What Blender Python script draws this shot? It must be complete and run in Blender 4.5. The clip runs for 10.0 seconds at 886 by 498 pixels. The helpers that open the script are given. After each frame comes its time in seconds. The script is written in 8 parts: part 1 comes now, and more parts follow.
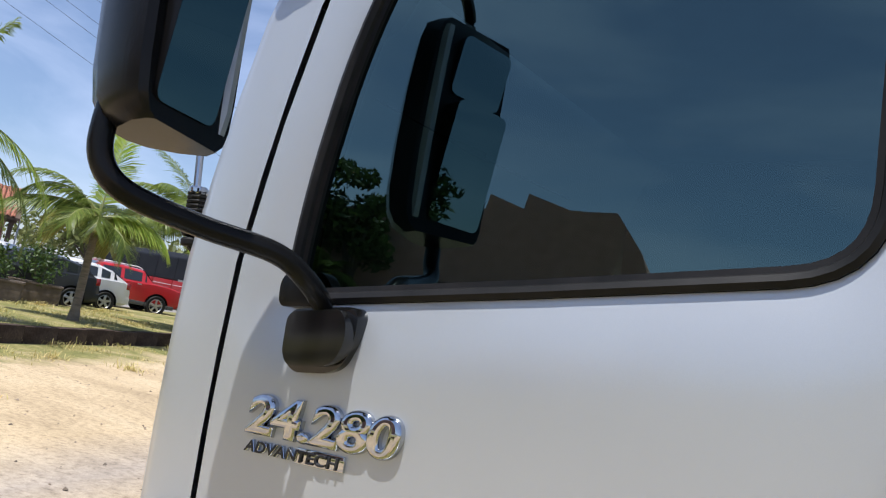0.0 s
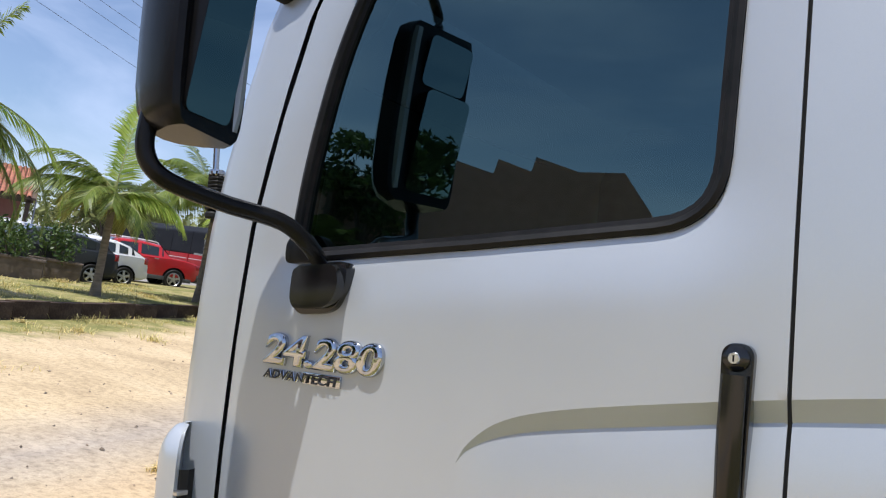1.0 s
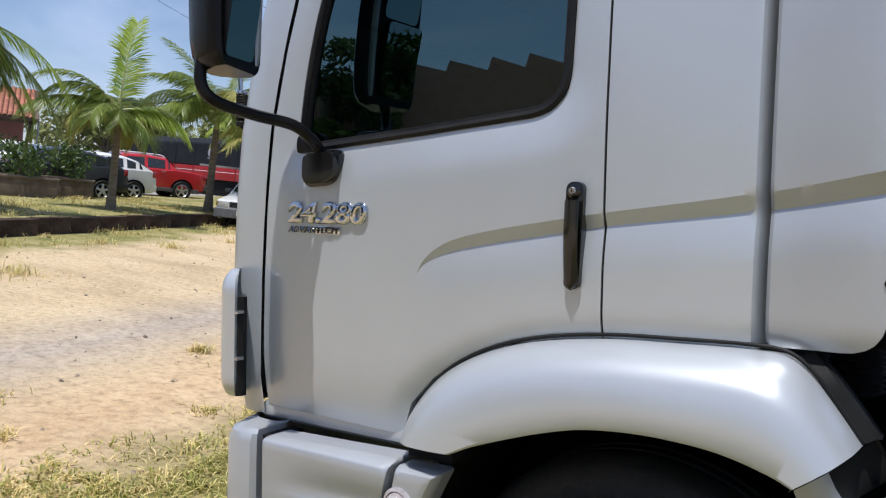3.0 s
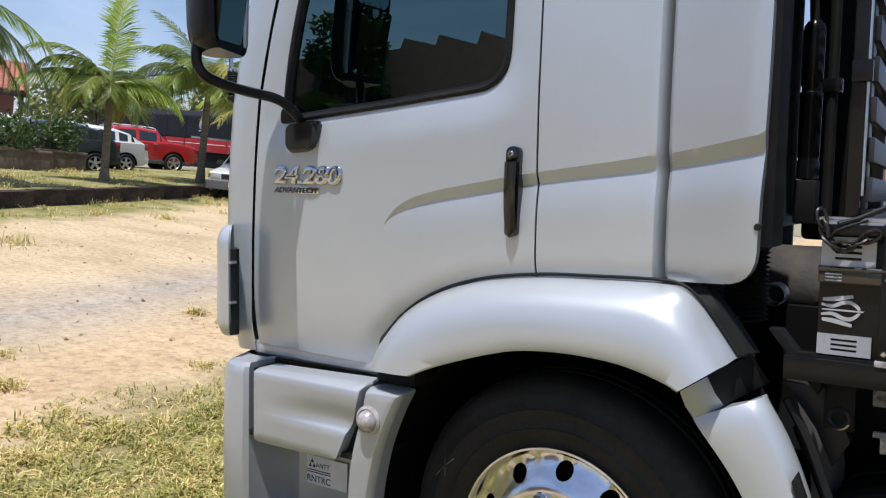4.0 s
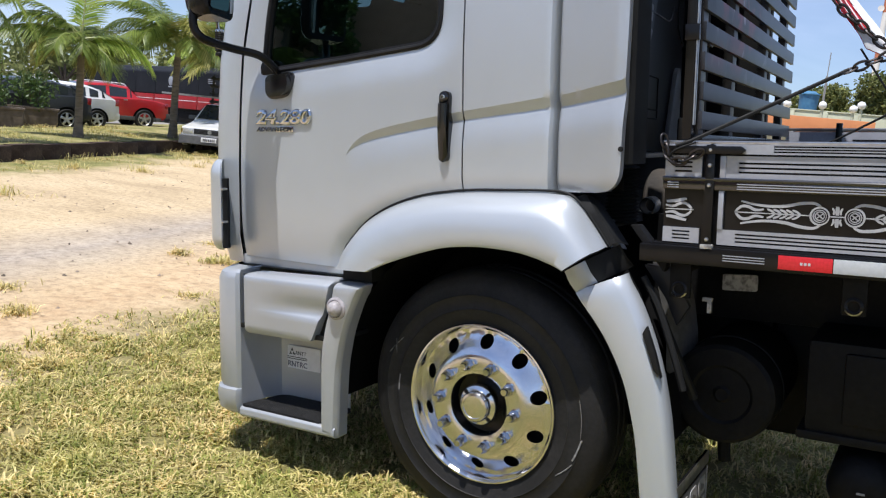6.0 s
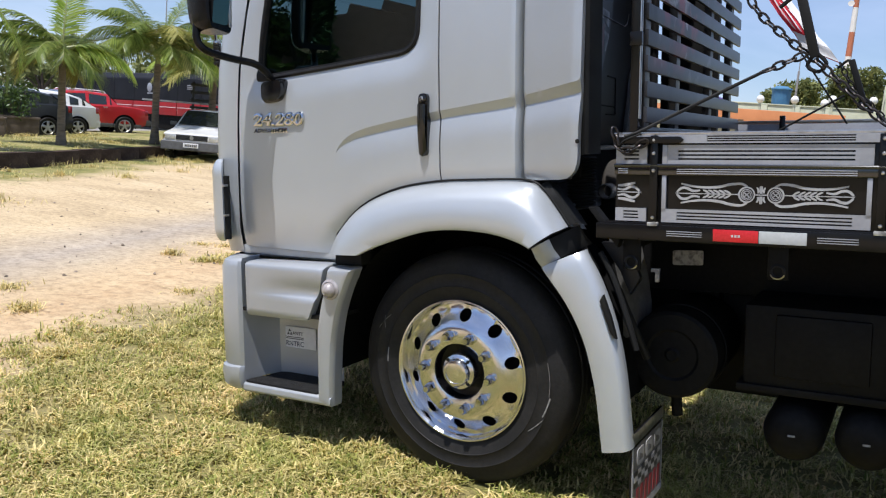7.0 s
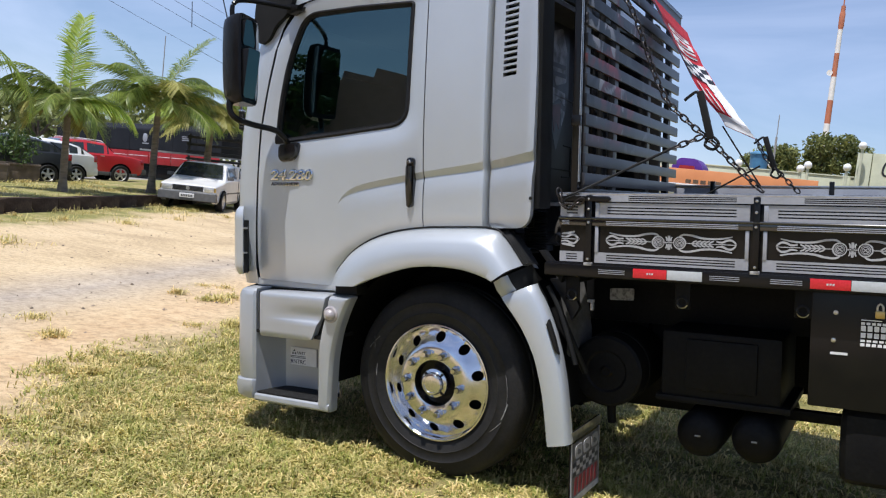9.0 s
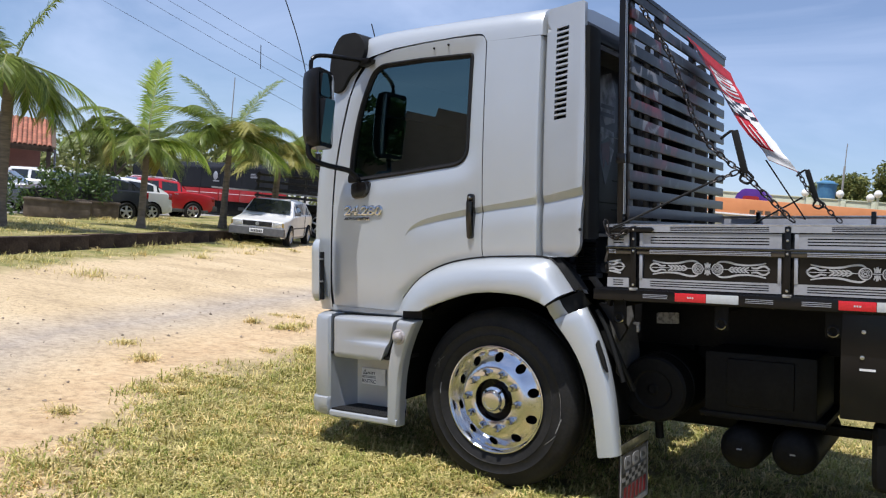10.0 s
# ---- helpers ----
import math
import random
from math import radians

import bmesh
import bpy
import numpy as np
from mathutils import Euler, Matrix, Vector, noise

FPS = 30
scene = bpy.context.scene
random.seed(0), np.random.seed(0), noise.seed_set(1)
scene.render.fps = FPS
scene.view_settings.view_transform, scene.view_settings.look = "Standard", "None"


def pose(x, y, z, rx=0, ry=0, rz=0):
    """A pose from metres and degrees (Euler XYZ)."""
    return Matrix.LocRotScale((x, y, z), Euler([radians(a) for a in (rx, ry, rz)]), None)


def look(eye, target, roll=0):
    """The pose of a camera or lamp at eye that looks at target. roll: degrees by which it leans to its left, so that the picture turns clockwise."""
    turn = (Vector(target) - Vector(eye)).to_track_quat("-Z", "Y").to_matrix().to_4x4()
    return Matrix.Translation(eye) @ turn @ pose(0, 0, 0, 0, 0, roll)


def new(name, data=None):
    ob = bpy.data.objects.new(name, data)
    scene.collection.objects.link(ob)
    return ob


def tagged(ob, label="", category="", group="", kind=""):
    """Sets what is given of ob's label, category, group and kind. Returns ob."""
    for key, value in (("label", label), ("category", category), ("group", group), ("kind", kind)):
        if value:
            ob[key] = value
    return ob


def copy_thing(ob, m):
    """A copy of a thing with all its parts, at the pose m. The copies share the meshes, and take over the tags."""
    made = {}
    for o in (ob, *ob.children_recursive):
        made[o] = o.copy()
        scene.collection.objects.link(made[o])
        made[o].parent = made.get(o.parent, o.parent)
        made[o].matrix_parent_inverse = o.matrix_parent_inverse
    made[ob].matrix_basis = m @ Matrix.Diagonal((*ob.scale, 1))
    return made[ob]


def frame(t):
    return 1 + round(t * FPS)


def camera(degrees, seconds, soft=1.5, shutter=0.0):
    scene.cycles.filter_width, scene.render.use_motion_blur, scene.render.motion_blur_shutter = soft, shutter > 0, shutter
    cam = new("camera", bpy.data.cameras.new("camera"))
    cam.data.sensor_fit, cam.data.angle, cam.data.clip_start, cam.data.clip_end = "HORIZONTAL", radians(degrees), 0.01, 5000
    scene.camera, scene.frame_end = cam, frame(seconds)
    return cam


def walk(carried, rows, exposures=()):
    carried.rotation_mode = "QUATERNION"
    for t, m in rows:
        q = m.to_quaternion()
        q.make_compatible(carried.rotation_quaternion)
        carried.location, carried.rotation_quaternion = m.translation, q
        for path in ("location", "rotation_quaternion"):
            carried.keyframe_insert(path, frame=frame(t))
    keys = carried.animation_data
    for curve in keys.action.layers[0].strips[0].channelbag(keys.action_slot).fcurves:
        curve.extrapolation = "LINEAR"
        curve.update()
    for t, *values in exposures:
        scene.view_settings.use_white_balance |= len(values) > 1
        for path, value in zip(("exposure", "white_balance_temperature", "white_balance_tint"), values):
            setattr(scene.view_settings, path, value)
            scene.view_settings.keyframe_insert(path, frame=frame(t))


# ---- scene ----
cam = camera(55.4, 10.0, soft=1.2)
# The truck stands nose down: its own axes are x to its rear, y into it from the driver's side, z up.
TRUCK = Matrix(((0.99615, 0.0, -0.08766, 0), (-0.00288, 0.99946, -0.03273, 0), (0.08761, 0.03286, 0.99561, 0), (0, 0, 0, 1)))
PATH = [
    (0, (-0.239, -1.055, 1.644), (-1.338, 0.605, 1.837), 11.9),
    (0.5, (-0.103, -1.160, 1.637), (-1.206, 0.501, 1.798), 10.7),
    (1, (0.025, -1.302, 1.625), (-1.090, 0.355, 1.730), 9.9),
    (1.5, (0.150, -1.429, 1.611), (-0.960, 0.235, 1.633), 9.3),
    (2, (0.337, -1.541, 1.596), (-0.790, 0.111, 1.590), 8.7),
    (2.5, (0.487, -1.703, 1.590), (-0.658, -0.063, 1.551), 7.4),
    (3, (0.568, -1.889, 1.572), (-0.528, -0.222, 1.435), 6.5),
    (4.5, (0.998, -2.296, 1.548), (-0.064, -0.616, 1.331), 6.2),
    (5, (1.085, -2.451, 1.528), (0.049, -0.760, 1.267), 6.1),
    (5.5, (1.224, -2.572, 1.522), (0.204, -0.876, 1.229), 6.3),
    (7, (1.545, -3.052, 1.508), (0.578, -1.326, 1.218), 4.8),
    (7.5, (1.701, -3.230, 1.502), (0.734, -1.497, 1.260), 6.3),
    (8, (1.824, -3.403, 1.518), (0.872, -1.657, 1.308), 6.6),
    (8.5, (1.901, -3.591, 1.509), (0.979, -1.826, 1.316), 6.2),
    (9, (1.986, -3.769, 1.523), (1.030, -2.019, 1.365), 6.1),
    (9.5, (2.127, -3.945, 1.514), (1.096, -2.237, 1.382), 5.8),
    (10, (2.212, -4.130, 1.527), (1.123, -2.455, 1.433), 5.5),
]
walk(cam, [(t, look(eye, target, roll)) for t, eye, target, roll in PATH],
     [(0, 0.22), (0.5, 0.29), (1.0, 0.24), (1.5, 0.06), (2.0, 0.14), (2.5, 0.12), (3.0, 0.03), (4.5, 0.22), (5.5, 0.27), (7.0, 0.22), (8.0, 0.19), (10, 0.17)])

# ---- light ----
SUN_EL, SUN_AZ = radians(70), math.atan2(-0.12, -0.99)   # azimuth from +y towards +x
world = bpy.data.worlds.new("world")
scene.world = world
world.use_nodes = True
wt = world.node_tree
wt.nodes.clear()
sky = wt.nodes.new("ShaderNodeTexSky")
sky.sky_type = "NISHITA"
sky.sun_disc = False
sky.sun_elevation = SUN_EL
sky.sun_rotation = SUN_AZ
sky.air_density, sky.dust_density, sky.ozone_density = 1.0, 0.15, 3.0
wco = wt.nodes.new("ShaderNodeTexCoord")
wmap = wt.nodes.new("ShaderNodeMapping")
wmap.inputs["Scale"].default_value = (1.2, 2.2, 5.5)
wmap.inputs["Rotation"].default_value = (0.25, 0.1, 0.5)
wno = wt.nodes.new("ShaderNodeTexNoise")
wno.inputs["Scale"].default_value = 1.6
wno.inputs["Detail"].default_value = 7
wno.inputs["Roughness"].default_value = 0.55
wno.inputs["Distortion"].default_value = 0.6
wra = wt.nodes.new("ShaderNodeValToRGB")
wra.color_ramp.elements[0].position, wra.color_ramp.elements[0].color = 0.40, (0.17, 0.17, 0.17, 1)
wra.color_ramp.elements[1].position, wra.color_ramp.elements[1].color = 0.78, (0.62, 0.62, 0.62, 1)
wmx = wt.nodes.new("ShaderNodeMixRGB")
wmx.inputs["Color2"].default_value = (8.4, 9.5, 12.0, 1)
wbg = wt.nodes.new("ShaderNodeBackground")
wbg.inputs["Strength"].default_value = 0.084
wou = wt.nodes.new("ShaderNodeOutputWorld")
wt.links.new(wco.outputs["Generated"], wmap.inputs["Vector"])
wt.links.new(wmap.outputs["Vector"], wno.inputs["Vector"])
wt.links.new(wno.outputs["Fac"], wra.inputs["Fac"])
wt.links.new(wra.outputs["Color"], wmx.inputs["Fac"])
wtn = wt.nodes.new("ShaderNodeMixRGB")
wtn.blend_type = "MULTIPLY"
wtn.inputs["Fac"].default_value = 1
wtn.inputs["Color2"].default_value = (0.92, 0.98, 1.09, 1)
wt.links.new(sky.outputs["Color"], wtn.inputs["Color1"])
wt.links.new(wtn.outputs["Color"], wmx.inputs["Color1"])
wt.links.new(wmx.outputs["Color"], wbg.inputs["Color"])
wt.links.new(wbg.outputs["Background"], wou.inputs["Surface"])
sun_data = bpy.data.lights.new("sun", "SUN")
sun_data.energy, sun_data.angle, sun_data.color = 5.0, radians(0.53), (1.0, 0.95, 0.87)
sun = new("sun", sun_data)
sun_way = Vector((math.cos(SUN_EL) * math.sin(SUN_AZ), math.cos(SUN_EL) * math.cos(SUN_AZ), math.sin(SUN_EL)))
sun.matrix_world = look(sun_way * 40, (0, 0, 0))
scene.view_settings.use_white_balance = True
scene.view_settings.white_balance_temperature = 6080
scene.view_settings.white_balance_tint = 12.5


# ---- materials ----
def material(name, color, rough=0.6, metal=0.0, second=None, scale=8.0, bump=0.0, bump_scale=None, coat=0.0, spec=0.5, detail=6, mix=(0.35, 0.7), fine=None, stretch=(1, 1, 1), vary=0.0, rough2=None, space="Object"):
    """A surface with two scales of variation: a broad noise between two colours and a fine grain."""
    m = bpy.data.materials.new(name)
    m.use_nodes = True
    t = m.node_tree
    b = t.nodes["Principled BSDF"]
    b.inputs["Roughness"].default_value = rough
    b.inputs["Metallic"].default_value = metal
    b.inputs["Specular IOR Level"].default_value = spec
    b.inputs["Coat Weight"].default_value = coat
    b.inputs["Coat Roughness"].default_value = 0.14
    b.inputs["Base Color"].default_value = (*color, 1)
    co = t.nodes.new("ShaderNodeTexCoord")
    mp = t.nodes.new("ShaderNodeMapping")
    mp.inputs["Scale"].default_value = stretch
    t.links.new(co.outputs[space], mp.inputs["Vector"])
    src = None
    if second is not None:
        n = t.nodes.new("ShaderNodeTexNoise")
        n.inputs["Scale"].default_value, n.inputs["Detail"].default_value = scale, detail
        t.links.new(mp.outputs["Vector"], n.inputs["Vector"])
        r = t.nodes.new("ShaderNodeValToRGB")
        r.color_ramp.elements[0].position, r.color_ramp.elements[0].color = mix[0], (*color, 1)
        r.color_ramp.elements[1].position, r.color_ramp.elements[1].color = mix[1], (*second, 1)
        t.links.new(n.outputs["Fac"], r.inputs["Fac"])
        src = r.outputs["Color"]
        if rough2 is not None:
            rr = t.nodes.new("ShaderNodeMapRange")
            rr.inputs["From Min"].default_value, rr.inputs["From Max"].default_value = mix
            rr.inputs["To Min"].default_value, rr.inputs["To Max"].default_value = rough, rough2
            t.links.new(n.outputs["Fac"], rr.inputs["Value"])
            t.links.new(rr.outputs["Result"], b.inputs["Roughness"])
    if fine is not None:
        n2 = t.nodes.new("ShaderNodeTexNoise")
        n2.inputs["Scale"].default_value, n2.inputs["Detail"].default_value = fine[0], 4
        t.links.new(mp.outputs["Vector"], n2.inputs["Vector"])
        mr = t.nodes.new("ShaderNodeMapRange")
        mr.inputs["From Min"].default_value, mr.inputs["From Max"].default_value = 0.3, 0.7
        mr.inputs["To Min"].default_value, mr.inputs["To Max"].default_value = 1 - fine[1], 1 + fine[1]
        t.links.new(n2.outputs["Fac"], mr.inputs["Value"])
        mu = t.nodes.new("ShaderNodeMixRGB")
        mu.blend_type = "MULTIPLY"
        mu.inputs["Fac"].default_value = 1
        if src is None:
            mu.inputs["Color1"].default_value = (*color, 1)
        else:
            t.links.new(src, mu.inputs["Color1"])
        t.links.new(mr.outputs["Result"], mu.inputs["Color2"])
        src = mu.outputs["Color"]
    if vary:
        oi = t.nodes.new("ShaderNodeObjectInfo")
        mv = t.nodes.new("ShaderNodeMapRange")
        mv.inputs["To Min"].default_value, mv.inputs["To Max"].default_value = 1 - vary, 1 + vary
        t.links.new(oi.outputs["Random"], mv.inputs["Value"])
        mz = t.nodes.new("ShaderNodeMixRGB")
        mz.blend_type = "MULTIPLY"
        mz.inputs["Fac"].default_value = 1
        if src is None:
            mz.inputs["Color1"].default_value = (*color, 1)
        else:
            t.links.new(src, mz.inputs["Color1"])
        t.links.new(mv.outputs["Result"], mz.inputs["Color2"])
        src = mz.outputs["Color"]
    if src is not None:
        t.links.new(src, b.inputs["Base Color"])
    if bump:
        n3 = t.nodes.new("ShaderNodeTexNoise")
        n3.inputs["Scale"].default_value, n3.inputs["Detail"].default_value = bump_scale or scale * 4, 5
        t.links.new(mp.outputs["Vector"], n3.inputs["Vector"])
        bp = t.nodes.new("ShaderNodeBump")
        bp.inputs["Strength"].default_value, bp.inputs["Distance"].default_value = bump, 0.01
        t.links.new(n3.outputs["Fac"], bp.inputs["Height"])
        t.links.new(bp.outputs["Normal"], b.inputs["Normal"])
    return m


def glass(name, tint, ior=1.5, rough=0.0):
    m = bpy.data.materials.new(name)
    m.use_nodes = True
    t = m.node_tree
    t.nodes.clear()
    tr = t.nodes.new("ShaderNodeBsdfTransparent")
    tr.inputs["Color"].default_value = (*tint, 1)
    gl = t.nodes.new("ShaderNodeBsdfGlossy")
    gl.inputs["Roughness"].default_value = rough
    gl.inputs["Color"].default_value = (0.63, 0.94, 0.91, 1)
    fr = t.nodes.new("ShaderNodeFresnel")
    fr.inputs["IOR"].default_value = ior
    mx = t.nodes.new("ShaderNodeMixShader")
    o = t.nodes.new("ShaderNodeOutputMaterial")
    t.links.new(fr.outputs["Fac"], mx.inputs["Fac"])
    t.links.new(tr.outputs["BSDF"], mx.inputs[1])
    t.links.new(gl.outputs["BSDF"], mx.inputs[2])
    t.links.new(mx.outputs["Shader"], o.inputs["Surface"])
    return m


M = {
    "silver": material("silver paint", (0.475, 0.503, 0.526), 0.36, 0.40, second=(0.452, 0.476, 0.496), scale=3.0, coat=0.5, fine=(900, 0.03)),
    "silver2": material("silver plastic", (0.405, 0.425, 0.448), 0.40, 0.38, second=(0.375, 0.39, 0.405), scale=5.0, coat=0.35, fine=(900, 0.03)),
    "black": material("black plastic", (0.007, 0.0068, 0.0072), 0.2, 0.0, spec=0.16, second=(0.010, 0.0098, 0.0102), scale=12, bump=0.05, bump_scale=300),
    "plastic": material("glossy black plastic", (0.006, 0.006, 0.0065), 0.12, 0.0, spec=0.4, second=(0.009, 0.009, 0.009), scale=12, coat=0.3),
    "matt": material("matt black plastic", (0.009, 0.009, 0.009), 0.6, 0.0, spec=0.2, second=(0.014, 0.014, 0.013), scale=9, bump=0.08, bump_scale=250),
    "rubber": material("rubber seal", (0.008, 0.008, 0.008), 0.45, 0.0, spec=0.18, second=(0.016, 0.015, 0.015), scale=20),
    "tyre": material("tyre rubber", (0.013, 0.0127, 0.0125), 0.6, 0.0, spec=0.24, second=(0.021, 0.020, 0.0195), scale=7, bump=0.12, bump_scale=120, fine=(60, 0.2)),
    "scuff": material("scuffed rubber", (0.30, 0.29, 0.28), 0.8, 0.0, second=(0.1, 0.1, 0.1), scale=60),
    "alloy": material("polished aluminium", (0.72, 0.73, 0.76), 0.15, 1.0, second=(0.62, 0.62, 0.64), scale=14, rough2=0.26, bump=0.01, bump_scale=60),
    "chrome": material("chrome", (0.55, 0.56, 0.58), 0.05, 1.0, second=(0.50, 0.51, 0.53), scale=40),
    "steel": material("worn bright steel", (0.60, 0.60, 0.60), 0.28, 1.0, second=(0.42, 0.41, 0.40), scale=25, rough2=0.45),
    "chassis": material("dark chassis paint", (0.006, 0.006, 0.0065), 0.55, 0.0, spec=0.12, second=(0.010, 0.0098, 0.0095), scale=6, fine=(50, 0.25), bump=0.1, bump_scale=60),
    "gloss": material("gloss black paint", (0.006, 0.006, 0.007), 0.2, 0.0, spec=0.2, second=(0.010, 0.0095, 0.009), scale=9, coat=0.06),
    "cabback": material("dark grey cab back", (0.016, 0.016, 0.0175), 0.32, 0.0, spec=0.18, second=(0.024, 0.024, 0.026), scale=5, coat=0.03),
    "board": material("light grey painted board", (0.34, 0.35, 0.385), 0.3, 0.1, second=(0.27, 0.28, 0.31), scale=7, coat=0.5, fine=(80, 0.06)),
    "gate": material("grey painted slat", (0.034, 0.034, 0.036), 0.4, 0.0, spec=0.35, second=(0.022, 0.022, 0.024), scale=6, coat=0.1, fine=(70, 0.1), vary=0.12),
    "blade_grey": material("grey painted blade", (0.22, 0.22, 0.215), 0.5, second=(0.16, 0.16, 0.155), scale=8),
    "duct": material("dusty rubber hose", (0.03, 0.028, 0.026), 0.7, spec=0.25, second=(0.07, 0.06, 0.05), scale=9, bump=0.2, bump_scale=60),
    # near-black for recesses, their shade put into the colour
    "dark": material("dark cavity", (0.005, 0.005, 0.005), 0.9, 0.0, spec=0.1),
    "lining": material("cab lining", (0.11, 0.11, 0.112), 0.8, 0.0, second=(0.08, 0.08, 0.082), scale=10),
    "seat": material("seat cloth", (0.03, 0.03, 0.035), 0.9, 0.0, second=(0.06, 0.06, 0.065), scale=40),
    "mirror": material("mirror glass", (0.36, 0.45, 0.46), 0.0, 1.0),
    "red": material("red retroreflector", (0.62, 0.02, 0.03), 0.25, 0.0, second=(0.5, 0.015, 0.02), scale=120),
    "white": material("white plastic film", (0.74, 0.74, 0.74), 0.35, 0.0, second=(0.66, 0.66, 0.66), scale=30),
    "ornament": material("pale grey paint", (0.44, 0.44, 0.45), 0.4, second=(0.34, 0.34, 0.35), scale=30),
    # darker copy of the silver, holding the side deflector's shade in its colour
    "silver_shaded": material("silver moulded panel", (0.42, 0.44, 0.462), 0.36, 0.40, second=(0.395, 0.412, 0.43), scale=4.0, coat=0.5, fine=(900, 0.03)),
    "ink": material("printed black", (0.015, 0.015, 0.017), 0.5),
    "inkblue": material("printed blue", (0.012, 0.018, 0.06), 0.5),
    "lens": material("clear lamp lens", (0.42, 0.385, 0.375), 0.1, 0.0, second=(0.26, 0.23, 0.225), scale=60, coat=1.0, bump=0.3, bump_scale=140),
    "tread": material("step grip", (0.006, 0.006, 0.006), 0.75, 0.0, spec=0.3, second=(0.024, 0.023, 0.022), scale=45, mix=(0.5, 0.75), bump=0.8, bump_scale=220),
    "plate": material("weathered zinc plate", (0.42, 0.41, 0.39), 0.5, 0.3, second=(0.16, 0.155, 0.15), scale=45, mix=(0.45, 0.62)),
    "lacquer": material("black lacquer", (0.006, 0.006, 0.007), 0.1, 0.0, spec=0.5, second=(0.009, 0.009, 0.010), scale=14, coat=1.0, bump=0.04, bump_scale=25),
    "refl": material("white reflective film", (0.50, 0.52, 0.53), 0.4, second=(0.44, 0.46, 0.47), scale=90),
    "brass": material("brass", (0.55, 0.40, 0.16), 0.35, 1.0, second=(0.45, 0.33, 0.12), scale=80),
    "flag": material("red banner cloth", (0.62, 0.025, 0.04), 0.7, 0.0, second=(0.5, 0.02, 0.03), scale=20, bump=0.1, bump_scale=200),
    "cloth": material("white banner cloth", (0.76, 0.75, 0.74), 0.7, 0.0, second=(0.66, 0.65, 0.64), scale=20, bump=0.1, bump_scale=200),
    "window": glass("tinted window glass", (0.07, 0.115, 0.12), 2.25),
}


# ---- building blocks ----
def link_mesh(name, bm, mat, parent=None, label="", smooth=True, angle=35):
    """Turns a bmesh into one mesh object, smooth but for edges sharper than the angle."""
    bmesh.ops.recalc_face_normals(bm, faces=bm.faces)
    return raw_mesh(name, bm, mat, parent, label, smooth, angle)


def raw_mesh(name, bm, mat, parent=None, label="", smooth=True, angle=35):
    lim = radians(angle)
    for e in bm.edges:
        e.smooth = smooth and len(e.link_faces) == 2 and e.calc_face_angle(3.2) < lim
    for fc in bm.faces:
        fc.smooth = smooth
    me = bpy.data.meshes.new(name)
    bm.to_mesh(me)
    bm.free()
    for one in (mat if isinstance(mat, (list, tuple)) else [mat]):
        me.materials.append(one)
    ob = new(name, me)
    if parent is not None:
        ob.parent = parent
    if label:
        ob["label"] = label
    return ob


part = link_mesh


def thing(name, label, category, group="", m=None):
    ob = new(name)
    if m is not None:
        ob.matrix_world = m
    return tagged(ob, label, category, group)


def join(*bms):
    """Several bmeshes in one."""
    out = bms[0]
    for b in bms[1:]:
        me = bpy.data.meshes.new("tmp")
        b.to_mesh(me)
        b.free()
        out.from_mesh(me)
        bpy.data.meshes.remove(me)
    return out


def moved(bm, m):
    bmesh.ops.transform(bm, matrix=m, verts=bm.verts)
    return bm


def box(x0, x1, y0, y1, z0, z1, bevel=0.0, seg=2):
    bm = bmesh.new()
    bmesh.ops.create_cube(bm, size=1, matrix=Matrix.LocRotScale(((x0 + x1) / 2, (y0 + y1) / 2, (z0 + z1) / 2), None, (x1 - x0, y1 - y0, z1 - z0)))
    if bevel:
        bmesh.ops.bevel(bm, geom=bm.edges, offset=bevel, segments=seg, profile=0.6, affect="EDGES")
    return bm


def prism(outline, axis, a, b, bevel=0.0, seg=2):
    """An outline swept along an axis from a to b. Outline: (x, z) for y, (x, y) for z, (y, z) for x."""
    bm = bmesh.new()
    def at(p, h):
        return {"y": (p[0], h, p[1]), "z": (p[0], p[1], h), "x": (h, p[0], p[1])}[axis]
    lo = [bm.verts.new(at(p, a)) for p in outline]
    hi = [bm.verts.new(at(p, b)) for p in outline]
    n = len(outline)
    bm.faces.new(lo)
    bm.faces.new(hi[::-1])
    for i in range(n):
        bm.faces.new((lo[i], hi[i], hi[(i + 1) % n], lo[(i + 1) % n]))
    bmesh.ops.recalc_face_normals(bm, faces=bm.faces)
    if bevel:
        bmesh.ops.bevel(bm, geom=bm.edges, offset=bevel, segments=seg, profile=0.6, affect="EDGES", clamp_overlap=True)
    return bm


def loft(rows, closed=False, caps=False):
    """A skin through rows of points."""
    bm = bmesh.new()
    vs = [[bm.verts.new(p) for p in row] for row in rows]
    n = len(rows[0])
    for i in range(len(rows) - 1):
        for j in range(n if closed else n - 1):
            k = (j + 1) % n
            bm.faces.new((vs[i][j], vs[i][k], vs[i + 1][k], vs[i + 1][j]))
    if caps:
        bm.faces.new(vs[0])
        bm.faces.new(vs[-1][::-1])
    return bm


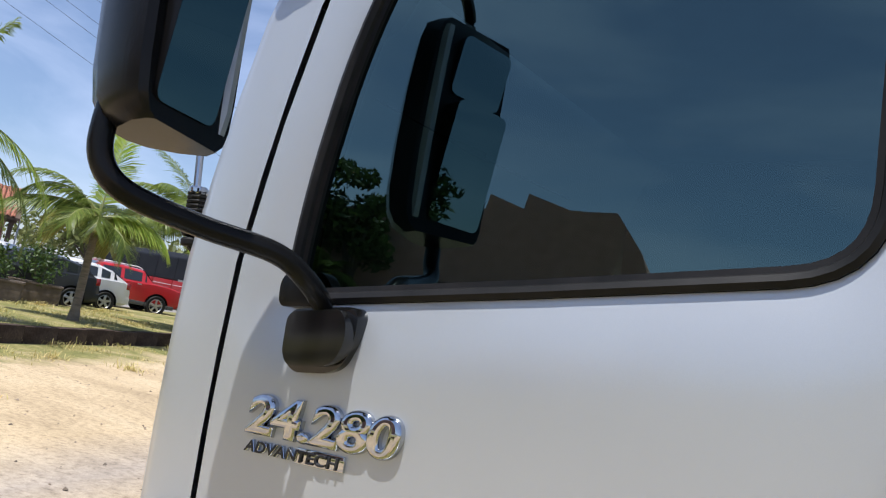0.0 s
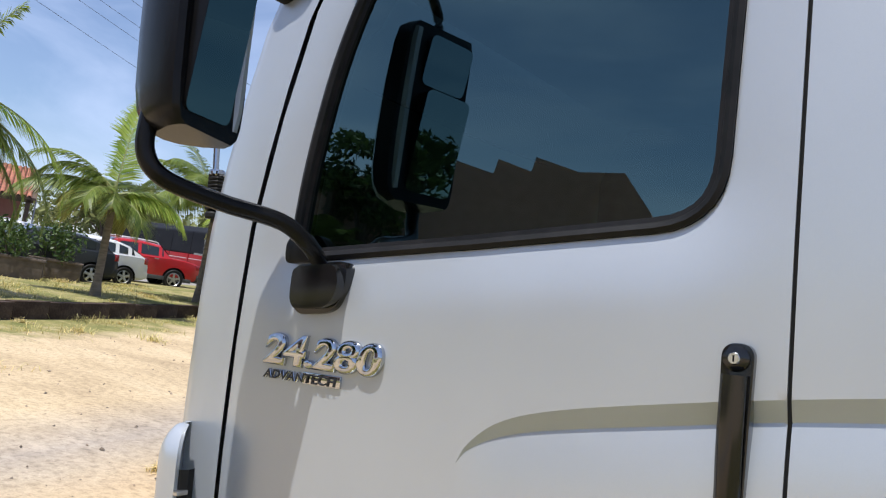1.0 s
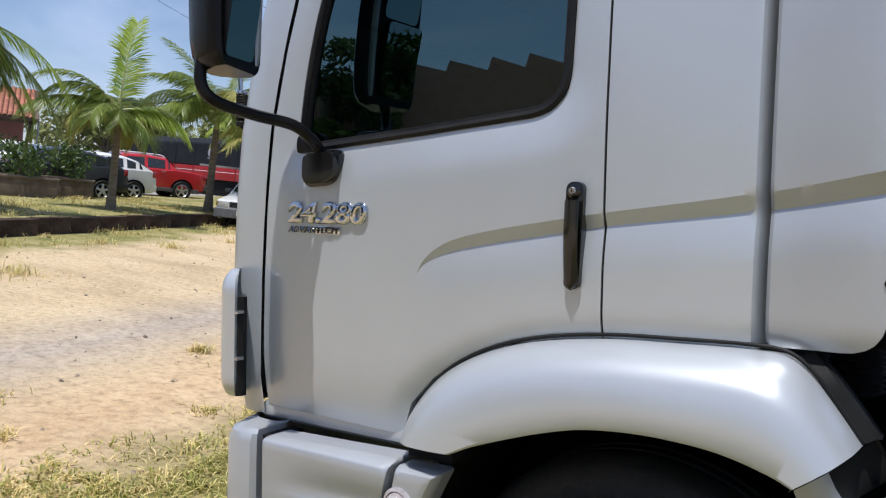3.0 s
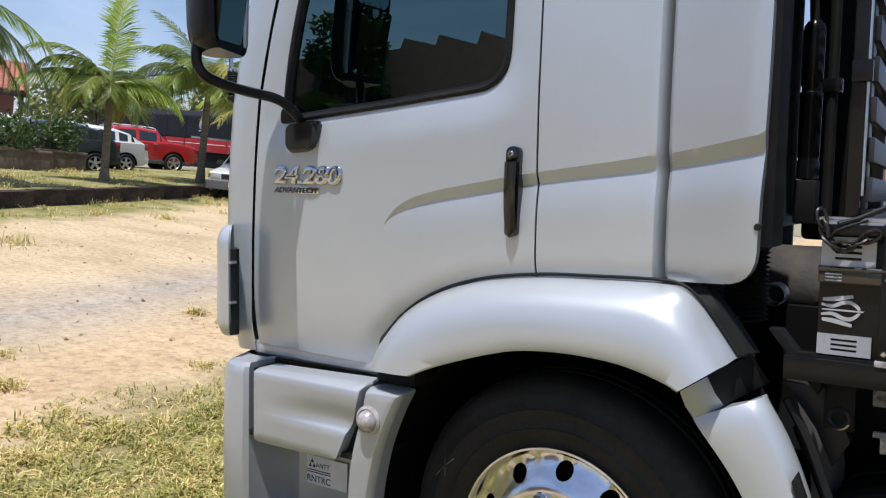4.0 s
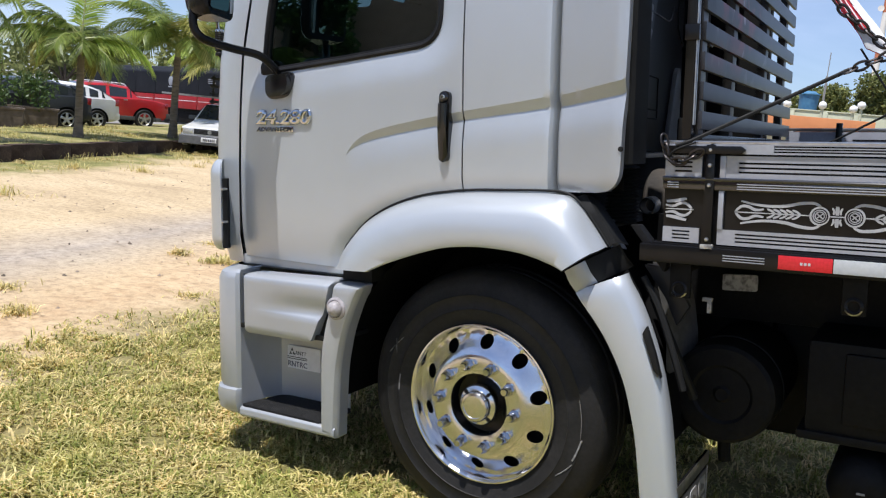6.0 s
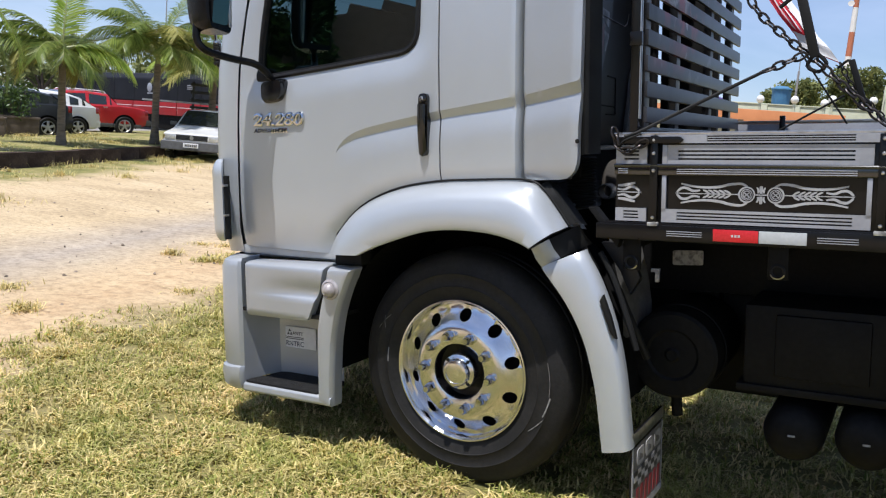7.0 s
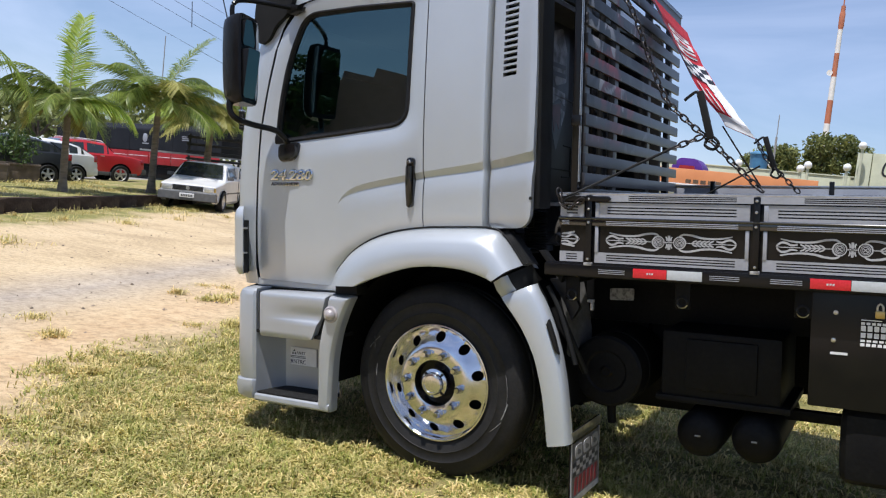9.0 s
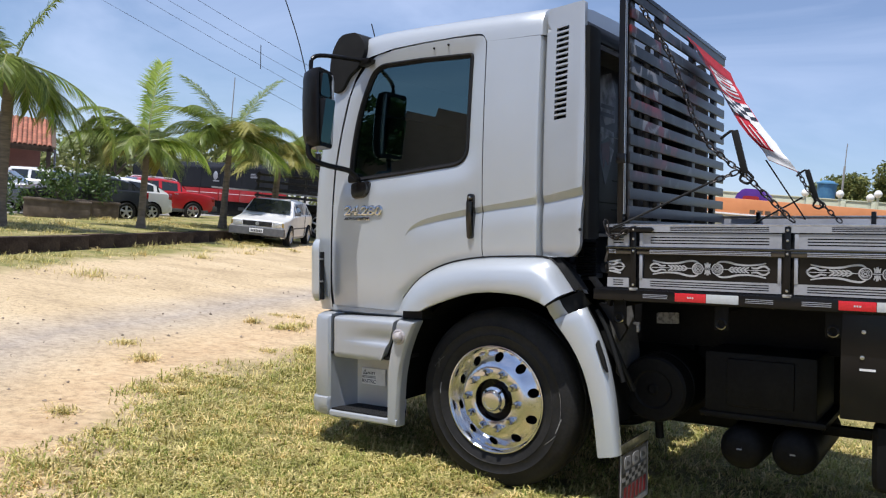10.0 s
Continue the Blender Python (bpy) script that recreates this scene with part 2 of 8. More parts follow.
def revolve(profile, centre, axis="y", seg=48, a0=0.0, a1=360.0):
    """Profile of (radius, height along the axis) turned about an axis through the centre."""
    full = a1 - a0 >= 359.9
    rows = []
    for i in range(seg if full else seg + 1):
        a = radians(a0 + (a1 - a0) * i / seg)
        row = []
        for r, h in profile:
            u, v = r * math.cos(a), r * math.sin(a)
            row.append({"y": (centre[0] + u, centre[1] + h, centre[2] + v), "z": (centre[0] + u, centre[1] + v, centre[2] + h), "x": (centre[0] + h, centre[1] + u, centre[2] + v)}[axis])
        rows.append(row)
    if full:
        rows.append(rows[0])
    bm = loft(rows)
    bmesh.ops.remove_doubles(bm, verts=bm.verts, dist=1e-5)
    return bm


def rounded(points, steps=6):
    """A smooth curve through points."""
    ps = [Vector(p) for p in points]
    out = []
    for i in range(len(ps) - 1):
        p0, p1, p2, p3 = ps[max(i - 1, 0)], ps[i], ps[i + 1], ps[min(i + 2, len(ps) - 1)]
        for k in range(steps):
            s = k / steps
            out.append(0.5 * ((2 * p1) + (p2 - p0) * s + (2 * p0 - 5 * p1 + 4 * p2 - p3) * s * s + (3 * p1 - p0 - 3 * p2 + p3) * s ** 3))
    out.append(ps[-1])
    return out


def tube(points, radius, seg=10, smooth=6, radius_end=None):
    ps = rounded(points, smooth) if smooth else [Vector(p) for p in points]
    rows = []
    ref = Vector((0.13, 0.31, 0.94))
    n = len(ps)
    for i, p in enumerate(ps):
        d = (ps[min(i + 1, n - 1)] - ps[max(i - 1, 0)]).normalized()
        u = d.cross(ref)
        if u.length < 0.05:
            u = d.cross(Vector((1, 0, 0)))
        u.normalize()
        v = d.cross(u)
        r = radius if radius_end is None else radius + (radius_end - radius) * i / (n - 1)
        rows.append([p + r * (math.cos(2 * math.pi * k / seg) * u + math.sin(2 * math.pi * k / seg) * v) for k in range(seg)])
    return loft(rows, closed=True, caps=True)


def inside(p, poly):
    x, y = p
    hit = False
    j = len(poly) - 1
    for i in range(len(poly)):
        xi, yi = poly[i]
        xj, yj = poly[j]
        if (yi > y) != (yj > y) and x < (xj - xi) * (y - yi) / (yj - yi) + xi:
            hit = not hit
        j = i
    return hit


def distance(p, poly, closed=True):
    x, y = p
    best = 1e9
    n = len(poly)
    for i in range(n if closed else n - 1):
        ax, ay = poly[i]
        bx, by = poly[(i + 1) % n]
        dx, dy = bx - ax, by - ay
        s = max(0, min(1, ((x - ax) * dx + (y - ay) * dy) / (dx * dx + dy * dy + 1e-12)))
        best = min(best, math.hypot(x - ax - s * dx, y - ay - s * dy))
    return best


def dense(poly, step):
    out = []
    for i in range(len(poly)):
        a, b = poly[i], poly[(i + 1) % len(poly)]
        n = max(1, int(math.hypot(b[0] - a[0], b[1] - a[1]) / step + 0.5))
        out += [(a[0] + (b[0] - a[0]) * k / n, a[1] + (b[1] - a[1]) * k / n) for k in range(n)]
    return out


def corners(poly, radius, steps=5):
    """A polygon with rounded corners; radius one number or one for each corner."""
    out = []
    n = len(poly)
    for i in range(n):
        r = radius[i] if isinstance(radius, (list, tuple)) else radius
        p, a, b = Vector(poly[i]), Vector(poly[i - 1]), Vector(poly[(i + 1) % n])
        if r <= 0:
            out.append(tuple(p))
            continue
        u, v = (a - p), (b - p)
        r = min(r, u.length * 0.48, v.length * 0.48)
        s, e = p + u.normalized() * r, p + v.normalized() * r
        for k in range(steps + 1):
            w = k / steps
            out.append(tuple((1 - w) ** 2 * s + 2 * w * (1 - w) * p + w * w * e))
    return out


from mathutils.geometry import delaunay_2d_cdt


def panel(outline, height, holes=(), step=0.03, depth=0.02, edge=0.003, creases=()):
    """A pressed sheet over an outline in (x, z), standing at y = height(x, z), with holes and turned-in edges of that depth."""
    loops = [dense(outline, step * 0.7)] + [dense(h, step * 0.7) for h in holes]
    pts, edges = [], []
    for lp in loops:
        k = len(pts)
        pts += lp
        edges += [(k + i, k + (i + 1) % len(lp)) for i in range(len(lp))]
    for line in creases:
        k = len(pts)
        pts += line
        edges += [(k + i, k + i + 1) for i in range(len(line) - 1)]
    xs, zs = [p[0] for p in outline], [p[1] for p in outline]
    nx, nz = int((max(xs) - min(xs)) / step), int((max(zs) - min(zs)) / step)
    for i in range(nx + 1):
        for j in range(nz + 1):
            p = (min(xs) + (i + 0.5 * (j % 2)) * step, min(zs) + j * step)
            if inside(p, outline) and distance(p, outline) > step * 0.45 and not any(inside(p, h) or distance(p, h) < step * 0.45 for h in holes) and not any(distance(p, c, False) < step * 0.4 for c in creases):
                pts.append(p)
    res = delaunay_2d_cdt([Vector(p) for p in pts], edges, [], 1, 1e-6)
    bm = bmesh.new()
    vs = [bm.verts.new((p[0], height(p[0], p[1]), p[1])) for p in res[0]]
    for tri in res[2]:
        c = (sum(res[0][i][0] for i in tri) / len(tri), sum(res[0][i][1] for i in tri) / len(tri))
        if inside(c, outline) and not any(inside(c, h) for h in holes):
            bm.faces.new([vs[i] for i in tri])
    bmesh.ops.delete(bm, geom=[v for v in bm.verts if not v.link_faces], context="VERTS")
    for fc in bm.faces:
        fc.normal_update()
        if fc.normal.y > 0:
            fc.normal_flip()
    if depth:
        rim = [e for e in bm.edges if len(e.link_faces) == 1]
        for d in (edge, depth) if edge else (depth,):
            ext = bmesh.ops.extrude_edge_only(bm, edges=rim)
            nv = [g for g in ext["geom"] if isinstance(g, bmesh.types.BMVert)]
            for v in nv:
                v.co.y += d
            rim = [g for g in ext["geom"] if isinstance(g, bmesh.types.BMEdge) and all(v in set(nv) for v in g.verts)]
    return bm


def islands(bm):
    """The separate pieces of a bmesh, each as a bmesh of its own."""
    left, out = set(bm.faces), []
    while left:
        seed = left.pop()
        group, todo = {seed}, [seed]
        while todo:
            for e in todo.pop().edges:
                for q in e.link_faces:
                    if q in left:
                        left.discard(q)
                        group.add(q)
                        todo.append(q)
        one, seen = bmesh.new(), {}
        for q in sorted(group, key=lambda q: q.index):
            loop = []
            for v in q.verts:
                if v not in seen:
                    seen[v] = one.verts.new(v.co)
                loop.append(seen[v])
            one.faces.new(loop)
        out.append(one)
    bm.free()
    return sorted(out, key=lambda b: min(v.co.x for v in b.verts))


def insets(outline, depths, step=0.012):
    """Closed lines inside an outline, at the given distances from it."""
    pts = dense(outline, step)
    out = []
    for d in depths:
        line = []
        for i, p in enumerate(pts):
            a, b = pts[i - 1], pts[(i + 1) % len(pts)]
            t = Vector((b[0] - a[0], b[1] - a[1])).normalized()
            for sg in (-1, 1):
                q = (p[0] - t.y * d * sg, p[1] + t.x * d * sg)
                if inside(q, outline) and distance(q, outline) > d * 0.9:
                    line.append(q)
                    break
        out.append(line + line[:1])
    return out


def lettering(name, text, size, m, mat, parent, depth=0.002, shear=0.0, space=1.0, bevel=0.0, label="", dome=0.0, split=False):
    cu = bpy.data.curves.new("tmp", "FONT")
    cu.bevel_resolution, cu.offset = 3, -bevel * 0.25
    cu.body, cu.size, cu.extrude, cu.shear, cu.space_character, cu.align_x, cu.bevel_depth = text, size, depth, shear, space, "LEFT", bevel
    ob = new("tmp", cu)
    bpy.context.view_layer.update()
    me = bpy.data.meshes.new_from_object(ob.evaluated_get(bpy.context.evaluated_depsgraph_get()))
    bpy.data.objects.remove(ob)
    bm = bmesh.new()
    bm.from_mesh(me)
    bpy.data.meshes.remove(me)
    moved(bm, m)
    if dome:
        zs = [v.co.z for v in bm.verts]
        lo, hi = min(zs), max(zs)
        for k in range(1, 8):
            bmesh.ops.bisect_plane(bm, geom=bm.verts[:] + bm.edges[:] + bm.faces[:], plane_co=(0, 0, lo + (hi - lo) * k / 8), plane_no=(0, 0, 1))
        for v in bm.verts:
            v.co.y += dome * (v.co.z - (lo + hi) / 2) ** 2
    if split:
        return [part(name, piece, mat, parent, label, True, 40) for piece in islands(bm)]
    return part(name, bm, mat, parent, label, True, 40)


def side(x, y, z):
    """The frame for lettering on the truck's side: reading towards the rear, facing outwards."""
    return Matrix(((1, 0, 0, x), (0, 0, -1, y), (0, 1, 0, z), (0, 0, 0, 1)))


def smoothstep(a, b, x):
    s = max(0.0, min(1.0, (x - a) / (b - a)))
    return s * s * (3 - 2 * s)


def interp(x, xs, ys):
    return float(np.interp(x, xs, ys))

# ---- ground ----
KERB = Vector((-12.45, 4.14))
KN = Vector((-0.905, -0.426))


def past_kerb(x, y):
    return (Vector((x, y)) - KERB).dot(KN)


def ground_z(x, y):
    s = past_kerb(x, y)
    if s > 0.05 and y > -12:
        return interp(s, (0, 3, 9, 30), (0.29, 0.28, 0.08, 0.0))
    return 0.0


# ---- truck ----
truck = thing("truck", "silver flatbed lorry with a black slatted bed, parked on grass", "truck", m=TRUCK)
SEAM = 0.006

FRONT_Z = (0.90, 0.96, 1.085, 1.325, 1.566, 1.805, 2.04, 2.27, 2.40, 2.47)
FRONT_X = (-1.181, -1.182, -1.184, -1.183, -1.174, -1.153, -1.112, -1.057, -1.0, -0.95)
WIN = [p for p in corners([(-1.050, 1.731), (-0.60, 1.772), (-0.172, 1.816), (-0.160, 2.455), (-0.52, 2.463), (-0.875, 2.457), (-0.985, 2.20), (-1.035, 1.93)], [0.025, 0, 0.11, 0.03, 0, 0.10, 0.25, 0.2], 7)]
ARCH = [(-0.655, 0.955), (-0.625, 1.045), (-0.545, 1.128), (-0.42, 1.202), (-0.302, 1.245), (-0.187, 1.268), (-0.072, 1.280), (0.1, 1.287), (0.27, 1.290)]
SW_X = (-0.60, -0.585, -0.525, -0.414, -0.199, -0.069, 0.27, 0.55)
SW_U = (1.402, 1.436, 1.486, 1.519, 1.556, 1.577, 1.622, 1.678)
SW_L = (1.400, 1.428, 1.460, 1.486, 1.522, 1.546, 1.584, 1.632)
for _ in range(3):
    pts = list(zip(SW_X, SW_U, SW_L))
    cut = [pts[0]]
    for a, b in zip(pts, pts[1:]):
        cut += [tuple(p * 0.75 + q * 0.25 for p, q in zip(a, b)), tuple(p * 0.25 + q * 0.75 for p, q in zip(a, b))]
    SW_X, SW_U, SW_L = zip(*(cut + [pts[-1]]))


def swoosh(x, z):
    """The pressed line that runs back along the door and widens to the rear."""
    if x < -0.6:
        return 0.0
    u, l = interp(x, SW_X, SW_U), interp(x, SW_X, SW_L)
    d = 0.42 * (u - l)
    if z > u:
        return 0.0
    if z > l:
        return d * (u - z) / (u - l)
    return d * max(0.0, 1 - (l - z) / 0.11) ** 1.6


def side_y(x, z):
    y = 0.0
    if z > 1.72:
        y += 0.05 * ((z - 1.72) / 0.85) ** 1.5
    if z < 1.2:
        y += 0.026 * ((1.2 - z) / 0.25) ** 2.2
    dw = 0.0 if inside((x, z), WIN) else distance((x, z), WIN)
    y += 0.019 * max(0.0, 1 - dw / 0.12) ** 1.6
    da = distance((x, z), ARCH, False)
    y += 0.016 * max(0.0, 1 - da / 0.07) ** 2
    y += swoosh(x, z)
    fx = interp(z, FRONT_Z, FRONT_X)
    if x < fx + 0.12:
        y += 0.010 * ((fx + 0.12 - x) / 0.12) ** 2
    return y


def swoosh_lines(a, b):
    xs = [a + (b - a) * k / 70 for k in range(71)]
    return [[(x, interp(x, SW_X, c)) for x in xs if -0.603 < x] for c in (SW_U, SW_L)]


# driver's door
DOOR = [(-1.176, 0.962), (-0.662, 0.952)] + [(x, z) for x, z in ARCH[1:7]]
DOOR[-1] = (-0.0715, 1.281)
DOOR += corners([(-0.0715, 1.282), (-0.0755, 2.542), (-0.276, 2.548)], [0, 0.05, 0], 5)[1:]
DOOR += [(-0.512, 2.542), (-0.718, 2.530), (-0.850, 2.508), (-0.915, 2.478), (-0.955, 2.43)]
DOOR += [(interp(z, FRONT_Z, FRONT_X) + SEAM, z) for z in (2.36, 2.27, 2.15, 2.04, 1.92, 1.805, 1.68, 1.566, 1.44, 1.325, 1.2, 1.085)]
door = part("door", panel(DOOR, side_y, [WIN], 0.022, 0.03, creases=swoosh_lines(-0.60, -0.077)), M["silver"], truck, "silver driver's door with a pressed swoosh line", angle=22)
tagged(door, "closed silver driver's door with a pressed swoosh line")


def offset_loop(poly, d):
    """The polygon moved inwards by d."""
    n = len(poly)
    c = Vector((sum(p[0] for p in poly) / n, sum(p[1] for p in poly) / n))
    out = []
    for i in range(n):
        a, b = Vector(poly[i - 1]), Vector(poly[(i + 1) % n])
        t = (b - a).normalized()
        nn = Vector((-t.y, t.x))
        p = Vector(poly[i])
        if nn.dot(c - p) < 0:
            nn = -nn
        out.append(tuple(p + nn * d))
    return out


def ring(outer, inner, y_of, rows):
    """A band between two loops; rows of (share from outer to inner, height added)."""
    out = []
    for s, dy in rows:
        out.append([(o[0] + (i[0] - o[0]) * s, y_of(o[0], o[1]) + dy, o[1] + (i[1] - o[1]) * s) for o, i in zip(outer, inner)])
    return loft(out, closed=True)


W0 = dense(WIN, 0.025)
W1 = offset_loop(W0, 0.028)
win_plane = lambda x, z: 0.019 + (0.05 * ((z - 1.72) / 0.85) ** 1.5 if z > 1.72 else 0)
part("window_seal", ring(offset_loop(W0, 0.001), W1, win_plane, [(0, 0.012), (0, -0.006), (0.3, -0.010), (0.62, -0.004), (0.7, 0.002), (1.0, 0.004), (1.0, 0.03)]), M["rubber"], door, "black rubber window seal")
part("window", panel(offset_loop(W0, 0.020), lambda x, z: win_plane(x, z) + 0.012, [], 0.08, 0.004, 0), M["window"], door, "dark tinted window glass")

# handle: a recessed bar with a lock at its top
handle = part("handle", prism(corners([(-0.161, 1.394), (-0.121, 1.394), (-0.114, 1.648), (-0.160, 1.648)], [0.0195, 0.0195, 0.0225, 0.0225], 9), "y", -0.016, 0.012, 0.008, 3), M["plastic"], door, "glossy black plastic door handle")
rows = []
for k in range(25):
    z = 1.392 + 0.212 * k / 24
    e = max(0.0, 0.022 - (z - 1.392)) / 0.022
    h = 0.0185 * math.sqrt(max(0.02, 1 - e * e))
    lift = -0.020 - 0.020 * math.sin(math.pi * min(1.0, (z - 1.386) / 0.16) / 2)
    xc = -0.1415 + 0.004 * (z - 1.39) / 0.21
    rows.append([(xc + h * math.cos(a), lift + 0.011 * (1 - abs(math.sin(a)) ** 1.5) - 0.002, z) if math.sin(a) <= 0 else (xc + h * math.cos(a), lift + 0.012, z) for a in [math.pi * (-1 + q / 7) for q in range(8)] + [math.pi * 0.5]])
part("grip", loft(rows, closed=True, caps=True), M["plastic"], handle, "arched black grip")
part("lock_cap", revolve([(0.0, -0.024), (0.012, -0.023), (0.0185, -0.019), (0.0205, -0.012), (0.0205, 0.0)], (-0.1385, 0, 1.6265), seg=28), M["plastic"], handle)
part("lock", revolve([(0.0, -0.030), (0.0075, -0.030), (0.009, -0.027), (0.0095, -0.018)], (-0.1395, 0, 1.6265), seg=20), M["alloy"], handle, "chrome door lock")
part("keyhole", box(-0.1405, -0.1385, -0.0312, -0.029, 1.622, 1.631), M["dark"], handle)

# badges
lettering("badge_digit", "24.280", 0.080, side(-1.068, -0.003, 1.531) @ Matrix.Diagonal((1.34, 1, 1, 1)), M["chrome"], door, 0.005, 0.14, 1.0, 0.0062, "chrome badge digit", 4.0, True)
part("badge_strip", box(-0.962, -0.866, -0.005, 0.004, 1.497, 1.520, 0.002), M["chrome"], door, "chrome badge strip")
lettering("badge_edge", "ADVAN", 0.024, side(-1.066, -0.0022, 1.500) @ Matrix.Diagonal((1.27, 1, 1, 1)), M["chrome"], door, 0.0025, 0.2, 1.04, 0.0020)
lettering("badge_word", "ADVAN", 0.024, side(-1.066, -0.0052, 1.500) @ Matrix.Diagonal((1.27, 1, 1, 1)), M["ink"], door, 0.0012, 0.2, 1.04, 0.0008)
lettering("badge_word", "TECH", 0.0245, side(-0.959, -0.0062, 1.4995) @ Matrix.Diagonal((1.32, 1, 1, 1)), M["ink"], door, 0.001, 0.1, 1.02, 0.0006)

# rear quarter of the cab
def quarter_y(x, z):
    y = side_y(min(x, 0.2), z) if x < 0.2 else side_y(0.2, z) - swoosh(0.2, z) + swoosh(x, z)
    if x > 0.2645:
        y += 0.08 * ((x - 0.2645) / 0.0165) ** 3.0
    return y


part("quarter_panel", panel([(-0.0655, 1.283), (0.1, 1.289), (0.281, 1.290), (0.281, 2.498), (-0.0685, 2.512)], quarter_y, [], 0.022, 0.03, creases=swoosh_lines(-0.0635, 0.250) + [[(x, 1.294 + 0.02 * k) for k in range(60)] for x in (0.2645, 0.2685, 0.272, 0.275, 0.2782)]), M["silver"], truck, "silver cab rear quarter", angle=22)

# matt strip added inside the seam so the gap looks dark
part("door_seal", tube([(-0.0685 - 0.0035 * k / 30, side_y(-0.07, 1.29 + 0.04 * k) + 0.0085, 1.29 + 0.04 * k) for k in range(31)], 0.0055, 6, 0), M["matt"], truck, "black strip that darkens the door seam")

# front corner and nose
PLAN = [(0.0, 0.008), (-0.06, 0.006), (-0.11, 0.012), (-0.145, 0.028), (-0.172, 0.06), (-0.192, 0.12), (-0.212, 0.25), (-0.236, 0.50), (-0.25, 0.8), (-0.26, 1.07)]
PLAN = PLAN + [(x, 2.14 - y) for x, y in PLAN[-2::-1]]
rows = []
for z in (0.93, 0.96, 1.05, 1.2, 1.35, 1.5, 1.65, 1.8, 1.95, 2.1, 2.25, 2.38, 2.46, 2.52):
    fx = interp(z, FRONT_Z, FRONT_X) - SEAM
    w = 0.05 * ((z - 1.72) / 0.85) ** 1.5 if z > 1.72 else 0.0
    w += 0.02 * max(0.0, (1.05 - z) / 0.12)
    k = 1.0 if z > 1.0 else 0.75
    rows.append([(fx + x * k, y + w * (1 if y < 1.07 else -1) * (1 if abs(y - 1.07) > 0.7 else 0.3), z) for x, y in PLAN])
part("cab_front", loft(rows), M["silver"], truck, "silver cab front corner")
rows = []
for z in (1.62, 1.8, 2.0, 2.2, 2.4):
    fx = interp(z, FRONT_Z, FRONT_X) - SEAM - 0.006
    rows.append([(fx + x, y, z) for x, y in PLAN[6:-6]])
part("windscreen", loft(rows), M["window"], truck)

# sill under the door
part("sill", loft([[(x, y, z) for y, z in ((0.05, 0.966), (0.036, 0.964), (0.032, 0.950), (0.034, 0.925), (0.045, 0.914), (0.10, 0.912))] for x in (-1.20, -1.0, -0.8, -0.60)]), M["silver"], truck)

# roof
SEC = [(0.0440, 2.495), (0.0455, 2.515), (0.0475, 2.535), (0.050, 2.555), (0.056, 2.585), (0.068, 2.615), (0.09, 2.642), (0.13, 2.664), (0.20, 2.680), (0.34, 2.691), (0.65, 2.698), (1.07, 2.70)]
rows = []
for x, low, f, inner in ((-1.09, 2.46, 0.45, 0), (-1.03, 2.47, 0.75, 0), (-0.95, 2.478, 0.93, 0), (-0.86, 2.512, 0.98, 0), (-0.72, 2.538, 1.0, 0), (-0.512, 2.550, 1, 0), (-0.276, 2.556, 1, 0), (-0.14, 2.556, 1, 0), (-0.105, 2.550, 1, 0), (-0.085, 2.535, 1, 0), (-0.076, 2.515, 1, 0), (-0.07, 2.506, 1, 0), (0.1, 2.504, 1, 0), (0.262, 2.502, 1, 0), (0.274, 2.502, 1, 0.006), (0.280, 2.502, 1, 0.03), (0.284, 2.502, 1, 0.06), (0.43, 2.502, 0.98, 0.07)):
    half = []
    for k, (y, z) in enumerate(SEC):
        lo = low + 0.0016 * k
        zz = max(z, lo)
        yy = max(y, interp(lo, [q[1] for q in SEC], [q[0] for q in SEC])) + inner * (1 if y < 0.3 else 0.3 if y < 0.6 else 0)
        zz = low + (zz - low) * f - 0.010 * abs(x + 0.4) * (z > 2.6)
        half.append((x, yy, zz))
    rows.append(half + [(x, 2.14 - y, z) for x, y, z in half[-2::-1]])
rows.append([(0.432, y, 2.505) for x, y, z in rows[-1]])
part("roof_gap", tube([(-0.07, 0.047, 2.5035), (0.1, 0.0465, 2.502), (0.264, 0.0465, 2.500)], 0.0028, 6, 0), M["matt"], truck, "dark seam under the roof")
part("roof", loft(rows), M["silver"], truck, "silver cab roof")
part("roof_aerial", tube([(-1.0, 0.22, 2.66), (-1.03, 0.22, 2.76)], 0.004, 6, 0), M["matt"], truck)
for bx, bz in ((-0.43, 2.505), (-0.33, 2.515)):
    part("rivet", revolve([(0, -0.005), (0.006, -0.004), (0.007, 0.003)], (bx, 0.047, bz), seg=10), M["matt"], door)

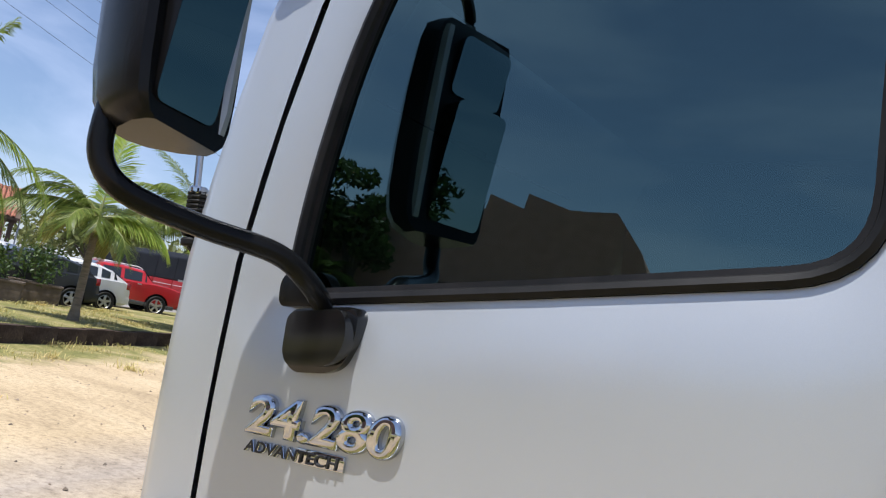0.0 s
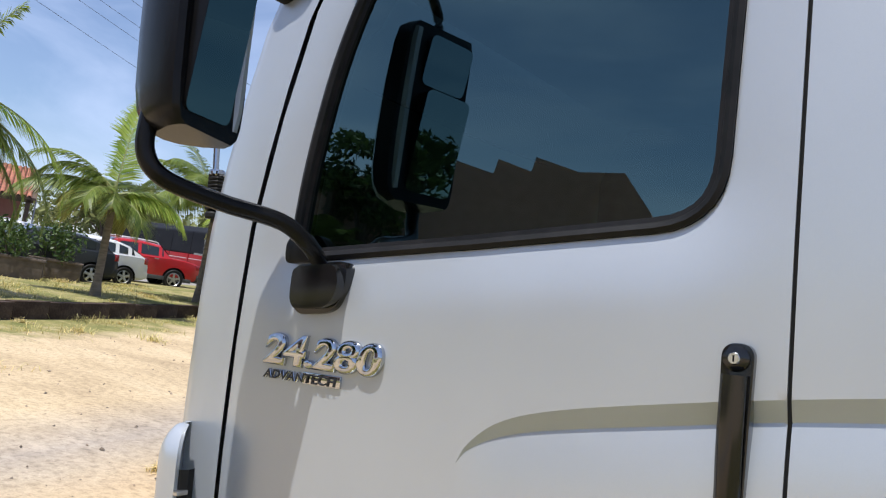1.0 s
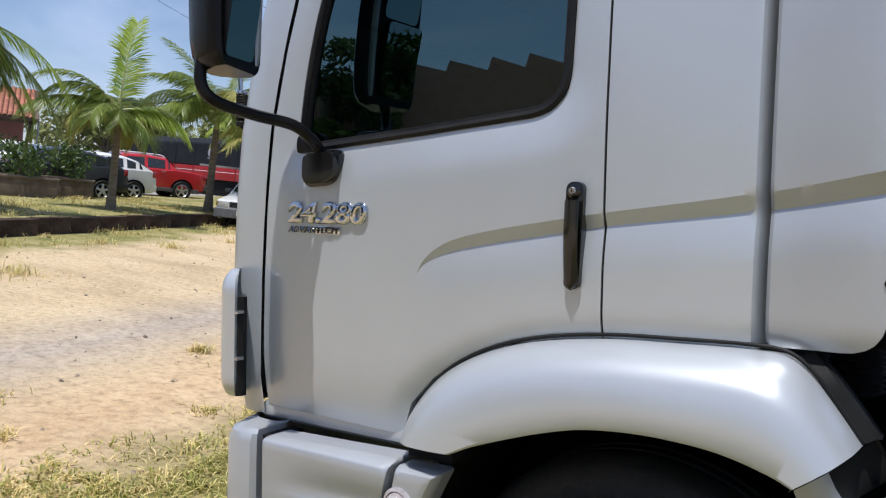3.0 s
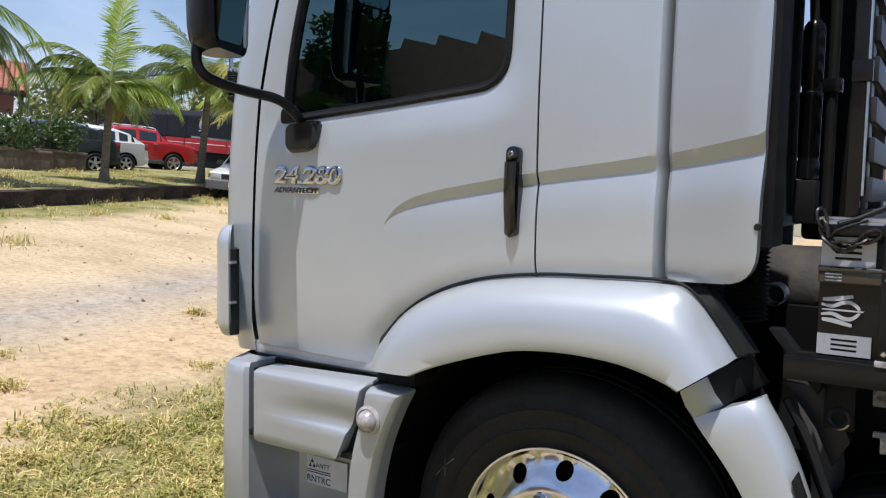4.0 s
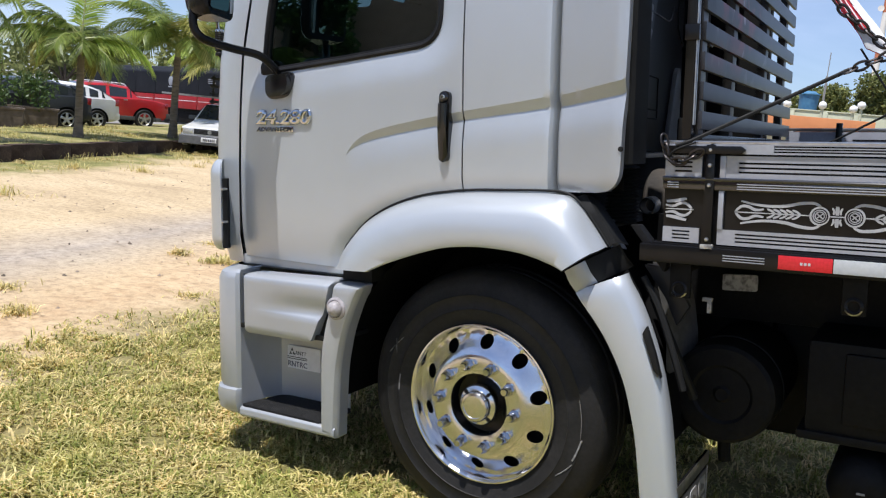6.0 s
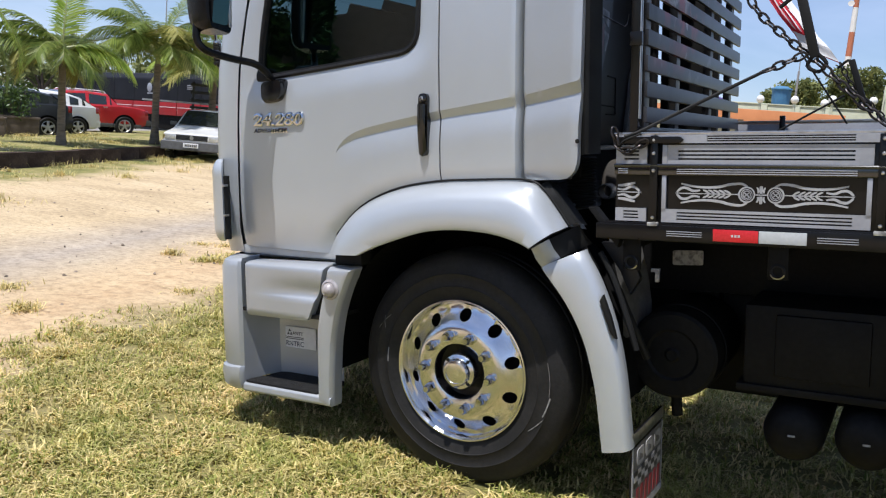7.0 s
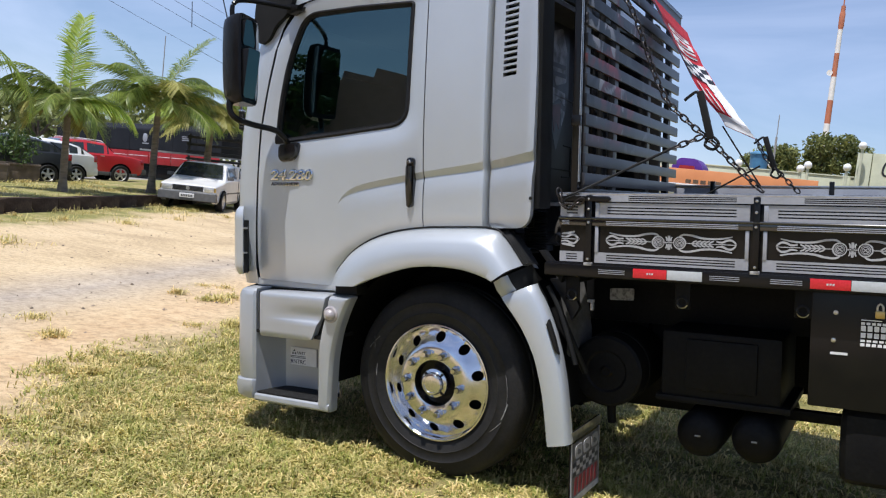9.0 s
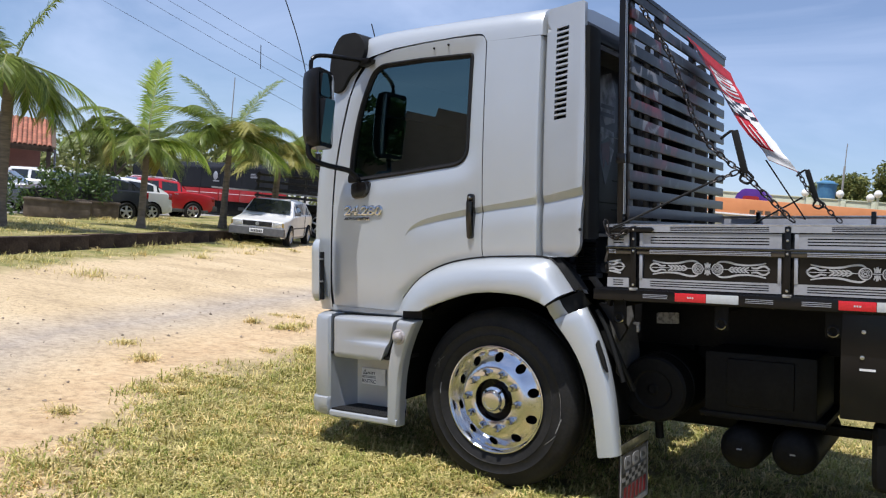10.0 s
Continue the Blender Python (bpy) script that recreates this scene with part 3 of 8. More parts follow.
# inner shell, so that the seams and the cab's inside are dark
for b in ((-1.16, -0.66, 0.055, 0.075, 0.94, 1.70), (-0.66, 0.20, 0.057, 0.077, 1.30, 1.70), (-0.12, 0.20, 0.09, 0.11, 1.70, 2.49), (0.15, 0.44, 0.150, 0.170, 1.30, 2.50), (-1.25, 0.22, 2.03, 2.06, 0.95, 2.5), (-1.22, 0.44, 0.07, 2.05, 1.17, 1.20), (-1.16, 0.44, 0.10, 2.04, 2.475, 2.50), (-1.16, -1.03, 0.075, 0.10, 0.95, 1.72)):
    part("cab_lining", box(*b), M["lining"], truck)
for sy in (0.42, 1.5):
    part("seat", join(prism(corners([(-0.62, 1.25), (-0.12, 1.2), (-0.12, 1.35), (-0.62, 1.38)], 0.05), "y", sy - 0.22, sy + 0.24, 0.03), prism(corners([(-0.26, 1.34), (-0.12, 1.33), (-0.03, 2.02), (-0.13, 2.04)], 0.05), "y", sy - 0.20, sy + 0.22, 0.03), prism(corners([(-0.12, 2.04), (-0.04, 2.04), (-0.02, 2.20), (-0.09, 2.21)], 0.03), "y", sy - 0.11, sy + 0.13, 0.03)), M["seat"], truck, "dark cloth driver's seat")
part("steering_wheel", moved(revolve([(0.21, -0.014), (0.226, 0), (0.21, 0.014), (0.194, 0), (0.21, -0.014)], (0, 0, 0), "z", 32), Matrix.Translation((-0.80, 0.47, 1.62)) @ Matrix.Rotation(radians(-28), 4, "Y")), M["matt"], truck)
part("dashboard", prism(corners([(-1.28, 1.2), (-0.95, 1.2), (-0.95, 1.5), (-1.05, 1.62), (-1.28, 1.62)], 0.05), "y", 0.12, 2.0, 0.02), M["lining"], truck)

# sun visor over the windscreen
VISOR = corners([(-1.205, 2.44), (-1.185, 2.56), (-1.115, 2.660), (-0.985, 2.662), (-0.928, 2.60), (-0.920, 2.535), (-0.965, 2.445), (-1.045, 2.40), (-1.095, 2.315), (-1.17, 2.29)], [0.05, 0.06, 0.05, 0.03, 0.03, 0.03, 0.05, 0.04, 0.03, 0.04], 6)
part("sun_visor", prism(VISOR, "y", 0.012, 0.30, 0.02, 4), M["matt"], truck, "smoked black sun visor")

# exterior mirror
mirror = part("mirror", tube([(-0.935, -0.015, 1.735), (-0.928, -0.062, 1.765), (-0.945, -0.12, 1.800), (-0.99, -0.228, 1.820), (-1.022, -0.33, 1.846), (-1.044, -0.357, 1.892), (-1.041, -0.354, 1.965)], 0.0165, 12, 6), M["black"], truck, "black mirror on a tube arm")
part("upper_arm", tube([(-1.04, -0.34, 2.36), (-1.04, -0.33, 2.445), (-1.015, -0.25, 2.475), (-0.93, -0.03, 2.475), (-0.90, 0.03, 2.465)], 0.013, 10, 6), M["black"], mirror)
HEAD_Z = (1.935, 1.95, 1.975, 2.02, 2.12, 2.25, 2.36, 2.40, 2.418)
HEAD_S = (0.55, 0.80, 0.93, 1.0, 1.03, 1.03, 0.99, 0.92, 0.70)
HEAD = [(-1.048, -0.155), (-1.058, -0.13), (-1.10, -0.125), (-1.14, -0.17), (-1.165, -0.23), (-1.162, -0.28), (-1.145, -0.315), (-1.10, -0.338), (-1.03, -0.348), (-1.005, -0.343), (-0.998, -0.332)]
rows = []
for z, s in zip(HEAD_Z, HEAD_S):
    rows.append([(-1.03 + (x + 1.03) * (s if x < -1.03 else 1), -0.255 + (y + 0.255) * (0.4 + 0.6 * s), z + 0.10 * (x + 1.08) * (1 - s) * 2) for x, y in HEAD])
HEAD_AT = Matrix.Translation((-0.006, -0.060, 0.094)) @ Matrix.Scale(0.945, 4)
part("mirror_housing", moved(loft(rows, closed=True, caps=True), HEAD_AT), M["black"], mirror, "glossy black mirror housing")
MA, MB = Vector((-0.999, -0.328)), Vector((-1.047, -0.160))
mt = (MB - MA).normalized()
mn = Vector((-mt.y, mt.x)) if -mt.y > 0 else Vector((mt.y, -mt.x))
def mirror_pane(z0, z1, rim=False):
    """A pane tipped down by about five degrees, or the black wedge that carries it."""
    lo, hi = MA + mt * 0.010, MB - mt * 0.024
    loop = corners([(0, z0), ((hi - lo).length, z0), ((hi - lo).length, z1), (0, z1)], 0.02, 4)
    def at(u, z, o):
        return (lo.x + mt.x * u + mn.x * o, lo.y + mt.y * u + mn.y * o, z)
    front = [at(u, z, 0.004 + 0.14 * (z - z0)) for u, z in loop]
    if rim:
        return loft([[at(u, z, -0.004) for u, z in loop], [at(u, z, 0.0035 + 0.14 * (z - z0)) for u, z in loop]], closed=True)
    bm = bmesh.new()
    bm.faces.new([bm.verts.new(p) for p in front])
    return bm
for z0, z1, word in ((1.968, 2.235, "flat mirror glass"), (2.255, 2.39, "wide angle mirror glass")):
    part("mirror_glass", moved(mirror_pane(z0, z1), HEAD_AT), M["mirror"], mirror, word)
    part("glass_rim", moved(mirror_pane(z0, z1, True), HEAD_AT), M["black"], mirror)
part("mirror_edge", moved(loft([[(x + dx, y - dy, z) for x, y in ((-1.046, -0.158), (-1.040, -0.150), (-1.044, -0.138), (-1.056, -0.134))] for z, dx, dy in ((1.965, -0.004, 0.012), (2.0, 0, 0.008), (2.2, 0.003, 0.002), (2.36, 0.003, 0.002), (2.40, 0, 0.008))]), HEAD_AT), M["silver2"], mirror, "grey rim of the mirror housing")
mount = part("mirror_mount", join(prism(corners([(-1.004, 1.727), (-0.880, 1.739), (-0.868, 1.726), (-0.870, 1.690), (-0.888, 1.648), (-0.915, 1.636), (-0.978, 1.631), (-0.998, 1.642), (-1.005, 1.66)], [0.02, 0.012, 0.012, 0.03, 0.02, 0.02, 0.02, 0.02, 0.02], 5), "y", -0.012, 0.02, 0.005, 2), prism(corners([(-0.988, 1.723), (-0.878, 1.734), (-0.868, 1.690), (-0.890, 1.648), (-0.978, 1.641), (-0.990, 1.66)], [0.02, 0.02, 0.03, 0.03, 0.025, 0.02], 5), "y", -0.034, -0.008, 0.012, 4)), M["plastic"], mirror, "glossy black plastic arm foot")
part("mirror_sail", prism(corners([(-1.036, 1.728), (-0.968, 1.735), (-0.966, 1.765), (-1.0, 1.80), (-1.036, 1.775)], [0.02, 0.005, 0.015, 0.02, 0.015], 4), "y", -0.008, 0.02, 0.004), M["black"], mirror)
part("bracket", prism([(-0.97, 2.50), (-0.86, 2.485), (-0.87, 2.46), (-0.93, 2.44)], "y", -0.02, 0.05, 0.006), M["black"], mirror)

# whip aerial on a spring
aerial = part("aerial", tube([(-1.352, 0.06, 1.99), (-1.42, -0.02, 2.6), (-1.62, -0.14, 3.3)], 0.0035, 6, 6), M["matt"], truck, "black whip aerial on a spring")
part("aerial_tube", tube([(-1.345, 0.06, 1.925), (-1.352, 0.06, 2.02)], 0.007, 10, 0), M["chrome"], aerial)
coil = [(-1.34 + 0.016 * math.cos(a * 0.35), 0.06 + 0.016 * math.sin(a * 0.35), 1.845 + a * 0.085 / 180) for a in range(0, 181, 2)]
part("spring", tube(coil, 0.0042, 6, 0), M["matt"], aerial)
for cz in (1.835, 1.932):
    part("cap", revolve([(0, 0.008), (0.016, 0.008), (0.019, 0.004), (0.019, -0.004), (0.016, -0.008), (0, -0.008)], (-1.34, 0.06, cz), "z", 16), M["chrome" if cz > 1.9 else "matt"], aerial)
part("aerial_stay", tube([(-1.34, 0.06, 1.83), (-1.31, 0.08, 1.79)], 0.008, 8, 0), M["matt"], aerial)

# air deflector at the front corner
BLADE = [(-1.196, -0.094), (-1.225, -0.096), (-1.25, -0.090), (-1.272, -0.077), (-1.290, -0.055), (-1.306, -0.02), (-1.318, 0.02), (-1.322, 0.055), (-1.31, 0.055), (-1.305, 0.02), (-1.292, -0.016), (-1.276, -0.046), (-1.258, -0.066), (-1.24, -0.076), (-1.22, -0.082), (-1.198, -0.083)]
rows = []
for k in range(25):
    z = 0.985 + 0.393 * (1 - math.cos(math.pi * k / 24)) / 2
    e = min(z - 0.985, 1.378 - z)
    r = 0.065
    cut = r - math.sqrt(max(0.0, r * r - (r - min(e, r)) ** 2))
    rows.append([(x - 0.9 * cut * smoothstep(-1.30, -1.20, x), y + cut * max(0.0, min(1.0, (0.05 - y) / 0.10)), z) for x, y in BLADE])
part("corner_deflector", loft(rows, closed=True, caps=True), M["silver"], truck, "silver air deflector standing off the cab corner")
part("deflector_slot", loft([[(-1.200, -0.084, z), (-1.193, -0.081, z), (-1.186, -0.068, z), (-1.190, -0.050, z)] for z in (1.0, 1.10, 1.20, 1.300)]), M["matt"], truck, "black strip along the deflector's inner edge")
for cz in (1.255, 1.115):
    part("clip", box(-1.206, -1.184, -0.094, -0.066, cz - 0.005, cz + 0.005, 0.003), M["steel"], truck)

# bumper
BUMP = [(-1.092, 0.02), (-1.092, -0.10), (-1.105, -0.117), (-1.15, -0.121), (-1.19, -0.115), (-1.22, -0.098), (-1.243, -0.07), (-1.262, -0.02), (-1.30, 0.12), (-1.35, 0.5), (-1.37, 1.07)]
BUMP2 = BUMP + [(x, 2.14 - y) for x, y in BUMP[-2::-1]]
def bump_row(z, out, r=1.0):
    return [(x - out * (1 if x < -1.11 else 0), y - (out if y < 1.07 else -out) * (1 if abs(y - 1.07) > 0.9 and x < -1.1 else 0.3), z) for x, y in BUMP2]
part("bumper", loft([bump_row(0.36, -0.02), bump_row(0.42, -0.002), bump_row(0.6, 0.0), bump_row(0.88, -0.004), bump_row(0.905, -0.012), bump_row(0.918, -0.03), [(x * 0.93 - 0.08, 1.07 + (y - 1.07) * 0.9, 0.922) for x, y in BUMP2]]), M["silver2"], truck, "silver front bumper corner")
part("bumper_lip", loft([bump_row(0.405, -0.006), bump_row(0.398, 0.006), bump_row(0.37, 0.010), bump_row(0.31, 0.004), bump_row(0.292, -0.012), [(x * 0.95 - 0.05, 1.07 + (y - 1.07) * 0.92, 0.286) for x, y in BUMP2]]), M["silver2"], truck, "silver bumper lip")

# step unit
def cover_y(x, z):
    """Nearly flat, with a turned-in top edge and a scoop that deepens towards the rear above the lower lip."""
    w = smoothstep(-1.06, -0.66, x)
    scoop = smoothstep(0.865, 0.785, z) if z > 0.774 else smoothstep(0.758, 0.774, z)
    return -0.119 + 0.016 * w * scoop + 0.05 * (max(0.0, z - 0.896) / 0.02) ** 2 + 0.02 * (max(0.0, 0.674 - z) / 0.02) ** 2
COVER = corners([(-1.048, 0.911), (-0.592, 0.917), (-0.612, 0.84), (-0.690, 0.664), (-1.048, 0.656)], [0.012, 0.016, 0.06, 0.018, 0.012], 4)
part("step_cover", panel(COVER, cover_y, [], 0.02, 0.07, creases=[[(-1.03 + 0.0125 * k, z) for k in range(30 if z < 0.80 else 34)] for z in (0.676, 0.758, 0.766, 0.774, 0.80, 0.896, 0.903)]), M["silver2"], truck, "silver cover over the step", angle=50)
# black piece filling the gap, in place of its shade
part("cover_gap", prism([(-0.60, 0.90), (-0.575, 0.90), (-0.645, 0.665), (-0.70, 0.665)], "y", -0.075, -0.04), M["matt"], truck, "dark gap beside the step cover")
part("step_recess", loft([[(-1.092, -0.10, z), (-1.085, -0.06, z), (-1.06, 0.03, z), (-1.03, 0.085, z), (-0.98, 0.105, z), (-0.9, 0.108, z), (-0.72, 0.10, z), (-0.655, 0.095, z)] for z in (0.335, 0.5, 0.68)]), M["silver2"], truck, "silver step recess")
# black boxes that put shade over the recess and beside the bumper
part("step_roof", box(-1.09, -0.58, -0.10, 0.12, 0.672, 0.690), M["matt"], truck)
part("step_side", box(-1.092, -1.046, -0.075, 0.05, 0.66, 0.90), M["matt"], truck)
part("step_tread", prism(corners([(-1.085, -0.108), (-0.655, -0.108), (-0.655, 0.10), (-1.03, 0.10)], 0.01), "z", 0.318, 0.338, 0.004), M["tread"], truck, "black gritty step tread")
part("step_sill", prism(corners([(-0.119, 0.322), (-0.104, 0.330), (-0.06, 0.318), (-0.06, 0.286), (-0.108, 0.283), (-0.121, 0.295)], 0.006), "x", -1.088, -0.575, 0.003), M["silver2"], truck)
PIL = corners([(-0.582, 0.914), (-0.600, 0.82), (-0.628, 0.73), (-0.648, 0.62), (-0.652, 0.29), (-0.572, 0.280), (-0.566, 0.42), (-0.555, 0.58), (-0.525, 0.72), (-0.48, 0.835), (-0.436, 0.918)], [0.02, 0.05, 0.05, 0.05, 0.01, 0.01, 0.05, 0.05, 0.05, 0.05, 0.015], 4)
part("pillar_panel", panel(PIL, lambda x, z: -0.122 + 0.03 * max(0, 1 - distance((x, z), PIL) / 0.02) ** 2, [], 0.018, 0.05, creases=insets(PIL, (0.006, 0.013, 0.022))), M["silver2"], truck, "silver panel before the wheel")
# black box standing in for the shaded sliver under the wheel arch
part("panel_gap", box(-0.60, -0.46, -0.02, 0.08, 0.915, 0.97), M["matt"], truck)
lamp = part("side_lamp", revolve([(0.046, 0.006), (0.045, -0.004), (0.036, -0.010), (0.034, -0.006)], (-0.556, -0.122, 0.818), seg=28), M["lens"], truck, "round clear side lamp")
part("lamp_lens", revolve([(0.0, -0.034), (0.012, -0.033), (0.024, -0.026), (0.032, -0.012), (0.034, 0.0)], (-0.556, -0.124, 0.818), seg=28), M["lens"], lamp)

# registration sticker in the step recess
stick = part("sticker", box(-1.032, -0.80, 0.0955, 0.0985, 0.466, 0.568), M["white"], truck, "white registration sticker")
stick.location.x = -0.018
part("sticker_band", box(-1.028, -1.006, 0.0935, 0.0950, 0.470, 0.564), M["board"], stick)
lettering("sticker_word", "RNTRC", 0.034, side(-0.985, 0.0950, 0.474), M["inkblue"], stick, 0.0005, 0, 1.0)
for tx, tz in ((-0.975, 0.528), (-0.957, 0.528), (-0.966, 0.544)):
    part("sticker_mark", prism([(tx, tz), (tx + 0.014, tz), (tx + 0.007, tz + 0.014)], "y", 0.0938, 0.0952), M["ink"], stick)
lettering("sticker_word", "ANTT", 0.024, side(-0.942, 0.0950, 0.529), M["ink"], stick, 0.0005, 0, 1.0)
for bz in (0.508, 0.516):
    part("sticker_bar", box(-0.985, -0.875, 0.0938, 0.0952, bz, bz + 0.003), M["ink"], stick)

# front wheel arch
FT = [(-0.625, 0.968), (-0.595, 1.045), (-0.51, 1.142), (-0.39, 1.214), (-0.24, 1.262), (-0.06, 1.288), (0.12, 1.296), (0.27, 1.300), (0.345, 1.292), (0.395, 1.255), (0.446, 1.192), (0.492, 1.128)]
FI = [(-0.400, 0.978), (-0.335, 1.008), (-0.255, 1.038), (-0.165, 1.068), (-0.068, 1.094), (0.02, 1.105), (0.11, 1.108), (0.213, 1.102), (0.28, 1.090), (0.332, 1.075), (0.360, 1.065), (0.386, 1.052)]
FT, FI = [p.to_tuple() for p in rounded([(*p, 0) for p in FT], 4)], [p.to_tuple() for p in rounded([(*p, 0) for p in FI], 4)]
rows = []
for a, b in zip(FT, FI):
    ease = smoothstep(0.28, 0.40, a[0])
    rows.append([(a[0] + (b[0] - a[0]) * s, y + ease * e, a[1] + (b[1] - a[1]) * s + dz) for s, y, dz, e in ((0.0, 0.10, -0.03, 0.1), (0.0, 0.03, -0.008, 0.03), (0.02, -0.01, 0.0, 0.0), (0.10, -0.055, -0.002, 0), (0.22, -0.095, 0, 0), (0.40, -0.121, 0, 0), (0.7, -0.132, 0, 0), (0.96, -0.134, 0, 0), (1.0, -0.130, 0, 0), (1.01, -0.115, 0.002, 0), (1.0, -0.05, 0.01, 0))])
part("fender_gap", tube([(x, 0.010, z + 0.004) for x, z, *_ in FT[2:46]], 0.0048, 6, 0), M["matt"], truck, "black gap over the wheel arch")
part("front_fender", loft(rows), M["silver"], truck, "silver wheel arch")
part("fender_cap", loft([[rows[-1][j], (rows[-1][j][0] - 0.006, rows[-1][j][1] + 0.004, rows[-1][j][2] - 0.008), (rows[-1][5][0] - 0.03, 0.06, rows[-1][5][2])] for j in range(2, len(rows[-1]))]), M["matt"], truck)
part("fender_lip", loft([[(x - 0.004, 0.012 + 0.05 * k, z - 0.004), (x + 0.022, 0.020 + 0.05 * k, z + 0.012), (x + 0.030, 0.032 + 0.05 * k, z + 0.010), (x + 0.02, 0.16, z - 0.01)] for k, (x, z, *_) in [(smoothstep(0.42, 0.345, p[0]), p) for p in FT if p[0] > 0.345]]), M["matt"], truck, "black rubber lip on the wheel arch end")

# mudguard behind the wheel
RO = [(0.562, 1.043), (0.616, 0.957), (0.663, 0.85), (0.697, 0.745), (0.721, 0.64), (0.740, 0.52), (0.764, 0.300)]
RN = [(0.395, 0.972), (0.478, 0.874), (0.535, 0.787), (0.580, 0.69), (0.608, 0.59), (0.629, 0.49), (0.655, 0.280)]
rows = []
for a, b in zip(rounded([(*p, 0) for p in RO], 4), rounded([(*p, 0) for p in RN], 4)):
    roll = 0.014 * max(0.0, 1 - len(rows) / 2) ** 2
    rows.append([(a[0] + (b[0] - a[0]) * s, y + roll, a[1] + (b[1] - a[1]) * s) for s, y in ((0.02, 0.02), (0.0, 0.0), (0.03, -0.024), (0.14, -0.042), (0.22, -0.050), (0.8, -0.058), (0.97, -0.054), (1.0, -0.040), (1.0, 0.04), (0.97, 0.04), (0.2, -0.02))])
part("mudguard", loft(rows, closed=True, caps=True), M["silver"], truck, "silver mudguard behind the front wheel")
# near-black sheet that puts the shade behind the mudguard into its colour
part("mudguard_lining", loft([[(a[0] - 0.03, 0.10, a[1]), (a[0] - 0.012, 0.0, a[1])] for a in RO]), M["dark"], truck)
def link_row(u):
    """Across the strap that joins wheel arch and mudguard; it rolls inwards towards the rear."""
    y = interp(u, (0.0, 0.22, 0.38, 0.55, 0.8, 1.0), (-0.088, -0.083, -0.066, -0.030, 0.03, 0.07))
    return [(0.380 + 0.125 * u, y, 1.046 + 0.080 * u), (0.393 + 0.132 * u, y + 0.010, 1.008 + 0.079 * u), (0.406 + 0.138 * u, y + 0.040, 0.972 + 0.078 * u)]
part("guard_link", loft([link_row(0.05 * k) for k in range(10)]), M["silver2"], truck, "silver strap between wheel arch and mudguard")
# same strap where it turns inwards, its shade put in as black
part("guard_bracket", loft([link_row(0.45 + 0.05 * k) for k in range(13)]), M["matt"], truck, "strap's inward-turned half, blackened for its shade")
part("guard_stay", prism([(0.640, 0.861), (0.652, 0.886), (0.684, 0.80), (0.706, 0.722), (0.682, 0.746)], "y", -0.0545, -0.03, 0.002), M["matt"], truck, "black patch on the mudguard")
part("guard_rod", tube([(0.600, 0.06, 1.03), (0.655, 0.06, 0.93), (0.715, 0.05, 0.78), (0.752, 0.05, 0.665)], 0.012, 8, 4), M["matt"], truck, "black stay rod of the mudguard")
# arch and closing wall in near-black, the wheel well's shade as colour
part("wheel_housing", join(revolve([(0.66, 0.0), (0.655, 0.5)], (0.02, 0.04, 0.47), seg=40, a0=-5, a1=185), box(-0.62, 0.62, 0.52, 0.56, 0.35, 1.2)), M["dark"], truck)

# wheel
HUB = Vector((0.0, 0.0, 0.49))


def rim_y(x, z):
    r = math.hypot(x - HUB.x, z - HUB.z)
    return interp(r, (0.120, 0.128, 0.190, 0.200, 0.212, 0.262, 0.274, 0.283), (-0.006, -0.012, -0.012, -0.008, 0.004, 0.040, 0.044, 0.040))


def circle(x, z, r, n):
    return [(x + r * math.cos(2 * math.pi * i / n), z + r * math.sin(2 * math.pi * i / n)) for i in range(n)]


wheel = part("wheel", revolve([(0.296, 0.26), (0.30, 0.02), (0.312, 0.010), (0.335, 0.004), (0.36, -0.004), (0.362, -0.007), (0.366, -0.004), (0.41, -0.002), (0.415, -0.005), (0.419, -0.001), (0.45, 0.006), (0.478, 0.020), (0.493, 0.035), (0.500, 0.052), (0.506, 0.065), (0.507, 0.10), (0.501, 0.104), (0.501, 0.114), (0.507, 0.118), (0.508, 0.15), (0.502, 0.154), (0.502, 0.164), (0.508, 0.168), (0.506, 0.215), (0.49, 0.245), (0.44, 0.272), (0.30, 0.27)], HUB, seg=72), M["tyre"], truck, "front wheel with a polished aluminium rim")
holes = [circle(HUB.x + 0.240 * math.cos(radians(a)), HUB.z + 0.240 * math.sin(radians(a)), 0.0265, 16) for a in range(14, 374, 36)]
rim = part("rim", join(panel(circle(HUB.x, HUB.z, 0.283, 96), rim_y, [circle(HUB.x, HUB.z, 0.120, 40)] + holes, 0.02, 0.014, 0.003), revolve([(0.283, 0.040), (0.286, 0.018), (0.291, 0.006), (0.299, -0.002), (0.305, -0.001), (0.308, 0.006), (0.306, 0.02), (0.296, 0.03)], HUB, seg=72)), M["alloy"], wheel, "polished aluminium rim with round holes")
part("hub_well", revolve([(0.122, -0.004), (0.118, 0.05), (0.08, 0.06), (0.0, 0.06)], HUB, seg=32), M["gloss"], wheel)
# near-black disc added so the rim holes look deep in shade
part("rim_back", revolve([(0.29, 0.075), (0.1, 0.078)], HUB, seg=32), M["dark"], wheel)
hub = part("hub", revolve([(0.078, 0.06), (0.078, -0.004), (0.074, -0.012), (0.066, -0.016), (0.060, -0.018), (0.058, -0.036), (0.053, -0.043), (0.044, -0.045), (0.042, -0.041), (0.02, -0.043), (0.0, -0.043)], HUB, seg=40), M["alloy"], wheel, "polished hub cap")
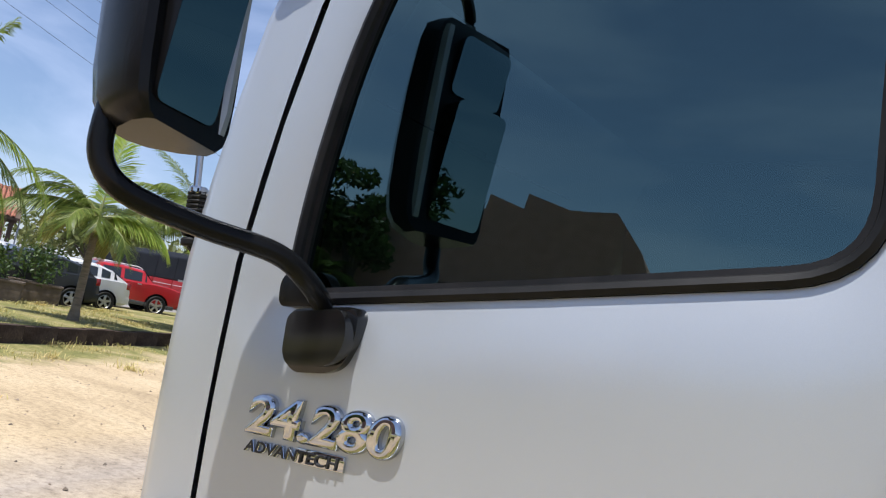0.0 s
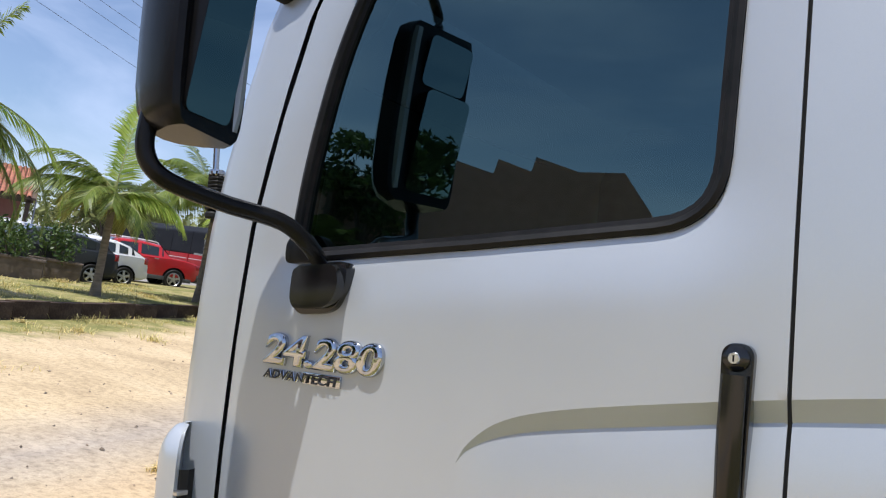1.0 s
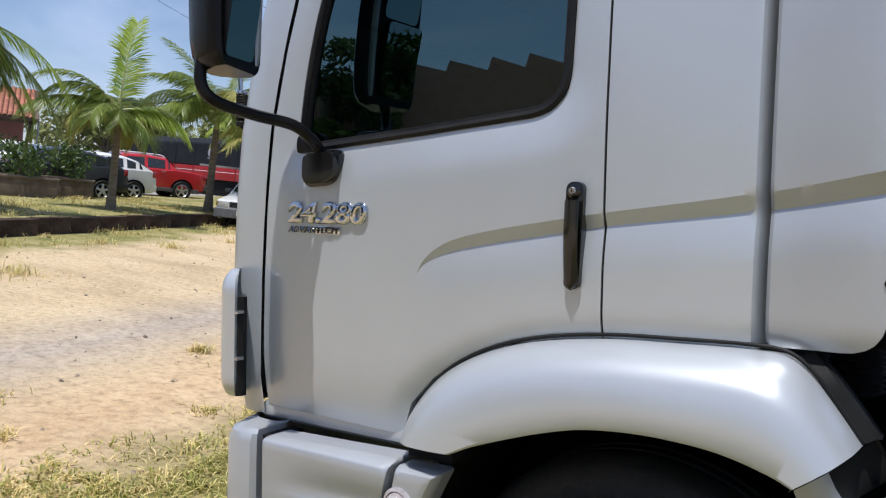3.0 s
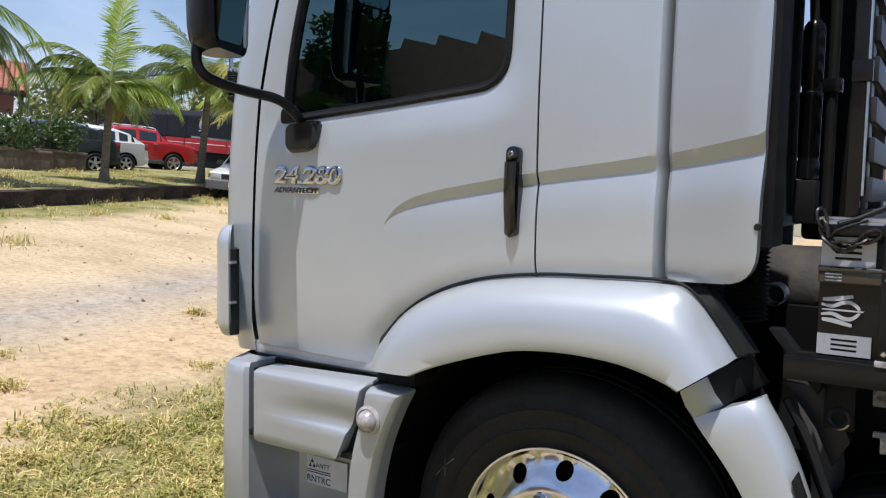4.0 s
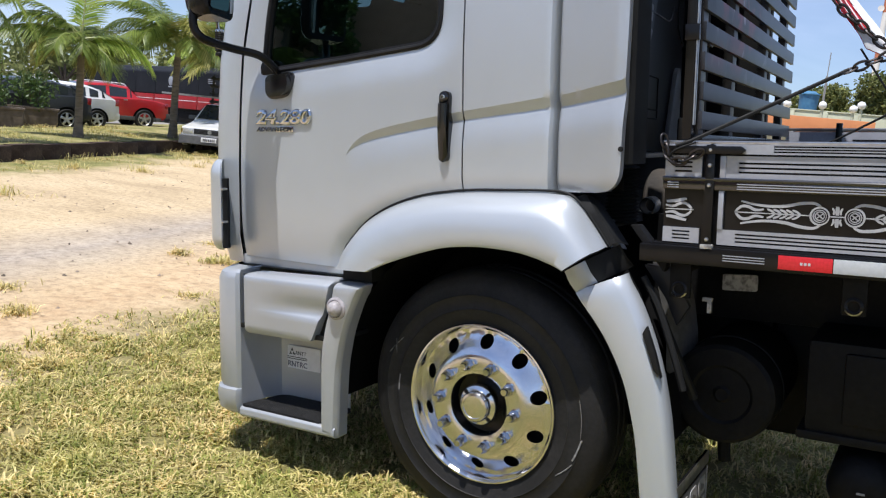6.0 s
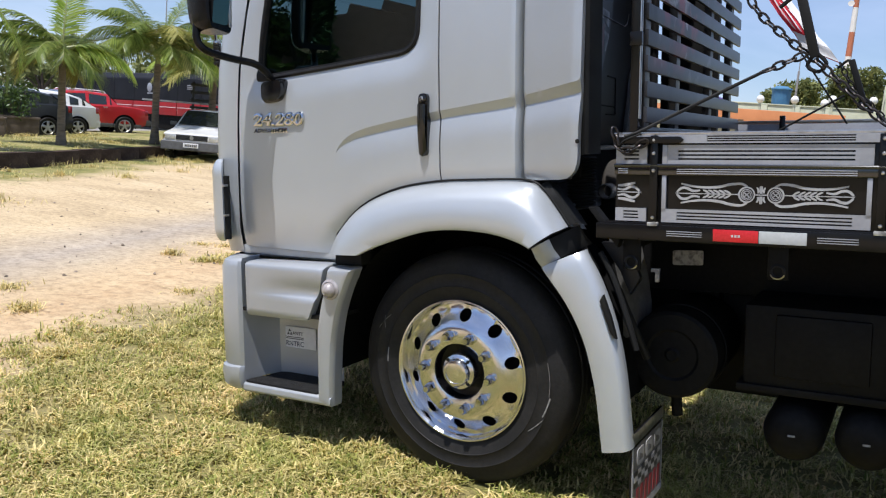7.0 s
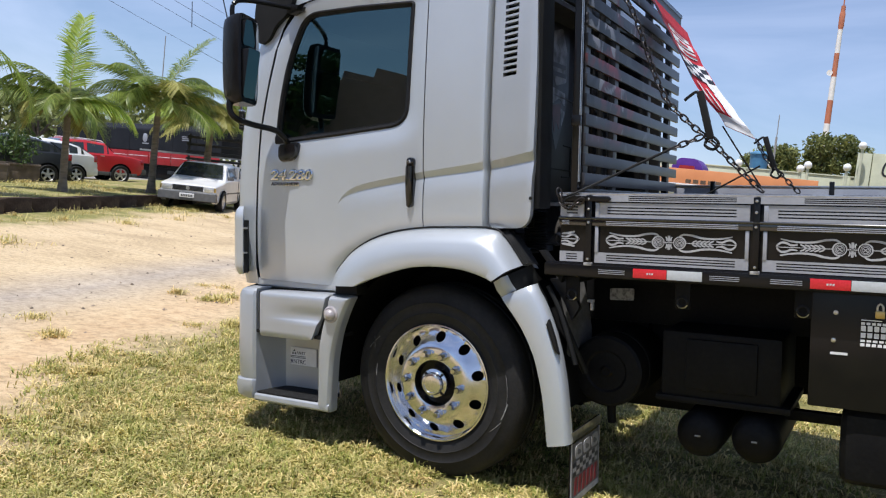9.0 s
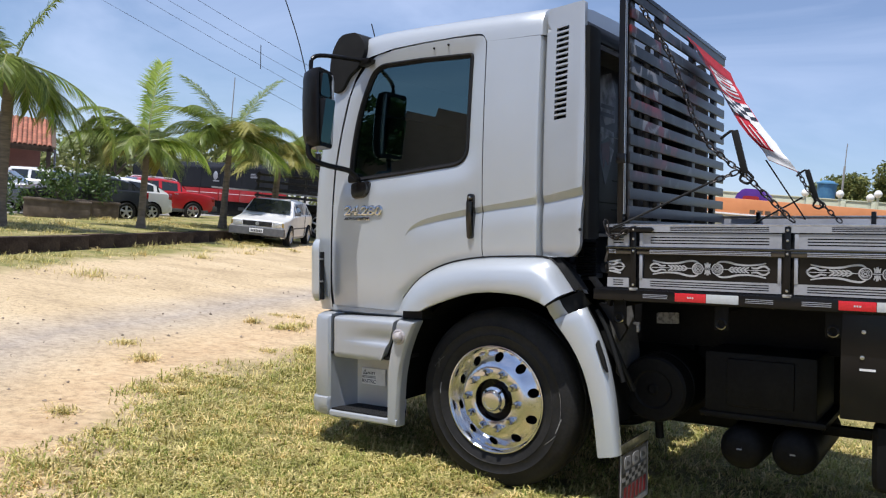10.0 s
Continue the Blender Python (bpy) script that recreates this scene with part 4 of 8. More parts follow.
for k in range(4):
    a = radians(45 + 90 * k)
    part("cap_screw", revolve([(0, -0.021), (0.006, -0.021), (0.008, -0.016), (0.008, -0.01)], HUB + Vector((0.067 * math.cos(a), 0, 0.067 * math.sin(a))), seg=10), M["matt"], wheel)
nut = prism(circle(0, 0, 0.0215, 6), "y", -0.040, -0.008, 0.003)
nut = join(nut, revolve([(0.0, -0.060), (0.012, -0.060), (0.0165, -0.052), (0.018, -0.039)], (0, 0, 0), seg=12), revolve([(0.017, -0.012), (0.024, -0.010), (0.025, -0.004)], (0, 0, 0), seg=16))
first = part("wheel_nut", nut, M["chrome"], wheel)
first.location = HUB + Vector((0.157 * math.cos(radians(-4)), -0.002, 0.157 * math.sin(radians(-4))))
for k in range(1, 10):
    a = radians(-4 + 36 * k)
    o = new("wheel_nut", first.data)
    o.parent = wheel
    o.location = HUB + Vector((0.157 * math.cos(a), -0.002, 0.157 * math.sin(a)))
wheel.location.y = 0.03
# rubbed and scratched marks on the tyre wall
for a0, a1, r0, r1, wdt in ((-20, -8, 0.405, 0.418, 0.004), (-8, 12, 0.412, 0.410, 0.0012), (148, 160, 0.40, 0.43, 0.0012), (151, 158, 0.425, 0.400, 0.001), (170, 180, 0.36, 0.36, 0.003), (-33, -22, 0.38, 0.41, 0.002)):
    pts = [HUB + Vector((interp(k, (0, 8), (r0, r1)) * math.cos(radians(a0 + (a1 - a0) * k / 8)), -0.004 if abs(r0 - 0.41) > 0.02 else -0.003, interp(k, (0, 8), (r0, r1)) * math.sin(radians(a0 + (a1 - a0) * k / 8)))) for k in range(9)]
    part("tyre_scuff", tube(pts, wdt, 4, 0), M["scuff"], wheel)

# deflector panel behind the cab, with louvres
def fair_y(x, z):
    return interp(x, (0.284, 0.286, 0.290, 0.298, 0.335, 0.37, 0.44, 0.50, 0.522, 0.536), (0.09, 0.055, 0.036, 0.030, 0.027, 0.022, 0.010, 0.002, 0.004, 0.010)) + (0.045 * ((z - 1.72) / 0.85) ** 1.5 if z > 1.72 else 0) + 1.0 * swoosh(x, z) + 0.02 * max(0, (1.36 - z) / 0.07) ** 2
FAIR = corners([(0.284, 1.298), (0.524, 1.306), (0.526, 1.48), (0.534, 1.75), (0.536, 2.10), (0.520, 2.655), (0.298, 2.640), (0.284, 2.50)], [0.0, 0.085, 0.04, 0.1, 0.1, 0.015, 0.02, 0.02], 6)
slots = []
for k in range(17):
    z = 2.045 + k * 0.0296
    slots.append([(0.354, z - 0.010), (0.430, z - 0.003), (0.430, z + 0.016), (0.354, z + 0.009)])
fairing = part("side_fairing", panel(FAIR, fair_y, slots, 0.024, 0.03, creases=[[(x, 1.31 + 0.02 * k) for k in range(61)] for x in (0.2868, 0.290, 0.298)] + [[(x, interp(x, SW_X, c)) for x in [0.302 + 0.0072 * k for k in range(31)]] for c in (SW_U, SW_L)] + [[(x, 1.75 + 0.02 * k) for k in range(34)] for x in (0.500, 0.512)]), M["silver_shaded"], truck, "silver side deflector with a louvred vent", angle=22)
# near-black plate added to darken the louvre slots
part("vent_back", box(0.345, 0.44, 0.10, 0.11, 2.03, 2.54), M["dark"], fairing)
part("fairing_seal", loft([[(0.535 + dx, y, z) for dx, y in ((-0.012, 0.05), (0.004, 0.044), (0.014, 0.055), (0.016, 0.09), (0.014, 0.16), (0.006, 0.215), (-0.06, 0.23))] for z, dx2 in ((1.40, 0), (1.5, 0), (2.0, 0), (2.45, 0), (2.52, 0))]), M["matt"], truck, "black rubber deflector edge")
part("fairing_back", loft([[(0.52, 0.06, z), (0.47, 0.16, z), (0.40, 0.22, z), (0.28, 0.22, z)] for z in (1.31, 2.0, 2.55)]), M["matt"], truck)
part("fairing_screw", revolve([(0, -0.006), (0.008, -0.005), (0.009, 0.0)], (0.524, 0.005, 1.45), seg=12), M["matt"], truck)

# rear of the cab: dark moulded wall with painted picture, intake and pipes
part("cab_back", box(0.22, 0.25, 0.17, 1.81, 1.425, 2.50, 0.01), M["cabback"], truck, "dark grey cab rear wall")
part("roof_edge", box(0.40, 0.455, 0.15, 2.05, 2.505, 2.60, 0.03), M["cabback"], truck)
part("cab_shelf", box(0.25, 0.36, 0.20, 1.81, 1.405, 1.425, 0.004), M["blade_grey"], truck, "dusty ledge under the cab rear wall")
# the far side's deflector, its black inside seen past the wall
part("far_fairing", prism(corners([(0.25, 1.31), (0.54, 1.31), (0.58, 1.40), (0.58, 2.52), (0.55, 2.64), (0.25, 2.64)], 0.03), "y", 2.07, 2.12, 0.01), M["matt"], truck, "black inside of the far side deflector")
# worn printed picture on the rear wall: plain pale, dark and red shapes
M["print"] = material("worn grey print", (0.36, 0.36, 0.37), 0.4, second=(0.10, 0.10, 0.105), scale=11, mix=(0.42, 0.62), coat=0.3)
M["printdark"] = material("dark blue grey print", (0.030, 0.032, 0.040), 0.3, second=(0.012, 0.012, 0.015), scale=9, mix=(0.4, 0.6), coat=0.12)
M["printred"] = material("worn red print", (0.10, 0.010, 0.014), 0.35, second=(0.03, 0.006, 0.008), scale=12, mix=(0.4, 0.65), coat=0.3)
part("picture_ground", prism(corners([(0.815, 2.49), (1.188, 2.49), (1.188, 2.098), (1.115, 1.92), (0.996, 1.724), (0.928, 1.853), (0.849, 2.076)], 0.03), "x", 0.248, 0.252), M["printdark"], truck)
for o, mm in (([(0.895, 2.41), (1.075, 2.455), (1.154, 2.321), (1.143, 2.143), (0.985, 2.109), (0.906, 2.209)], "print"), ([(0.917, 2.098), (1.132, 2.076), (1.121, 1.998), (1.03, 2.042), (0.928, 1.998)], "print"), ([(0.917, 1.986), (1.075, 2.02), (1.041, 1.853), (0.996, 1.897), (0.962, 1.83)], "printred"), ([(1.053, 1.986), (1.132, 1.964), (1.075, 1.875)], "print")):
    part("picture_shape", prism(corners(o, 0.015), "x", 0.250, 0.2535), M[mm], truck)
for z in (2.215, 2.165):
    part("picture_bar", box(0.2525, 0.2550, 0.91, 1.13, z, z + 0.026), M["printdark"], truck)
part("picture_line", tube([(0.254, 0.90, 2.058), (0.254, 1.365, 2.032), (0.254, 1.40, 2.045), (0.254, 1.43, 2.10)], 0.003, 5, 0), M["print"], truck)
for a in (((1.12, 1.765), (1.24, 1.76)), ((1.24, 1.76), (1.24, 1.58)), ((1.10, 1.576), (1.24, 1.576)), ((0.60, 1.63), (1.24, 1.615)), ((1.52, 2.45), (1.52, 2.02)), ((1.52, 2.02), (1.60, 1.95))):
    part("wall_seam", tube([(0.252, *a[0]), (0.252, *a[1])], 0.0035, 5, 0), M["matt"], truck)
part("wind_blade", prism([(1.345, 1.427), (1.595, 1.427), (1.525, 1.815), (1.49, 1.826), (1.465, 1.80)], "x", 0.252, 0.275, 0.004), M["blade_grey"], truck, "pale grey blade on the cab wall")
intake = part("air_intake", revolve([(0.0, 0.28), (0.022, 0.278), (0.034, 0.262), (0.037, 0.24), (0.037, 0.06), (0.033, 0.05), (0.033, 0.035), (0.039, 0.03), (0.039, 0.015), (0.037, 0.01), (0.037, -0.19), (0.034, -0.2), (0.037, -0.21), (0.037, -0.27), (0.0, -0.275)], (0.437, 1.1, 1.848), "z", 28), M["gloss"], truck, "black air intake pipe")
part("intake_top", tube([(0.437, 1.1, 2.11), (0.425, 1.1, 2.30), (0.40, 1.1, 2.58)], 0.016, 10, 4), M["matt"], intake)
part("intake_foot", box(0.40, 0.475, 1.06, 1.14, 1.42, 1.575, 0.01), M["matt"], intake)
part("side_pipe", tube([(0.520, 1.0, 1.42), (0.520, 1.0, 2.58)], 0.018, 10, 0), M["matt"], truck)
part("pipe_clamp", box(0.49, 0.55, 0.975, 1.03, 1.865, 1.915, 0.008), M["gloss"], truck)
bellow_rows = []
for k in range(33):
    rr = 0.058 if k % 2 == 0 else 0.075
    bellow_rows.append([(0.440 + 0.8 * rr * math.cos(a * math.pi / 10), 0.28 + rr * math.sin(a * math.pi / 10), 1.18 + 0.0065 * k) for a in range(20)])
part("bellows", loft(bellow_rows, closed=True, caps=True), M["matt"], truck, "black rubber bellows")
part("intake_duct", revolve([(0.0, 0.0), (0.11, 0.0), (0.125, 0.012), (0.13, 0.03), (0.13, 0.26), (0.136, 0.265), (0.136, 0.285), (0.13, 0.29), (0.13, 0.75), (0.0, 0.76)], (0.40, 0.74, 1.235), "x", 32), M["duct"], truck, "dusty dark grey air duct")
part("pipe_end", revolve([(0.030, 0.0), (0.034, 0.004), (0.034, 0.06), (0.026, 0.06), (0.024, 0.01), (0.026, 0.0)], (0.470, 0.48, 1.232), "y", 20), M["blade_grey"], truck, "grey pipe end")
part("cab_stay", prism([(0.55, 1.20), (0.58, 1.20), (0.68, 1.08), (0.67, 1.05)], "y", 0.05, 0.10, 0.004), M["chassis"], truck)

# chassis and what hangs on it
part("chassis_rail", box(-0.6, 6.4, 0.66, 0.74, 0.80, 1.06, 0.006), M["chassis"], truck)
part("chassis_rail", box(-0.6, 6.4, 1.40, 1.48, 0.80, 1.06, 0.006), M["chassis"], truck)
part("engine", join(box(-0.9, 0.45, 0.55, 1.6, 0.55, 1.05, 0.05), box(0.4, 0.9, 0.8, 1.3, 0.5, 0.9, 0.05)), M["chassis"], truck)
part("front_axle", join(tube([(0, 0.25, 0.49), (0, 0.5, 0.42), (0, 1.6, 0.42), (0, 1.9, 0.49)], 0.06, 10, 4)), M["chassis"], truck)
part("filter_drum", revolve([(0.0, 0.006), (0.02, 0.002), (0.03, 0.010), (0.09, 0.012), (0.10, 0.004), (0.155, 0.006), (0.168, 0.016), (0.172, 0.04), (0.170, 0.45), (0.0, 0.46)], (0.885, 0.10, 0.638), seg=48), M["chassis"], truck, "black round air filter")
part("filter_strap", revolve([(0.174, 0.12), (0.178, 0.125), (0.178, 0.155), (0.174, 0.16)], (0.885, 0.10, 0.638), seg=48), M["matt"], truck)
for tx, tz in ((1.322, 0.397), (1.562, 0.405)):
    part("air_tank", revolve([(0.0, -0.02), (0.04, -0.017), (0.075, -0.004), (0.098, 0.02), (0.106, 0.05), (0.106, 0.7), (0.0, 0.72)], (tx, 0.10, tz), seg=36), M["chassis"], truck, "black air tank")
    part("tank_label", box(tx - 0.012, tx + 0.012, 0.076, 0.0805, tz + 0.002, tz + 0.008), M["board"], truck)
part("battery_box", join(box(1.14, 1.66, 0.12, 0.60, 0.555, 0.86, 0.02), box(1.25, 1.56, 0.108, 0.13, 0.60, 0.83, 0.012), box(1.12, 1.70, 0.11, 0.62, 0.535, 0.565, 0.008)), M["chassis"], truck, "black battery box")
# assumed tank, added to block lit grass and light from the far side
part("fuel_tank", box(0.95, 2.5, 1.62, 2.12, 0.30, 0.92, 0.08, 3), M["chassis"], truck, "dark tank added on the far side to hide lit grass")
part("gear_box", box(0.3, 1.5, 0.85, 1.3, 0.30, 0.8, 0.06), M["chassis"], truck)
part("diesel_tank", box(1.89, 2.9, 0.12, 0.62, 0.27, 0.595, 0.06, 3), M["chassis"], truck, "black tank under the locker")
part("cross_member", box(1.55, 2.4, 0.58, 0.64, 0.405, 0.455, 0.006), M["chassis"], truck)
part("tool_box", join(box(1.765, 2.9, 0.085, 0.6, 0.60, 1.085, 0.008)), M["gloss"], truck, "gloss black tool locker")
for bx, bz in ((1.86, 1.0), (1.855, 0.885)):
    part("locker_bolt", revolve([(0, -0.007), (0.009, -0.005), (0.010, 0)], (bx, 0.084, bz), seg=12), M["steel"], truck)
part("locker_mark", box(1.845, 1.91, 0.082, 0.0855, 0.826, 0.836), M["white"], truck)
padlock = part("padlock", box(2.005, 2.04, 0.055, 0.075, 0.99, 1.02, 0.004), M["brass"], truck, "brass padlock")
part("shackle", tube([(2.012, 0.065, 1.02), (2.013, 0.065, 1.038), (2.022, 0.065, 1.048), (2.032, 0.065, 1.038), (2.033, 0.065, 1.02)], 0.004, 8, 4), M["steel"], padlock)
for k, (lz, h, wd) in enumerate(((0.958, 0.010, 0.12), (0.932, 0.022, 0.15), (0.905, 0.020, 0.15), (0.888, 0.009, 0.14), (0.870, 0.012, 0.13))):
    for j in range(7):
        part("locker_letter_bar", box(1.955 + j * wd / 6.2, 1.955 + j * wd / 6.2 + wd / 8.5, 0.0825, 0.0855, lz, lz + h), M["white"], truck)
part("locker_line", box(1.955, 2.03, 0.0825, 0.0855, 0.975, 0.979), M["white"], truck)
for x in (0.715, 1.235, 1.735, 2.4):
    part("bed_bracket", join(box(x - 0.035, x + 0.035, 0.085, 0.10, 0.965, 1.10, 0.006), box(x - 0.03, x + 0.03, 0.09, 2.1, 1.05, 1.10, 0.005)), M["chassis"], truck)
    part("lashing_ring", revolve([(0.021, -0.006), (0.027, -0.001), (0.021, 0.004), (0.016, -0.001), (0.021, -0.006)], (x, 0.080, 0.995), seg=20), M["cabback"], truck, "steel lashing ring")
    # steel crescent added below each dark ring for its highlight
    part("ring_wear", revolve([(0.0235, -0.006), (0.0275, -0.0025), (0.0275, 0.001), (0.0225, -0.005)], (x, 0.079, 0.995), seg=10, a0=205, a1=335), M["steel"], truck, "bright crescent set under the ring as its highlight")
part("type_plate", prism(corners([(0.735, 0.916), (0.862, 0.922), (0.862, 0.984), (0.735, 0.978)], 0.008), "y", 0.600, 0.612), M["plate"], truck, "worn pale metal type plate")
part("angle_bracket", join(box(0.790, 0.822, 0.085, 0.10, 0.962, 0.975, 0.002), box(0.806, 0.820, 0.085, 0.10, 0.925, 0.965, 0.002)), M["plate"], truck, "small grey angle bracket")
part("lower_bracket", prism([(0.58, 1.06), (0.68, 1.06), (0.74, 0.93), (0.70, 0.86), (0.66, 0.95)], "y", 0.12, 0.16, 0.005), M["cabback"], truck)
part("hose", tube([(0.75, 0.85, 0.95), (0.95, 0.9, 0.92), (1.1, 0.9, 0.88), (1.3, 0.95, 0.9)], 0.02, 8, 6), M["matt"], truck)
part("hose", tube([(0.62, 0.12, 0.95), (0.70, 0.15, 0.75), (0.75, 0.2, 0.60)], 0.016, 8, 6), M["matt"], truck)
part("drain_pipe", tube([(0.87, 0.25, 0.48), (0.87, 0.25, 0.42), (0.875, 0.25, 0.36)], 0.022, 10, 4), M["chassis"], truck)

# the drum, tanks and battery box sit well in under the bed
SHIFT = Vector((2.127, -3.718, 1.462))
for o in truck.children:
    if o.name.split(".")[0] in ("filter_drum", "filter_strap", "air_tank", "tank_label", "battery_box", "drain_pipe"):
        o.matrix_local = Matrix.Translation(SHIFT * -0.055) @ Matrix.Scale(1.055, 4)

# dusty inner guard behind the front wheel
M["dusty"] = material("dusty grey plastic", (0.10, 0.098, 0.095), 0.8, second=(0.05, 0.048, 0.046), scale=7, fine=(40, 0.2), bump=0.1, bump_scale=60)
part("inner_guard", loft([[(x + 0.012 * k, 0.22 + 0.06 * k, z) for k in range(5)] for x, z in ((0.575, 1.08), (0.60, 0.98), (0.625, 0.88), (0.64, 0.78), (0.645, 0.66))]), M["dusty"], truck, "dusty grey inner wheel guard")

# mud flap
# dusty vinyl, its colours also dimmed for the shade under the bed
M["flapgrey"] = material("dusty grey vinyl", (0.13, 0.125, 0.125), 0.7, second=(0.08, 0.077, 0.077), scale=18, bump=0.1, bump_scale=90)
M["flappale"] = material("dusty white vinyl", (0.34, 0.33, 0.33), 0.7, second=(0.24, 0.23, 0.23), scale=18)
M["flapred"] = material("dusty red vinyl", (0.24, 0.02, 0.025), 0.7, second=(0.17, 0.016, 0.02), scale=18)
flap = part("mud_flap", box(0.748, 0.756, 0.0, 0.42, -0.02, 0.345, 0.003), M["gloss"], truck, "dusty grey mud flap with red print, dimmed for shade")
fx = 0.757
part("flap_print", box(fx, fx + 0.002, 0.012, 0.40, 0.005, 0.285), M["flapgrey"], flap)
part("flap_trim", box(fx, fx + 0.003, 0.0, 0.42, 0.30, 0.345, 0.001), M["steel"], flap)
for y0, y1, z0, z1 in ((0.005, 0.018, -0.01, 0.29), (0.40, 0.41, -0.01, 0.29), (0.012, 0.40, -0.01, 0.02)):
    part("flap_border", box(fx, fx + 0.0035, y0, y1, z0, z1), M["flappale"], flap)
for k in range(3):
    y = 0.06 + 0.115 * k
    part("flap_letter_block", prism(corners([(y, 0.205), (y + 0.09, 0.205), (y + 0.09, 0.27), (y, 0.27)], 0.02, 3), "x", fx + 0.002, fx + 0.0045), M["flappale"], flap)
    part("flap_letter_block", prism(corners([(y + 0.022, 0.222), (y + 0.07, 0.222), (y + 0.07, 0.235), (y + 0.022, 0.255)], 0.01, 2), "x", fx + 0.004, fx + 0.0055), M["flapgrey"], flap)
for i in range(8):
    for j in range(3):
        if (i + j) % 2:
            part("flap_check", box(fx + 0.002, fx + 0.004, 0.03 + i * 0.044, 0.074 + i * 0.044, 0.125 + j * 0.022, 0.147 + j * 0.022), M["flappale"], flap)
        else:
            part("flap_check", box(fx + 0.002, fx + 0.004, 0.03 + i * 0.044, 0.074 + i * 0.044, 0.125 + j * 0.022, 0.147 + j * 0.022), M["ink"], flap)
for k in range(6):
    y = 0.05 + 0.057 * k
    part("flap_bar", prism([(y, 0.03), (y + 0.032, 0.03), (y + 0.042, 0.112), (y + 0.010, 0.112)], "x", fx + 0.002, fx + 0.004), M["flapred"], flap)

# the other wheels: rear pairs on this side, and those of the far side
for x, y, turn in ((4.35, 0.03, 0), (5.6, 0.03, 0), (0.0, 2.12, 180), (4.35, 2.12, 180), (5.6, 2.12, 180)):
    copy_thing(wheel, Matrix.Translation((x, y, -0.105 * x)) @ Matrix.Rotation(radians(turn), 4, "Z"))
part("far_step", box(-1.30, -0.60, 1.85, 2.24, 0.29, 0.95, 0.03), M["silver2"], truck)
part("rear_axle", tube([(4.35, 0.3, 0.02), (4.35, 1.9, 0.02)], 0.07, 8, 0), M["chassis"], truck)
part("rear_axle", tube([(5.6, 0.3, -0.11), (5.6, 1.9, -0.11)], 0.07, 8, 0), M["chassis"], truck)

# ---- bed ----
bed = part("bed", join(box(0.66, 6.4, 0.09, 2.22, 1.10, 1.15, 0.004), box(0.60, 6.4, 0.035, 0.09, 1.085, 1.152, 0.004)), M["gloss"], truck, "black flatbed with grey side boards")
PITCH, P0 = 0.737, 0.808


def shared(name, ob, dx, parent):
    o = new(name, ob.data)
    o.parent = parent
    o.location = (ob.location.x + dx, ob.location.y, ob.location.z)
    for k in ("label",):
        if k in ob:
            o[k] = ob[k]
    return o


def slits(x0, x1, zs, h=0.006):
    return [[(x0, z), (x1, z), (x1, z + h), (x0, z + h)] for z in zs]


flat = lambda y: (lambda x, z: y)


def ribbon(points, width, y0, y1):
    """A flat raised band along a curve in (x, z)."""
    ps = [p.to_tuple() for p in rounded([(*p, 0) for p in points], 5)]
    lo, hi = [], []
    for i, p in enumerate(ps):
        a, b = Vector(ps[max(i - 1, 0)][:2]), Vector(ps[min(i + 1, len(ps) - 1)][:2])
        t = (b - a).normalized()
        w = width * (0.55 + 0.45 * math.sin(math.pi * min(1, max(0.0, (i + 0.5) / len(ps)))))
        lo.append((p[0] - t.y * w / 2, p[1] + t.x * w / 2))
        hi.append((p[0] + t.y * w / 2, p[1] - t.x * w / 2))
    rows = [[(a[0], y1, a[1]) for a in lo], [(a[0], y0, a[1]) for a in lo], [(a[0], y0, a[1]) for a in hi], [(a[0], y1, a[1]) for a in hi]]
    return loft(rows)


SCROLL = 0.291


def scroll_end(f):
    """The looped end of the painted scroll with the start of its two long arms; f places (along, up)."""
    out = [ribbon(f([(0.0, 0.0), (0.06, 0.0), (0.10, 0.0)]), 0.0035, -0.004, 0.004)]
    for v in (-1, 1):
        out.append(ribbon(f([(0.086, 0.0125 * v), (0.072, 0.0095 * v), (0.058, 0.0100 * v), (0.040, 0.0185 * v), (0.022, 0.0190 * v), (0.008, 0.0085 * v), (0.005, 0.003 * v)]), 0.0088, -0.004, 0.004))
    return out


